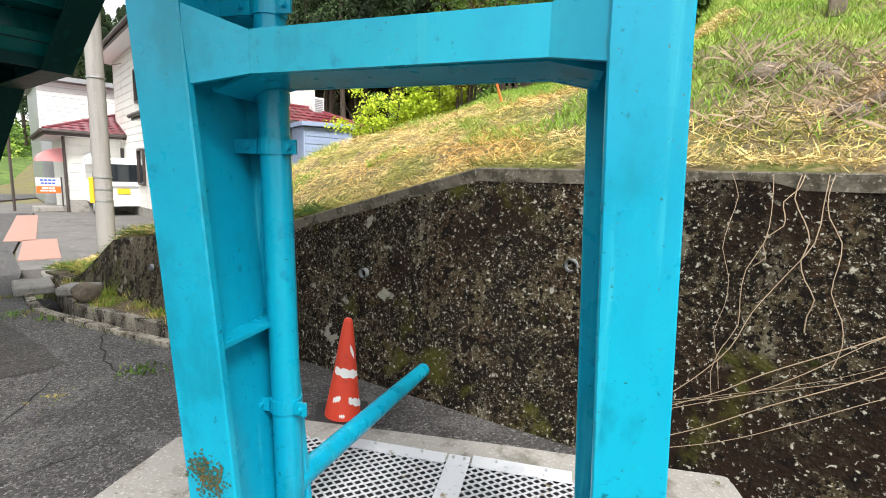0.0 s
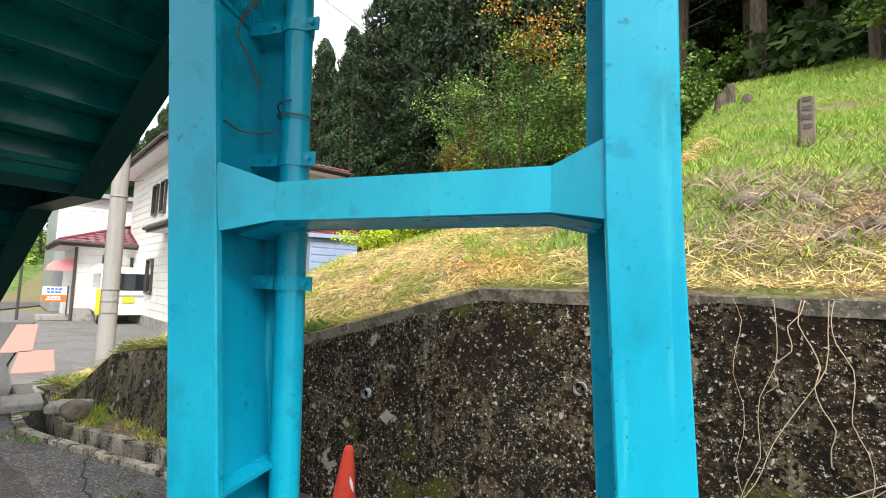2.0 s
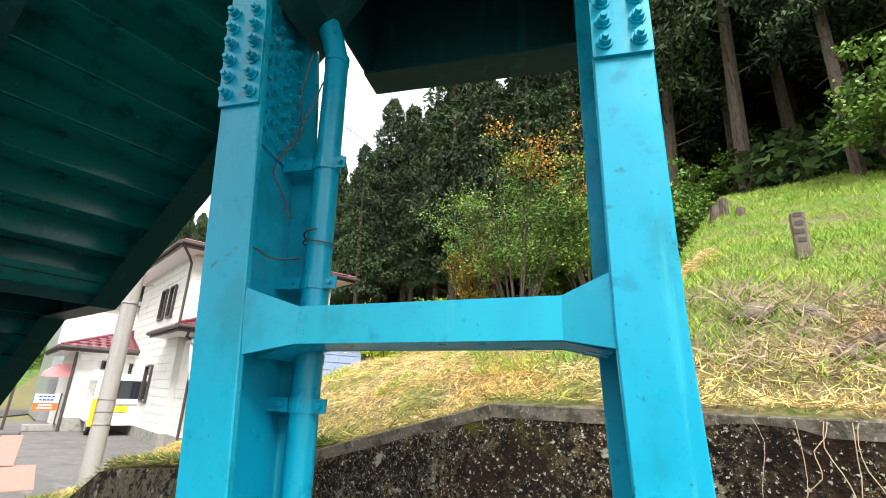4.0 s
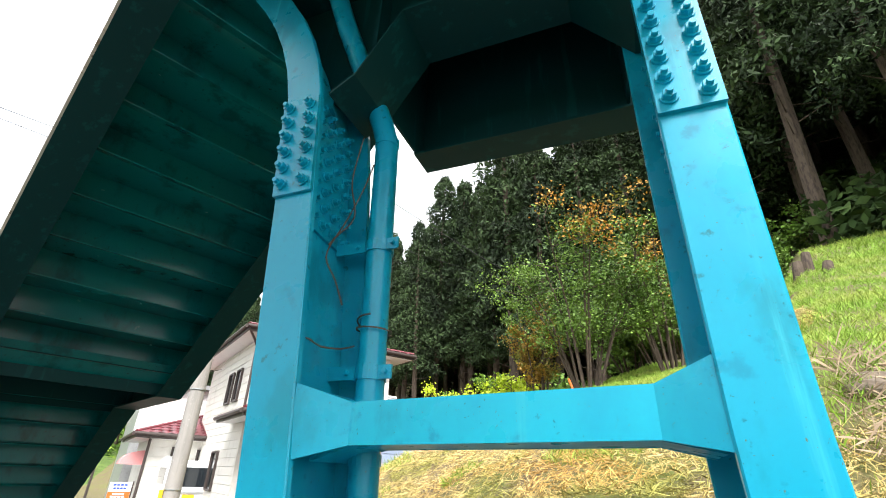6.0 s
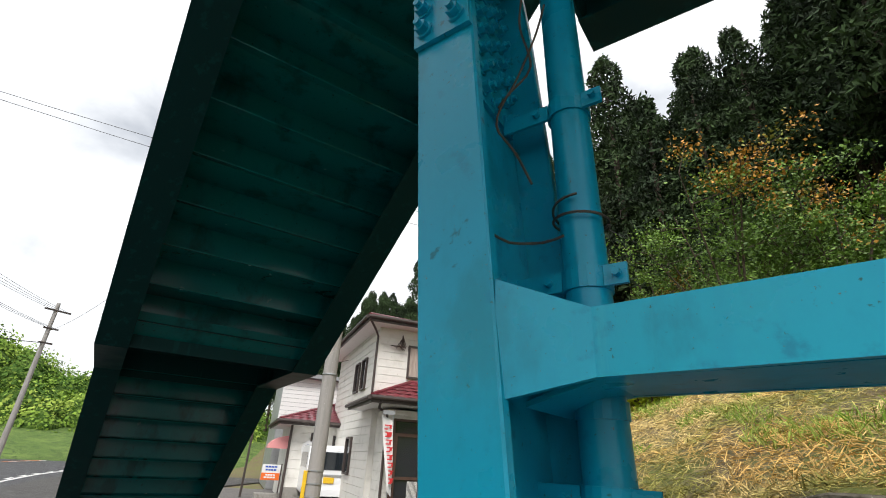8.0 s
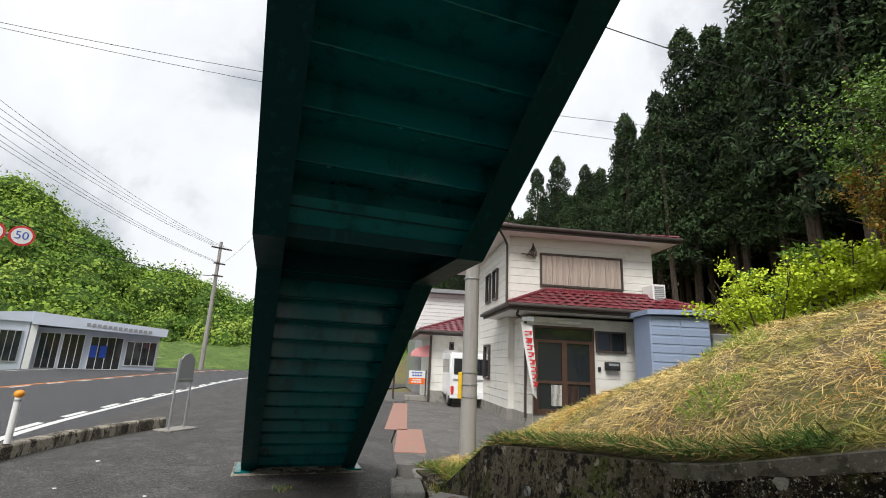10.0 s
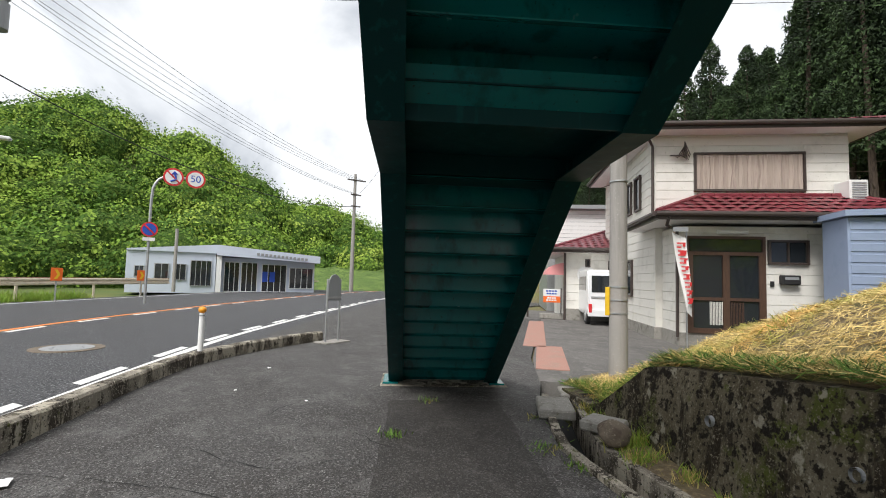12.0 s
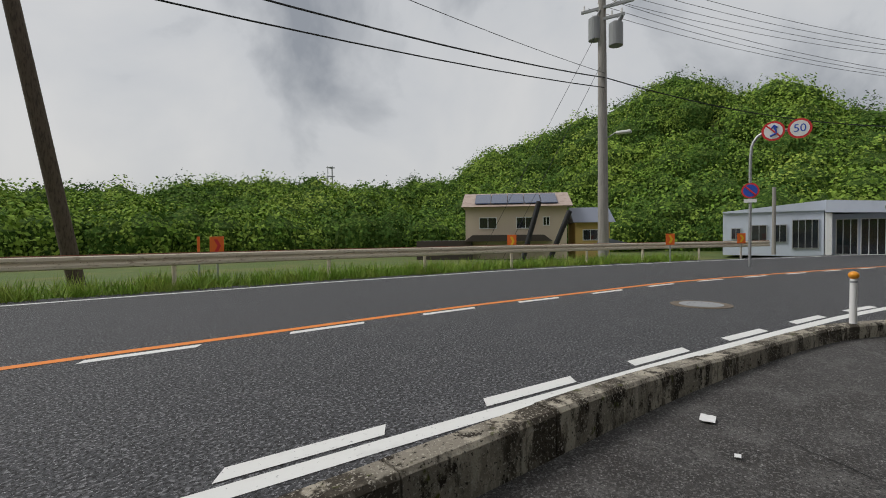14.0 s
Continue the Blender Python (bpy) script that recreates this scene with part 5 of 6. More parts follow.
for k, mt in enumerate((M_RED, M_AMBER, M_YELLOW, M_LEAF, M_RED)):
    x = 0.47 + 0.1 * k
    dz = math.sqrt(max(0, 0.31 ** 2 - (x + 0.05 - 0.72) ** 2)) * 0.95
    b = B()
    span(b, (x, -0.036, 1.68 - dz), (x + 0.1, -0.031, 1.6), AN)
    part("stripe", b, mt, logo)
b = B()
span(b, (0.58, -0.036, 1.7), (0.86, -0.031, 1.84), AN, 0.002)
part("emblem", b, M_BLUE, logo)

GB = axes((-17.8, 17.3), (0.63, 0.78))
grey = thing("grey_house", "grey weatherboarded two-storey house behind the annex", "house")
b = B()
span(b, (-0.2, 0.5, 0), (6.0, 6, 4.9), GB)
part("core", b, M_STEEL, grey)
for k in range(12):
    b = B()
    span(b, (-0.2, 0.47, 2.6 + k * 0.19), (6.0, 0.4995, 2.77 + k * 0.19), GB)
    part("board", b, M_WHITE, grey)
b = B()
span(b, (-0.6, 0.1, 4.9), (6.3, 6.3, 5.08), GB)
part("roof", b, M_GREYPAINT, grey)

# signboard with planter
sb = thing("shop_signboard", "white and orange shop signboard on posts", "sign")
SB = axes((-14.6, 13.75), (0.6, 0.8))
for lo, hi, mt, nm in (((0, 0, 0.62), (0.62, 0.03, 1.12), M_WHITE, "board"), ((0.0, -0.004, 0.62), (0.62, -0.0005, 0.85), M_ORANGESIGN, "orange_field"), ((0.63, 0, 0.2), (0.67, 0.03, 1.15), M_TRIM, "post")):
    b = B()
    span(b, lo, hi, SB)
    part(nm, b, mt, sb)
for x0, x1, z in ((0.1, 0.52, 1.02), (0.12, 0.5, 0.92), (0.14, 0.48, 0.76), (0.1, 0.5, 0.68)):
    for k in range(4):
        b = B()
        xa = x0 + (x1 - x0) * k / 4
        span(b, (xa, -0.008, z), (xa + (x1 - x0) / 5, -0.0045, z + 0.05), SB)
        part("letter_bar", b, M_BLUE if z > 0.85 else M_WHITE, sb)
b = B()
span(b, (-0.1, 0.1, 0.0), (1.3, 0.5, 0.2), SB, 0.02)
solo("planter", b, M_CONC, "low concrete planter with green shrubs", "planter")
b = B()
tube(b, [(-0.5, 0.9, 0), (-0.5, 0.9, 3.2), (-0.6, 0.9, 3.5)], 0.04, 8, SB)
solo("lamp_post", b, M_TRIM, "thin dark post by the shop front", "post")

# parked van
VA = axes((-12.2, 13.45), (0.63, 0.78))
van = thing("parked_van", "small white boxy van parked by the annex", "van")
b = B()
prism(b, [(0, 0.32), (0.0, 1.0), (0.07, 1.72), (0.2, 1.82), (2.4, 1.82), (2.75, 1.2), (3.25, 1.02), (3.3, 0.35)], -0.74, 0.74, VA @ Matrix.Translation((0.74, 0, 0)) @ Matrix.Rotation(radians(90), 4, "Z"))
bmesh.ops.bevel(b, geom=b.edges[:], offset=0.05, segments=2, affect="EDGES", clamp_overlap=True)
part("body", b, M_CARWHITE, van, smooth=True)
for lo, hi, mt, nm, lab in (((0.12, -0.015, 1.08), (1.36, 0.05, 1.62), M_GLASS, "rear_window", ""), ((0.1, -0.03, 0.88), (1.38, 0.0, 0.95), M_STEEL, "garnish", ""), ((0.55, -0.04, 0.68), (0.9, -0.005, 0.86), M_YELLOW, "number_plate", "yellow number plate"), ((0.0, -0.06, 0.3), (1.48, 0.06, 0.52), M_CARWHITE, "rear_bumper", ""), ((0.02, -0.07, 0.42), (0.12, 0.02, 0.7), M_RED, "tail_light", ""), ((1.36, -0.07, 0.42), (1.46, 0.02, 0.7), M_RED, "tail_light", "")):
    b = B()
    span(b, lo, hi, VA, 0.012)
    part(nm, b, mt, van, lab)
for x in (-0.005, 1.4):
    b = B()
    span(b, (x, 0.4, 1.12), (x + 0.085, 1.9, 1.6), VA, 0.01)
    part("side_window", b, M_GLASS, van)
    for y in (0.55, 2.65):
        b = B()
        cyl(b, (x + 0.02, y, 0.28), (x + 0.14 if x < 1 else x - 0.08, y, 0.28), 0.28, seg=20, m=VA)
        wh = part("wheel", b, M_BLACK, van)
        b = B()
        cyl(b, (x - 0.005 if x < 1 else x + 0.1, y, 0.28), (x + 0.1, y, 0.28), 0.17, seg=14, m=VA)
        part("rim", b, M_STEEL, wh)

# utility pole by the forecourt
up1 = thing("utility_pole", "grey concrete utility pole with yellow guard at the forecourt", "utility pole")
b = B()
cyl(b, (-5.57, 6.6, -0.1), (-5.68, 6.72, 9.5), 0.118, 0.085, 20)
part("shaft", b, M_POLE, up1, smooth=True)
b = B()
box(b, (0, 0, 1.13), (0.055, 0.03, 0.37), axes((-5.655, 6.49), (0.7, 0.7)), 0.006)
part("guard", b, M_YELLOW, up1, "yellow and black guard strip")
for z in (0.97, 1.14, 1.31, 2.7):
    b = B()
    cyl(b, (-5.57 - 0.0115 * z, 6.6 + 0.0125 * z, z), (-5.57 - 0.0115 * z, 6.6 + 0.0125 * z, z + 0.018), 0.121, seg=20)
    part("band", b, M_STEEL, up1)

# ---- along the road ----
bol = thing("delineator_post", "white delineator post with amber reflector on the kerb", "delineator", at=Matrix.Translation((-9.42, 2.06, 0.19)) @ Matrix.Diagonal((0.9, 0.9, 0.78, 1)))
b = B()
cyl(b, (0, 0, 0), (0, 0, 0.72), 0.045, 0.042, 14)
part("post", b, M_WHITE, bol, smooth=True)
b = B()
cyl(b, (0, 0, 0.66), (0, 0, 0.69), 0.047, seg=14)
part("band", b, M_GREYPAINT, bol)
b = B()
bmesh.ops.create_uvsphere(b, u_segments=14, v_segments=8, radius=0.065)
bmesh.ops.translate(b, verts=b.verts, vec=(0, 0, 0.78))
part("reflector", b, M_AMBER, bol, "round amber reflector", smooth=True)

sgn = thing("bus_stop_stand", "plain grey steel sign stand with two legs", "sign stand", at=axes((-10.93, 4.42), (-0.45, 0.89)))
for x in (0.0, 0.36):
    b = B()
    tube(b, [(x, 0, 0.03), (x, 0, 1.3)], 0.02, 8)
    part("leg", b, M_STEEL, sgn)
b = B()
prism(b, [(0.0, 0.86), (0.36, 0.86), (0.36, 1.15), (0.34, 1.28), (0.27, 1.37), (0.18, 1.4), (0.09, 1.37), (0.02, 1.28), (0.0, 1.15)], -0.03, 0.0)
part("plate", b, M_GREYPAINT, sgn)
b = B()
span(b, (-0.02, -0.035, 0.9), (0.38, 0.005, 0.94))
part("crossbar", b, M_STEEL, sgn)
b = B()
span(b, (-0.15, -0.2, 0.0), (0.52, 0.2, 0.03), None, 0.008)
part("foot", b, M_CONC, sgn, "concrete foot plate")

# guardrail
RAIL = offset_line(ORANGE, FAR_EDGE - 0.9)
RAIL = [p for p in RAIL if p.x > -35 and p.x < 30]
rail = thing("guardrail", "weathered cream guardrail with rusty top edge", "guardrail", kind="structure")


def rail_beam(line, parent, z=0.6):
    i = 0
    while i < len(line) - 1:
        j = min(i + 6, len(line) - 1)
        b = B()
        prev = None
        for k in range(i, j + 1):
            p = line[k]
            t = (line[min(k + 1, len(line) - 1)] - line[max(k - 1, 0)]).normalized()
            n = Vector((t.y, -t.x, 0))
            ring = []
            for dn, dz in ((0, 0.16), (0.055, 0.13), (0.06, 0.06), (0.0, 0.01), (0.0, -0.01), (0.06, -0.06), (0.055, -0.13), (0.0, -0.16)):
                q = p + n * dn
                ring.append(b.verts.new((q.x, q.y, z + dz)))
            if prev:
                for q in range(7):
                    b.faces.new((prev[q], prev[q + 1], ring[q + 1], ring[q]))
            prev = ring
        seg = part("beam", b, M_RAIL, parent)
        b = B()
        tube(b, [(line[k].x, line[k].y, z + 0.165) for k in range(i, j + 1)], 0.014, 5)
        part("rusty_edge", b, M_RAILRUST, seg)
        p = line[i]
        t = (line[i + 1] - line[i]).normalized()
        n = Vector((t.y, -t.x, 0))
        b = B()
        c = p - n * 0.07
        cyl(b, (c.x, c.y, -0.3), (c.x, c.y, z + 0.1), 0.055, seg=12)
        part("post", b, M_RAIL, parent)
        i = j


rail_beam(RAIL, rail, 0.8)
rail2 = thing("far_guardrail", "white guardrail along the far bend", "guardrail", kind="structure")
rail_beam([p for p in offset_line(ORANGE, FAR_EDGE - 0.9) if -60 < p.x < -40.5], rail2, 0.7)

# curve chevrons behind the guardrail
for k, (x, y) in enumerate(((-9.6, -12.2), (-9.3, -12.65), (-20.4, -7.7), (-27.1, -2.3), (-31.5, 0.6))):
    ch = thing("chevron_marker", "orange curve marker with red arrow behind the guardrail", "road sign", "curve markers", at=axes((x, y), (0.65, -0.76) if k < 2 else (0.3, -0.95)) @ Matrix.Rotation(math.pi, 4, "Z"))
    tilt = 1 if k != 1 else 0.2
    b = B()
    tube(b, [(0, 0.03, -0.3), (0, 0.03, 1.0)], 0.03, 8)
    part("post", b, M_STEEL, ch)
    b = B()
    span(b, (-0.2 * tilt, -0.01, 0.85), (0.2 * tilt, 0.01, 1.4), None, 0.005)
    part("plate", b, M_ORANGESIGN, ch)
    if tilt == 1:
        b = B()
        prism(b, [(-0.08, 0.93), (0.02, 0.93), (0.12, 1.125), (0.02, 1.32), (-0.08, 1.32), (0.02, 1.125)], -0.016, -0.0105)
        part("arrow", b, M_YELLOW if k > 1 else M_RED, ch)

# cantilever road signs
rs = thing("road_sign_post", "grey cantilever post with three round road signs", "road sign")
RX, RY = -24.5, 0.98
b = B()
tube(b, catmull([(RX, RY, -0.2), (RX, RY, 2.0), (RX, RY, 4.4), (RX, RY + 0.1, 5.05), (RX, RY + 0.36, 5.35), (RX, RY + 0.74, 5.4), (RX, RY + 1.75, 5.4)], 0.3), 0.055, 10)
part("post", b, M_STEEL, rs, smooth=True)
FACE = Matrix(((0, 0, 1, 0), (1, 0, 0, 0), (0, 1, 0, 0), (0, 0, 0, 1)))


def disc(parent, y, z, r, x, spec):
    b = B()
    cyl(b, (x, y, z), (x + 0.02, y, z), r, seg=32)
    d = part("disc", b, spec[0], parent)
    b = B()
    cyl(b, (x + 0.0205, y, z), (x + 0.026, y, z), r * 0.8, seg=32)
    part("face", b, spec[1], d)
    return d


d = disc(rs, RY + 0.74, 5.4, 0.385, RX + 0.08, (M_RED, M_WHITE))
b = B()
for pts in ([(-0.22, 0.22), (0.22, -0.22)],):
    tube(b, [(RX + 0.112, RY + 0.74 + a, 5.4 + c) for a, c in pts], 0.03, 6)
part("slash", b, M_RED, d)
b = B()
tube(b, [(RX + 0.112, RY + 0.74 + a, 5.4 + c) for a, c in ((-0.1, -0.2), (0.1, -0.1), (0.08, 0.03), (0.03, 0.2))], 0.04, 6)
tube(b, [(RX + 0.112, RY + 0.74 + a, 5.4 + c) for a, c in ((-0.06, 0.1), (0.03, 0.22), (0.14, 0.12))], 0.03, 6)
part("arrow", b, M_BLUE, d)
d = disc(rs, RY + 1.58, 5.4, 0.385, RX + 0.08, (M_RED, M_WHITE))
text("number", "50", 0.42, Matrix.Translation((RX + 0.109, RY + 1.58, 5.4)) @ FACE, M_BLUE, d)
d = disc(rs, RY, 3.1, 0.31, RX + 0.06, (M_RED, M_BLUE))
b = B()
tube(b, [(RX + 0.09, RY - 0.17, 3.27), (RX + 0.09, RY + 0.17, 2.93)], 0.035, 6)
part("slash", b, M_RED, d)
b = B()
span(b, (RX + 0.06, RY - 0.22, 2.62), (RX + 0.08, RY + 0.22, 2.76))
part("supplementary_plate", b, M_WHITE, rs)

# poles and wires
up2 = thing("transformer_pole", "tall concrete utility pole with transformers and street lamp", "utility pole")
P2 = Vector((-19.0, -3.43, 0))
POLE_FROM, POLE_SCALE = Vector((-1.7, 1.0, 1.32)), 1.49


def on_pole(dx, dy, z):
    """A point on the transformer pole, which is built at two thirds size and then enlarged."""
    return POLE_FROM + (P2 + Vector((dx, dy, z)) - POLE_FROM) * POLE_SCALE


up2.matrix_world = Matrix.Translation(POLE_FROM) @ Matrix.Scale(POLE_SCALE, 4) @ Matrix.Translation(-POLE_FROM)
b = B()
cyl(b, P2 + Vector((0, 0, -0.5)), P2 + Vector((0.05, -0.05, 10.8)), 0.2, 0.13, 18)
part("shaft", b, M_POLE, up2, smooth=True)
for dy, z, r in ((0.45, 8.35, 0.24), (-0.28, 8.7, 0.22)):
    b = B()
    c = P2 + Vector((0.1, dy, z))
    cyl(b, c - Vector((0, 0, 0.38)), c + Vector((0, 0, 0.38)), r, seg=18)
    cyl(b, c + Vector((0, 0, 0.38)), c + Vector((0, 0, 0.46)), r * 0.8, r * 0.5, 14)
    for k in range(3):
        cyl(b, c + Vector((0.1 * k - 0.1, 0.1, 0.42)), c + Vector((0.1 * k - 0.1, 0.22, 0.62)), 0.03, seg=8)
    part("transformer", b, M_GREYPAINT, up2, "grey cylindrical transformer")
for z, L in ((9.4, 0.9), (10.1, 1.0), (9.0, 0.6), (10.6, 0.7)):
    b = B()
    box(b, P2 + Vector((0.12, 0.15, z)), (0.08, 2 * L, 0.09))
    arm = part("crossarm", b, M_GREYPAINT, up2)
    for k in range(4):
        b = B()
        c = P2 + Vector((0.12, 0.15 - L + 0.1 + (2 * L - 0.2) * k / 3, z + 0.05))
        cyl(b, c, c + Vector((0, 0, 0.16)), 0.045, 0.03, 8)
        part("insulator", b, M_WHITE, arm)
b = B()
tube(b, [P2 + Vector((0, 0.1, 4.8)), P2 + Vector((0.2, 0.5, 4.95)), P2 + Vector((0.25, 0.8, 4.95))], 0.025, 6)
lamp = part("lamp_arm", b, M_STEEL, up2)
b = B()
box(b, P2 + Vector((0.25, 0.75, 4.9)), (0.2, 0.5, 0.1), None, 0.03)
part("lamp_head", b, M_WHITE, lamp, "white street lamp head")

up3 = thing("distant_pole", "slender utility pole by the road bend", "utility pole")
P3 = Vector((-44.0, 16.95, 0))
b = B()
cyl(b, P3, P3 + Vector((0, 0, 11.2)), 0.2, 0.13, 14)
part("shaft", b, M_POLE, up3)
for z, L in ((10.6, 0.9), (9.2, 0.5), (8.1, 0.45)):
    b = B()
    box(b, P3 + Vector((0.1, 0.1, z)), (0.1, 2 * L, 0.12))
    part("crossarm", b, M_TRIM, up3)
up4 = thing("leaning_pole", "dark leaning pole behind the guardrail", "pole")
b = B()
cyl(b, (-8.6, -19.4, -0.4), (-6.7, -19.8, 11.8), 0.27, 0.23, 16)
part("shaft", b, M_BARK, up4, smooth=True)
for k, (a, c) in enumerate((((-22.6, -8.3, -0.3), (-23.2, -7.55, 3.0)), ((-23.4, -7.3, -0.3), (-24.1, -6.35, 2.55)))):
    b = B()
    cyl(b, a, c, 0.13, 0.13, 12)
    solo("propped_post", b, M_BLACK, "black slanting covered post behind the guardrail", "post", "slanting posts")


def cable(a, c, sag, r, name="overhead_cable", n=14):
    a, c = Vector(a), Vector(c)
    pts = [a.lerp(c, k / n) - Vector((0, 0, 4 * sag * (k / n) * (1 - k / n))) for k in range(n + 1)]
    b = B()
    tube(b, pts, r, 5)
    return solo(name, b, M_CABLE, "thin black overhead cable between poles", "cable", "overhead cables")


for k in range(4):
    y = -0.7 + 0.55 * k
    cable(on_pole(0.12, y, 10.15), P3 + Vector((0, y * 0.8, 10.7)), 0.9, 0.012)
for k in range(3):
    cable(on_pole(0.12, -0.5 + 0.45 * k, 9.5), P3 + Vector((0, -0.3 + 0.3 * k, 9.3)), 1.0, 0.012)
cable(on_pole(0, 0.1, 6.95), P3 + Vector((0, 0, 8.1)), 1.6, 0.03)
cable(on_pole(0, 0.1, 6.95), (12, -15.5, 7.3), 0.9, 0.03)
cable(on_pole(0, 0.1, 6.6), (14, -17.5, 6.7), 0.8, 0.025)
cable(on_pole(0, 0.1, 7.1), (12, -13.0, 8.6), 0.7, 0.012)
for k in range(3):
    cable(on_pole(0.1, 0.4 * k, 10.2), (16, -6 + 1.0 * k, 12.0), 0.7, 0.012)
for k in range(2):
    cable(on_pole(0.1, 0.2 * k, 9.4), (-3.0, 26 + 3 * k, 12.0), 0.9, 0.01)
cable(on_pole(0, 0, 9.0), (-21.5, -10.0, 0.2), 0.0, 0.012)
cable(on_pole(0, 0, 7.6), (-21.0, -8.5, 0.2), 0.0, 0.012)
cable((-5.6, 6.66, 8.2), (3.0, 14.5, 4.6), 0.35, 0.009)
cable((-5.6, 6.66, 8.9), P3 + Vector((0, 0, 9.0)), 1.0, 0.01)

# the pale building across the road
BL = axes((-40.5, -0.63), (0.08, 0.99), 0.08)
hall = thing("public_hall", "pale blue single-storey hall with glazed entrance", "building")
b = B()
span(b, (0, 0.1, -0.2), (5.6, 7, 2.75), BL)
part("left_wing", b, M_BLDG, hall)
b = B()
span(b, (5.6, 0.9, -0.2), (13.0, 7, 2.5), BL)
part("right_wing", b, M_BLDG, hall)
b = B()
prism(b, [(0.0, 2.75), (5.65, 2.75), (5.65, 3.4), (0.0, 2.85)], -0.05, 7, BL)
part("left_fascia", b, M_BLDG, hall)
b = B()
prism(b, [(5.65, 2.62), (13.2, 2.3), (13.2, 2.85), (5.65, 3.4)], -0.25, 7, BL)
part("entrance_fascia", b, M_BLDG, hall)
b = B()
span(b, (5.65, -0.05, -0.2), (6.0, 0.9, 2.6), BL)
part("entrance_pier", b, M_WHITE, hall)
for x0, x1, z0, z1, cols in ((0.5, 1.1, 0.9, 1.7, 2), (1.7, 2.6, 0.7, 1.9, 2), (2.9, 3.7, 0.7, 1.9, 2), (3.95, 5.35, 0.3, 2.2, 4)):
    window(hall, BL, x0, x1, z0, z1, 0.08, cols, M_STEEL, M_GLASS)
for x0, x1, z0, z1, cols in ((6.2, 7.3, -0.1, 2.2, 3), (7.4, 8.6, -0.1, 2.2, 3), (8.9, 10.8, -0.1, 2.1, 4), (11.0, 12.9, 0.2, 1.9, 4)):
    window(hall, BL, x0, x1, z0, z1, 0.88, cols, M_WHITE, M_GLASS)
for k in range(2):
    b = B()
    span(b, (8.95 + 0.55 * k, 0.8, 0.7), (9.35 + 0.55 * k, 0.83, 1.5), BL)
    part("poster", b, M_BLUE, hall, "blue poster on the glass")
for k in range(13):
    b = B()
    x = 8.4 + k * 0.3
    z = 3.02 - 0.073 * (x - 5.65) - 0.1
    span(b, (x, -0.3, z), (x + 0.2, -0.252, z + 0.2), BL)
    part("letter_bar", b, M_GREYPAINT, hall)
b = B()
cyl(b, (-39.2, 2.3, 0), (-39.2, 2.3, 4.4), 0.12, 0.1, 12)
solo("short_pole", b, M_POLE, "short concrete pole before the hall", "pole")
# the house behind the guardrail
FH = axes((-31.6, -16.6), (-0.43, 0.9))
fh = thing("roadside_house", "beige two-storey house with solar panels on the roof", "house")
b = B()
span(b, (0, 0, -3), (7.3, 5, 3.55), FH)
part("wall", b, M_CREAM, fh)
b = B()
prism(b, [(-0.6, 3.5), (5.6, 3.5), (2.5, 4.7)], -0.3, 7.6, FH @ Matrix.Rotation(radians(90), 4, "Z") @ Matrix.Translation((0, -7.35, 0)))
part("roof", b, M_SLATE, fh)
for k in range(5):
    b = B()
    x = 0.7 + k * 1.2
    v = [b.verts.new(FH @ Vector(p)) for p in ((x, -0.25, 3.72), (x + 1.14, -0.25, 3.72), (x + 1.14, 1.9, 4.55), (x, 1.9, 4.55))]
    b.faces.new(v)
    g2 = bmesh.ops.extrude_face_region(b, geom=b.faces[:])
    bmesh.ops.translate(b, verts=[e for e in g2["geom"] if isinstance(e, bmesh.types.BMVert)], vec=(0, 0, 0.05))
    part("solar_panel", b, M_PANEL, fh, "dark glossy solar panel")
for x0, x1, z0, z1 in ((1.0, 2.3, 1.9, 2.75), (3.7, 5.0, 1.9, 2.75), (5.6, 6.1, 2.1, 2.75)):
    window(fh, FH, x0, x1, z0, z1, 0.0, 2, M_WHITE)
b = B()
prism(b, [(0.0, 1.0), (6.2, 1.0), (5.6, 1.45), (0.6, 1.45)], -1.2, 0, FH)
part("canopy", b, M_TRIM, fh, "dark lean-to canopy")
f2 = thing("ochre_house", "small ochre house with grey tiled roof", "house")
FO = axes((-35.4, -9.6), (-0.43, 0.9))
b = B()
span(b, (0, 0, -3), (2.4, 4, 2.3), FO)
part("wall", b, M_YELLOWWALL, f2)
b = B()
prism(b, [(-0.5, 2.3), (4.5, 2.3), (2.0, 3.5)], -0.2, 2.7, FO @ Matrix.Rotation(radians(90), 4, "Z") @ Matrix.Translation((0, -2.5, 0)))
part("roof", b, M_ROOFGREY, f2)
window(f2, FO, 0.5, 1.6, 1.0, 1.8, 0.0, 2, M_WHITE)
b = B()
prism(b, [(-0.3, 0.5), (2.6, 0.4), (2.4, 0.75), (0.4, 1.25)], -0.4, 3, FO @ Matrix.Translation((1.5, 0.4, 0)))
solo("shed_roof", b, M_ROOFGREY, "low grey tiled shed roof beyond the guardrail", "roof")
b = B()
span(b, (-3.5, -1.0, -1), (0.5, 2.5, 1.05), FH)
solo("dark_shed", b, M_TRIM, "dark low shed beside the beige house", "shed")

# litter on the pavement
for x, y, r in ((-5.44, 0.72, 0.07), (-4.89, 0.91, 0.025), (-7.4, 2.3, 0.02), (-6.6, 2.9, 0.02), (-8.6, 2.9, 0.03)):
    b = B()
    bmesh.ops.create_grid(b, x_segments=5, y_segments=4, size=r)
    for v in b.verts:
        v.co = Vector((x + v.co.x, y + v.co.y * 0.7, 0.02 + 0.25 * r * abs(noise.noise(Vector((v.co.x * 25, v.co.y * 25, x)))) + 0.004))
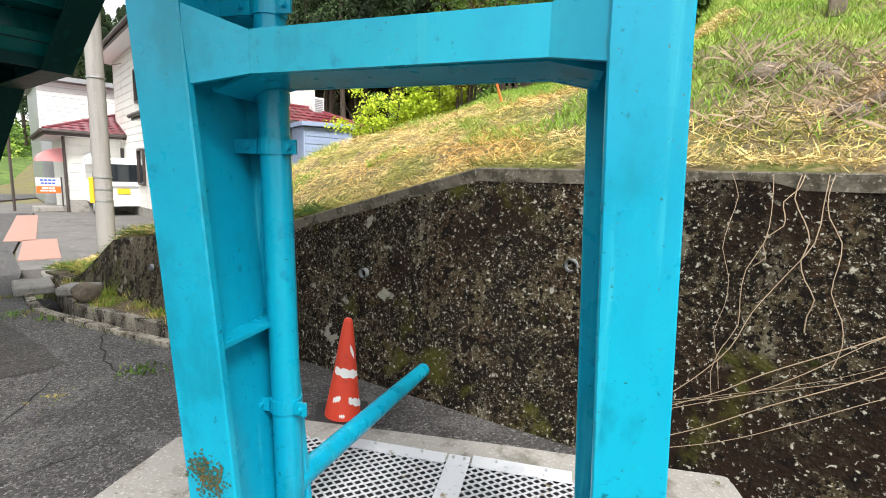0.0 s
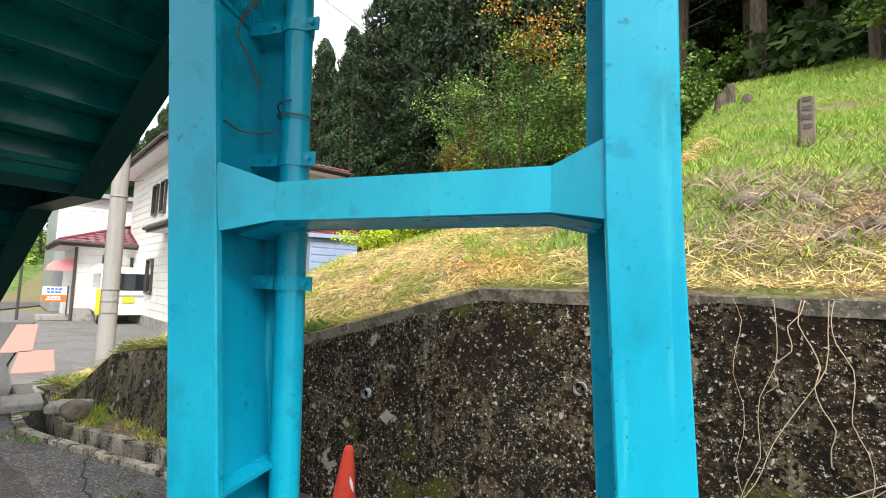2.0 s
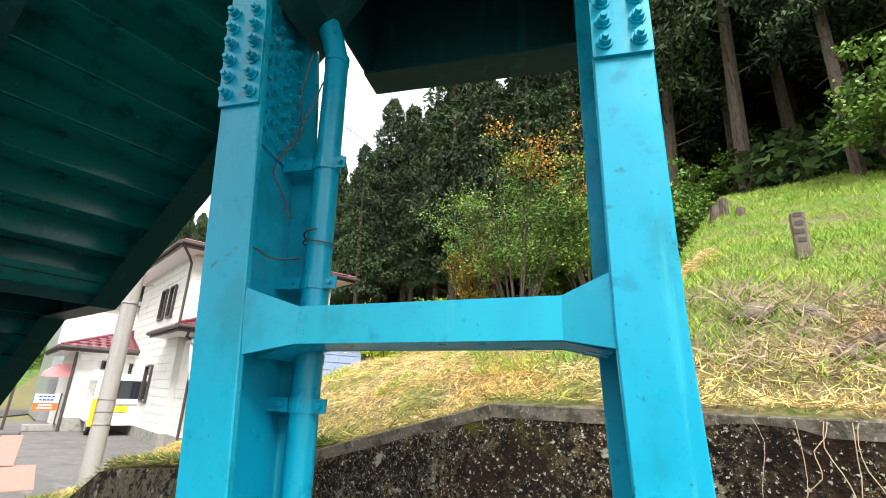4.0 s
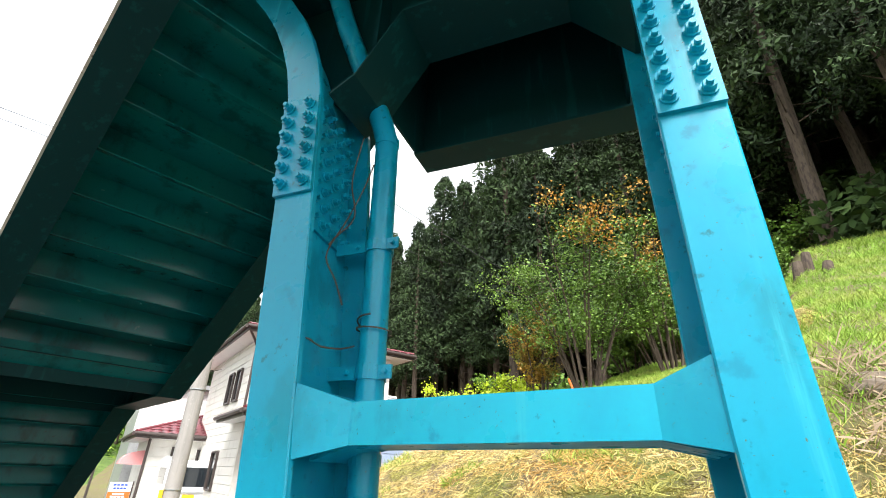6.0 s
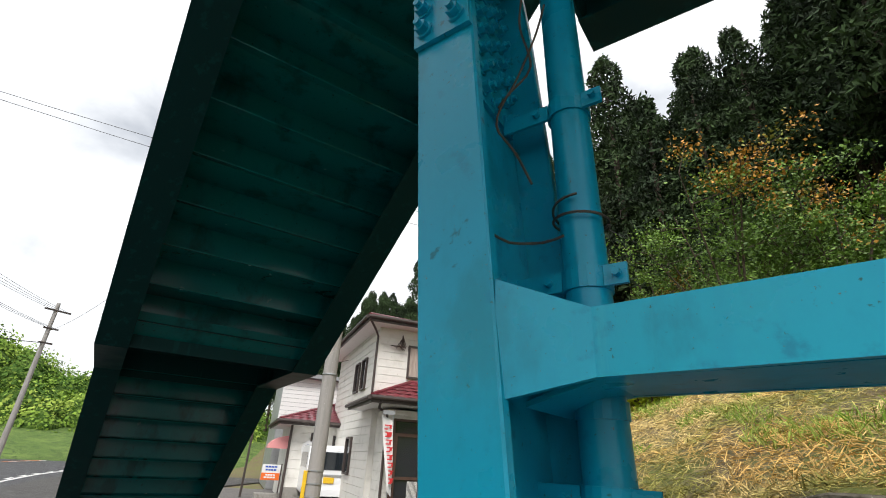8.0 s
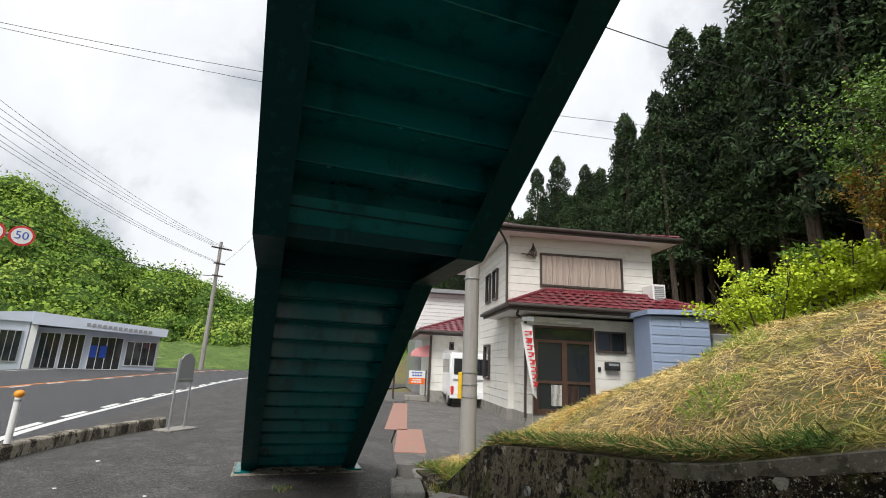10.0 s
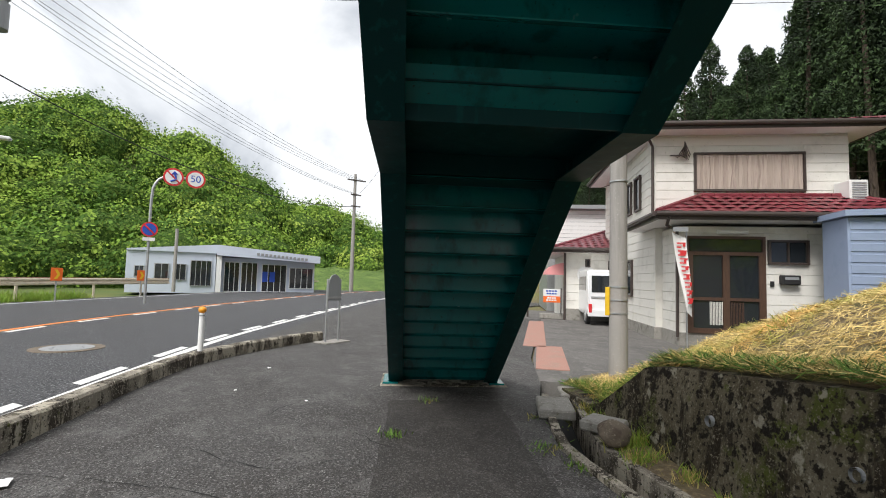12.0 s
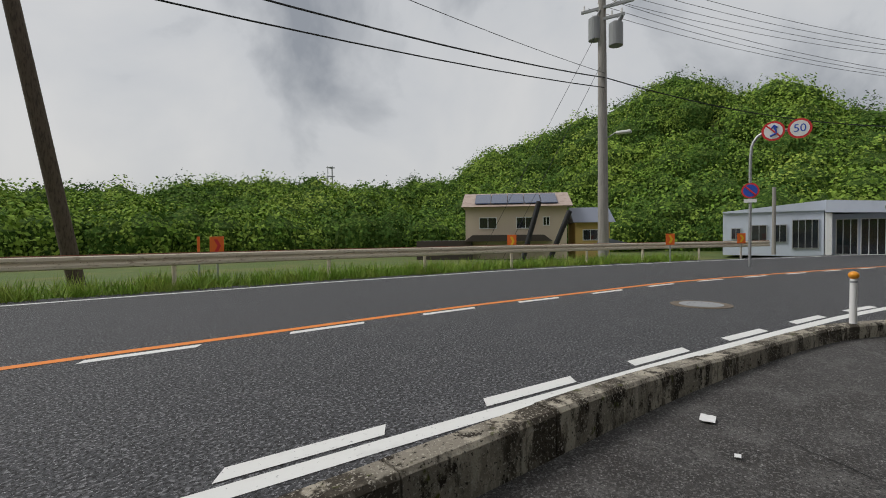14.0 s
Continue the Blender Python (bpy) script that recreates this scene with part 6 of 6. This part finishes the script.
    bmesh.ops.solidify(b, geom=b.faces[:], thickness=0.003)
    solo("paper_litter", b, M_WHITE, "crumpled white paper litter on the pavement", "litter", "litter")
# orange stake in the grass
b = B()
p = WA @ Vector((-1.75, 3.6, ridge(-1.75, 3.6) - 0.1))
tube(b, [p, p + Vector((-0.16, 0.0, 0.5))], 0.016, 8)
solo("marker_stake", b, M_ORANGESIGN, "thin orange stake leaning in the cut grass", "stake")
# marker stone on the bank
MX, MY = 1.72, 3.0
z = ridge(MX, MY)
b = B()
box(b, (MX, MY, z + 0.2), (0.13, 0.13, 0.5), WA @ pose(0, 0, 0, 0, 0, 0), 0.012)
ms = thing("boundary_stone", "weathered carved boundary stone post on the grass", "stone post")
part("post", b, M_STONE, ms)
for k in range(4):
    b = B()
    span(b, (MX - 0.035, MY - 0.071, z + 0.4 - 0.09 * k), (MX + 0.035, MY - 0.0655, z + 0.445 - 0.09 * k), WA)
    part("carved_mark", b, M_TRIM, ms)


# ---- plants ----
WEEDS = [(-2.3, 3.3, 110, 0.07, 0.045), (-2.0, 3.4, 40, 0.04, 0.04), (-2.5, 2.8, 40, 0.06, 0.03), (-5.22, 3.27, 60, 0.05, 0.07), (-6.1, 4.1, 40, 0.06, 0.06), (-4.4, 4.25, 60, 0.08, 0.06), (-4.0, 4.2, 50, 0.06, 0.05), (-5.1, 4.75, 30, 0.05, 0.05)]
def cards(rng, centres, size, aspect=1.6, droop=0.0, flat=0.0):
    """Small leaf-like quads, folded along the middle, at the centres."""
    n = len(centres)
    d = rng.normal(size=(n, 3))
    d[:, 2] = d[:, 2] * (1 - flat) - droop
    d /= np.linalg.norm(d, axis=1)[:, None]
    r = rng.normal(size=(n, 3))
    s = np.cross(d, r)
    s /= np.linalg.norm(s, axis=1)[:, None] + 1e-9
    k = (size * (0.6 + 0.8 * rng.random(n)))[:, None]
    c = np.asarray(centres)
    v = np.empty((n, 4, 3))
    v[:, 0] = c - d * k * aspect / 2
    v[:, 1] = c + s * k / 2
    v[:, 2] = c + d * k * aspect / 2
    v[:, 3] = c - s * k / 2
    return v.reshape(-1, 3)


def card_mesh(name, verts, material):
    me = bpy.data.meshes.new(name)
    n = len(verts) // 4
    me.vertices.add(len(verts))
    me.vertices.foreach_set("co", np.asarray(verts, dtype=np.float32).ravel())
    me.loops.add(n * 4)
    me.loops.foreach_set("vertex_index", np.arange(n * 4, dtype=np.int32))
    me.polygons.add(n)
    me.polygons.foreach_set("loop_start", np.arange(0, n * 4, 4, dtype=np.int32))
    me.update()
    me.validate()
    me.materials.append(material)
    return me


def stuff(name, verts, material, label):
    return tagged(new(name, card_mesh(name, verts, material)), label, kind="stuff")


def cedar(seed, h):
    rng = np.random.default_rng(seed)
    top = thing("cedar_tree", "tall dark cedar tree with bare lower trunk on the hillside", "tree", "cedar forest")
    b = B()
    tube(b, [(0, 0, -0.5), (0.03, 0, h * 0.4), (0.0, 0.04, h * 0.75), (0, 0, h * 0.98)], [0.2, 0.15, 0.09, 0.02], 8)
    for k in range(10):
        z = h * (0.2 + 0.025 * k)
        a = rng.random() * 6.28
        tube(b, [(0, 0, z), (math.cos(a) * 0.9, math.sin(a) * 0.9, z + 0.1)], [0.025, 0.008], 4)
    part("trunk", b, M_BARK, top)
    n = 10500
    f = 0.34 + 0.66 * rng.random(n) ** 1.15
    lob = 1 + 0.3 * np.sin(f * 60 + rng.random() * 6)
    R = (1.9 * (1 - f) ** 0.5 + 0.12) * lob * (0.35 + 0.65 * np.sqrt(rng.random(n)))
    a = rng.random(n) * 6.283
    c = np.stack([R * np.cos(a), R * np.sin(a), f * h - 0.22 * R + rng.normal(size=n) * 0.12], 1)
    ob = new("crown", card_mesh("crown", cards(rng, c, 0.08, 3.0, 0.6), M_CEDAR))
    ob.parent = top
    return top


r5 = random.Random(11)
proto = [cedar(k, h) for k, h in enumerate((16.0, 14.5, 17.0, 15.2, 13.8))]
spots = []
for row in range(9):
    x = -62 + r5.random() * 2
    while x < 34:
        y = 16.4 + row * 2.0 + r5.uniform(-1.1, 1.1) - (5.0 * smooth01(-4, 6, x) if row == 0 else 3.0 * smooth01(-4, 6, x))
        spots.append((x, y))
        x += r5.uniform(1.5, 2.3) if row < 4 and x > -24 else r5.uniform(2.3, 3.4)
x = -18.5
while x < -5:
    spots.append((x, r5.uniform(17.5, 20.5)))
    x += r5.uniform(0.9, 1.5)
for k, (x, y) in enumerate(spots):
    p = WA @ Vector((x, y, ridge(x, y) - 0.2))
    s = r5.uniform(0.85, 1.15) * (0.86 + 0.34 * smooth01(-22, -11, x))
    m = Matrix.LocRotScale(p, Euler((r5.uniform(-0.03, 0.03), r5.uniform(-0.03, 0.03), r5.random() * 6.28)), (s, s, s))
    if k < len(proto):
        proto[k].matrix_world = m
    else:
        copy_thing(proto[k % len(proto)], m)


def shrub(seed, name, label, h, w, mats, stems=9, leaves=5200, size=0.075, lean=(0, 0)):
    """A many-stemmed small tree: stems that fork, and leaves round the twig ends."""
    rng = np.random.default_rng(seed)
    top = thing(name, label, "shrub")
    ends = []
    for k in range(stems):
        b = B()
        a = 6.283 * k / stems + rng.random() * 0.6
        hh = h * (0.6 + 0.35 * rng.random())
        rr = w * (0.25 + 0.3 * rng.random())
        p0 = Vector((0.15 * math.cos(a), 0.15 * math.sin(a), -0.15))
        p1 = Vector((rr * 0.45 * math.cos(a), rr * 0.45 * math.sin(a), hh * 0.5))
        p2 = Vector((rr * math.cos(a) + lean[0], rr * math.sin(a) + lean[1], hh))
        tube(b, [p0, p1, p2], [0.03, 0.02, 0.006], 5)
        for q in range(7):
            t = 0.35 + 0.65 * rng.random()
            base = p0.lerp(p1, t * 2) if t < 0.5 else p1.lerp(p2, t * 2 - 1)
            tip = base + Vector((rng.normal() * 0.3 * w / 2, rng.normal() * 0.3 * w / 2, abs(rng.normal()) * 0.2 * h / 2 + 0.05))
            tube(b, [base, tip], [0.01, 0.003], 4)
            for s in range(6):
                ends.append(base.lerp(tip, 0.4 + 0.6 * s / 5))
        part("stem", b, M_BARK, top)
    ends = np.array([tuple(e) for e in ends])
    per = leaves // len(mats)
    for k, mt in enumerate(mats):
        pick = ends[rng.integers(0, len(ends), per)]
        if len(mats) > 1:
            order = ends[np.argsort(ends[:, 0] * 0.7 - ends[:, 2] * 0.6)]
            cut = int(len(order) * 0.12)
            src = order[:cut] if k == 1 else order[cut // 2:]
            pick = src[rng.integers(0, len(src), int(per * 1.7) if k == 0 else per // 5)]
        c = pick + rng.normal(size=pick.shape) * np.array([0.12, 0.12, 0.07]) * w / 2.4
        ob = new("foliage", card_mesh("foliage", cards(rng, c, size, 1.5, 0.1, 0.4), mt))
        ob.parent = top
    return top


def plant(ob, x, y, turn=0.0, s=1.0):
    p = WA @ Vector((x, y, ridge(x, y)))
    ob.matrix_world = Matrix.LocRotScale(p, Euler((0, 0, turn)), (s, s, s))
    return ob


plant(shrub(21, "maple_shrub", "young maple shrub with green and orange leaves", 3.3, 3.2, (M_LEAF, M_LEAF_ORANGE), 13, 17000, 0.036), -2.7, 6.0, 2.4)
plant(shrub(22, "maple_shrub", "slim maple shrub with orange and green leaves", 2.9, 1.6, (M_LEAF_AMBER, M_LEAF), 9, 9000, 0.036), -4.1, 6.6, 0.5)
plant(shrub(23, "green_shrub", "spreading bright green shrub on the bank", 3.0, 2.6, (M_LEAF,), 11, 12000, 0.038), -1.3, 6.6, 1.0)
plant(shrub(24, "maple_shrub", "orange maple shrub by the forest edge", 2.6, 1.8, (M_LEAF, M_LEAF_ORANGE), 8, 11000, 0.05), -0.2, 9.3, 0.2)
plant(shrub(25, "lime_shrub", "lime green shrub on the bank above the shed", 2.2, 1.9, (M_LEAF_LIME,), 9, 9000, 0.04), -6.2, 6.5)
plant(shrub(26, "lime_shrub", "lime green shrub beside the forest", 1.9, 2.0, (M_LEAF_LIME, M_LEAF), 9, 9000, 0.05), -5.2, 7.2)
r6 = random.Random(3)
for k in range(26):
    x, y = r6.uniform(-9, 1), r6.uniform(8.2, 15)
    if x < -6.5 and y < 12.5:
        y += 5
    plant(shrub(40 + k % 6 if k < 6 else 40 + k, "undergrowth_bush", "leafy green undergrowth bush at the forest edge", 1.5, 2.2, (M_LEAF,), 7, 4200, 0.075), x, y, r6.random() * 6)
plant(shrub(90, "broadleaf_bush", "glossy dark green broadleaf bush at the forest edge", 3.6, 3.0, (M_LEAF,), 9, 9000, 0.085), 6.2, 9.0)
plant(shrub(91, "broadleaf_bush", "green broadleaf bush above the grass slope", 3.0, 2.6, (M_LEAF,), 9, 8000, 0.08), 4.6, 10.2)
for k, (x, y, h) in enumerate(((0.9, 6.8, 0.4), (1.05, 7.0, 0.5), (1.3, 6.9, 0.3))):
    b = B()
    p = WA @ Vector((x, y, ridge(x, y) - 0.1))
    tube(b, [p, p + Vector((0.02, 0.0, h * 0.6)), p + Vector((0.05, 0.02, h))], [0.1, 0.085, 0.07], 9)
    solo("tree_stump", b, M_BARK, "grey weathered tree stump on the slope", "stump", "stumps")


def blades(rng, n, x0, x1, y0, y1, length, width, up, lift=0.01, keep=None):
    """Thin blades on the bank: up is 1 for upright blades, 0 for cut grass lying flat."""
    x = rng.uniform(x0, x1, n)
    y = rng.uniform(y0, y1, n)
    if keep is not None:
        ok = np.array([keep(a, c) for a, c in zip(x, y)])
        x, y = x[ok], y[ok]
    n = len(x)
    z = np.array([ridge(a, max(0.25, c)) for a, c in zip(x, y)])
    z2 = np.array([ridge(a, max(0.25, c + 0.1)) for a, c in zip(x, y)])
    slope = (z2 - z) / 0.1
    a = rng.random(n) * 6.283
    L = length * (0.5 + rng.random(n))
    flat = np.stack([np.cos(a), np.sin(a), slope * np.sin(a)], 1)
    d = flat * (1 - up) + np.array([0, 0, 1.0]) * up + rng.normal(size=(n, 3)) * 0.22
    d /= np.linalg.norm(d, axis=1)[:, None]
    c = np.stack([x, y, z + lift + rng.random(n) * 0.05 * (1 - up)], 1)
    s = np.cross(d, rng.normal(size=(n, 3)))
    s /= np.linalg.norm(s, axis=1)[:, None]
    w = (width * (0.6 + 0.8 * rng.random(n)))[:, None]
    L = L[:, None]
    v = np.empty((n, 4, 3))
    v[:, 0] = c - s * w / 2
    v[:, 1] = c + s * w / 2
    v[:, 2] = c + d * L + s * w / 8 - np.array([0, 0, 0.15]) * L * up
    v[:, 3] = c + d * L * 0.6 - s * w / 2
    v = v.reshape(-1, 3)
    m = np.array(WA)
    return v @ m[:3, :3].T + m[:3, 3]


rng = np.random.default_rng(8)


def dry_zone(x, y):
    k = noise.noise(Vector((x * 0.8, y * 0.8, 9)))
    return (y < 2.9 + 0.6 * k if x < -0.2 else y < 0.75 + 0.3 * k) or k > 0.42


def green_zone(x, y):
    return not dry_zone(x, y) or noise.noise(Vector((x * 1.6, y * 1.6, 2))) > 0.22


stuff("cut_grass", blades(rng, 150000, -7.0, 5.0, 0.1, 5.0, 0.085, 0.0045, 0.14, keep=dry_zone), M_DRY, "dry yellow cut grass lying on the bank")
stuff("slope_grass", np.concatenate([blades(rng, 24000, 1.0, 13, 8, 12.8, 0.15, 0.012, 0.62), blades(rng, 130000, -3.5, 6, 0.5, 8.5, 0.085, 0.0055, 0.66, keep=green_zone), blades(rng, 9000, -6.8, 6, 0.2, 5, 0.08, 0.007, 0.6, keep=green_zone), blades(rng, 14000, 5, 24, 0.5, 14, 0.3, 0.03, 0.7)]), M_GRASS, "green grass on the slope")
tuft = np.concatenate([blades(rng, 6500, -6.9, -1.7, -0.03, 0.3, 0.095, 0.005, 0.4), blades(rng, 2600, -6.9, -2.0, -0.08, 0.12, 0.1, 0.005, 0.12)])
stuff("overhanging_grass", tuft, M_GRASS_DARK, "green grass hanging over the wall top")
stuff("wall_edge_grass", np.concatenate([blades(rng, 1800, -1.7, 6, 0.12, 0.5, 0.09, 0.006, 0.5), blades(rng, 6000, -6.6, -1.9, -0.05, 0.35, 0.1, 0.005, 0.2)]), M_DRY, "dry grass along the wall top")

stuff("dead_stems", blades(rng, 2600, 1.0, 4.5, 0.45, 1.35, 0.2, 0.004, 0.45), M_TWIG, "dead brown stems on the eroded bank")
n = 110000
fx, fy = rng.uniform(-22, 32, n), rng.uniform(21, 38, n)
fz = np.array([ridge(a, c) for a, c in zip(fx, fy)]) + rng.random(n) * np.where(fx > -10, 12.5, np.where(fx > -17, 10.5, 7.0))
m = np.array(WA)
stuff("forest_interior", cards(rng, np.stack([fx, fy, fz], 1) @ m[:3, :3].T + m[:3, 3], 0.33, 1.6, 0.2), M_CEDAR, "dense dark undergrowth between the cedar trunks")

n = 16000
fx, fy = rng.uniform(1.5, 26, n), 12.4 + 10 * rng.random(n) ** 1.4
fz = np.array([ridge(a, c) for a, c in zip(fx, fy)]) + rng.random(n) ** 1.5 * (1.2 + 0.25 * (fy - 12))
stuff("forest_floor_ferns", cards(rng, np.stack([fx, fy, fz], 1) @ m[:3, :3].T + m[:3, 3], 0.2, 2.0, 0.0, 0.3), M_UNDER, "dark leafy undergrowth under the cedars")

# roots and stones in the eroded strip above the wall
r7 = random.Random(14)
for k in range(14):
    x, y = r7.uniform(0.9, 3.4), r7.uniform(0.7, 1.25)
    b = B()
    bmesh.ops.create_icosphere(b, subdivisions=2, radius=r7.uniform(0.04, 0.11))
    p = Vector((x, y, ridge(x, y)))
    sx, sz = r7.uniform(1.0, 1.7), r7.uniform(0.6, 1.0)
    for v in b.verts:
        v.co *= 1 + 0.35 * noise.noise(v.co * 7 + Vector((k, 0, 0)))
        v.co = WA @ (Vector((v.co.x * sx, v.co.y, v.co.z * sz)) + p)
    solo("bank_stone", b, M_STONE, "brown stone half buried in the bank", "stone", "bank stones", smooth=False)


def tufts(rng, x, y, z, n, r, h, w=0.012):
    c = np.stack([x + rng.normal(size=n) * r, y + rng.normal(size=n) * r, np.full(n, z)], 1)
    d = np.stack([rng.normal(size=n) * 0.5, rng.normal(size=n) * 0.5, np.ones(n)], 1)
    d /= np.linalg.norm(d, axis=1)[:, None]
    s = np.cross(d, rng.normal(size=(n, 3)))
    s /= np.linalg.norm(s, axis=1)[:, None]
    L = h * (0.4 + 0.8 * rng.random(n))[:, None]
    v = np.empty((n, 4, 3))
    v[:, 0], v[:, 1], v[:, 2], v[:, 3] = c - s * w / 2, c + s * w / 2, c + d * L + s * w / 6, c + d * L * 0.6 - s * w / 2
    return v.reshape(-1, 3)


low = [tufts(rng, x, y, 0.0, n, r, h) for x, y, n, r, h in WEEDS]
verge_grass, verge_dry = [], []
for p, q in zip(offset_line(g, -0.42), offset_line(g, -1.2)):
    for _ in range(26):
        t = rng.random()
        c = p.lerp(q, t)
        (verge_grass if rng.random() < 0.6 else verge_dry).append(tufts(rng, c.x, c.y, verge_z(t) - 0.01, 34, 0.05, 0.07 + 0.07 * rng.random(), 0.007))
    low.append(tufts(rng, p.x, p.y - 0.45, 0.0, 9, 0.05, 0.05, 0.008))
stuff("verge_grass", np.concatenate(verge_grass), M_GRASS, "fresh green grass on the strip between gutter and wall")
stuff("verge_straw", np.concatenate(verge_dry), M_DRY, "dry cut straw on the strip beside the gutter")
stuff("pavement_weeds", np.concatenate(low), M_GRASS_DARK, "small green weeds in cracks and along the gutter")
shoulder = []
for p in offset_line(ORANGE, FAR_EDGE - 1.0):
    if -30 < p.x < 25:
        for _ in range(16):
            shoulder.append(tufts(rng, p.x + rng.normal() * 0.25, p.y + 0.35 - 0.9 * abs(rng.normal()), -0.1, 24, 0.16, 0.36 + 0.3 * rng.random(), 0.022))
stuff("shoulder_grass", np.concatenate(shoulder), M_GRASS, "tall weeds along the guardrail")

# ---- the wooded hill across the road ----
EYE0 = Vector((-2.0, 1.3, 0))


def crest_el(az):
    """Elevation in degrees of the hill's skyline over the plan direction az, measured from +x through -y."""
    return table(az, [(60, 4.0), (78, 4.2), (102, 4.3), (111, 4.5), (121, 6.0), (130, 6.3), (140, 6.1), (147, 7.0), (153.5, 9.4), (160, 11.7), (165, 13.7), (172, 16.0), (174, 15.9), (181, 14.3), (188, 11.2), (195, 8.4), (205, 5.8), (225, 4.0)])


def hill_z(az, r):
    far = 92 - 22 * (1 - smooth01(128, 158, az))
    near = 50 - 3 * (1 - smooth01(128, 158, az))
    h = math.tan(radians(max(0.5, crest_el(az) - 2.4))) * far + 1.2
    return h * smooth01(near, far, r) - 0.3 + 0.0, near, far


bm = B()
prev = None
for k in range(84):
    az = 60 + 2 * k
    ring = []
    for q in range(22):
        r = 40 + 4.2 * q
        z, _, _ = hill_z(az, r)
        ring.append(bm.verts.new(EYE0 + Vector((math.cos(radians(az)) * r, -math.sin(radians(az)) * r, z))))
    if prev:
        for q in range(21):
            bm.faces.new((prev[q], prev[q + 1], ring[q + 1], ring[q]))
    prev = ring
solo("wooded_hill", bm, M_GROUND, "green hill across the valley", kind="structure", smooth=True)

rng = np.random.default_rng(4)


def crown_cards(rng, c, out, size):
    """Leaf clumps lying roughly along the surface of a crown, whose outward directions are given."""
    n = len(c)
    nrm = out + rng.normal(size=(n, 3)) * 0.45
    u = np.cross(nrm, rng.normal(size=(n, 3)))
    u /= np.linalg.norm(u, axis=1)[:, None] + 1e-9
    w = np.cross(nrm, u)
    w /= np.linalg.norm(w, axis=1)[:, None] + 1e-9
    k = (size * (0.6 + 0.8 * rng.random(n)))[:, None]
    v = np.empty((n, 4, 3))
    v[:, 0], v[:, 1], v[:, 2], v[:, 3] = c - u * k * 0.7, c + w * k * 0.5, c + u * k * 0.7, c - w * k * 0.5
    return v.reshape(-1, 3)


leaves, darks = [[], [], []], []
for k in range(1500):
    az = rng.uniform(62, 222)
    z, near, far = hill_z(az, 60)
    r = math.sqrt(rng.uniform((near + (0 if az > 150 else -4)) ** 2, (far + 3) ** 2))
    z, near, far = hill_z(az, r)
    if az > 186 and r < 60:
        continue
    R = (1.8 + 2.6 * rng.random() ** 1.4) * (0.75 if az < 150 else 1)
    c0 = np.array(EYE0) + np.array([math.cos(radians(az)) * r, -math.sin(radians(az)) * r, z + R * rng.uniform(0.1, 0.6) * (1 - 0.5 * smooth01(181, 190, az))])
    n = int(560 * (0.5 + 0.25 * R))
    d = rng.normal(size=(n, 3))
    d[:, 2] = np.abs(d[:, 2]) * 1.1 - 0.35
    d /= np.linalg.norm(d, axis=1)[:, None]
    lump = 1.0 + 0.26 * np.sin(d[:, 0] * 6 + k) * np.sin(d[:, 1] * 6 + 2 * k) + 0.14 * np.sin(d[:, 2] * 9 + k) + 0.08 * rng.normal(size=n)
    c = c0 + d * (R * lump)[:, None] * np.array([1, 1, 0.95])
    # Added dark shell fills the crown with shade between its leaves.
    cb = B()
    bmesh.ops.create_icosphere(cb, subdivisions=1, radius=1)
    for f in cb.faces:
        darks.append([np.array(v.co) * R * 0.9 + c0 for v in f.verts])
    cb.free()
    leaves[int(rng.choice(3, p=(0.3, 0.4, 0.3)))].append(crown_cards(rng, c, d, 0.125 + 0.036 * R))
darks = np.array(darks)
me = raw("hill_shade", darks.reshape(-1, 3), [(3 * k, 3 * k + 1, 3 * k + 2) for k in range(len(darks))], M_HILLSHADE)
tagged(new("hill_crown_shade", me), "dark filler shells in the hill crowns, shade between leaves", kind="stuff")
stuff("hill_woods", np.concatenate(leaves[0]), M_WOOD_FAR, "fresh yellow-green broadleaf crowns on the hill")
stuff("hill_woods", np.concatenate(leaves[1]), M_WOOD_MID, "mid green broadleaf crowns on the hill")
stuff("hill_woods", np.concatenate(leaves[2]), M_WOOD_DEEP, "deep green broadleaf crowns on the hill")
cut = B()
prev = None
for k in range(30):
    az = 182 + 1.6 * k
    ring = []
    for q in range(5):
        r = 47 + 4 * q
        ring.append(cut.verts.new(EYE0 + Vector((math.cos(radians(az)) * r, -math.sin(radians(az)) * r, -0.2 + 0.85 * q))))
    if prev:
        for q in range(4):
            cut.faces.new((prev[q], prev[q + 1], ring[q + 1], ring[q]))
    prev = ring
solo("grass_embankment", cut, M_MEADOW, "bright green grass embankment beyond the road bend", kind="structure")
# mast on the skyline
mast = thing("radio_mast", "slender lattice radio mast on the skyline", "mast")
MP = EYE0 + Vector((math.cos(radians(133)) * 72, -math.sin(radians(133)) * 72, 0))
for dx, dy in ((-0.4, 0), (0.4, 0), (0, 0.5)):
    b = B()
    tube(b, [MP + Vector((dx * 1.4, dy * 1.4, 2)), MP + Vector((dx, dy, 12.0))], 0.06, 5)
    part("leg", b, M_GREYPAINT, mast)
for z in (7.5, 9, 10.5, 11.8):
    b = B()
    box(b, MP + Vector((0, 0.15, z)), (1.0, 0.7, 0.12))
    part("platform", b, M_GREYPAINT, mast)
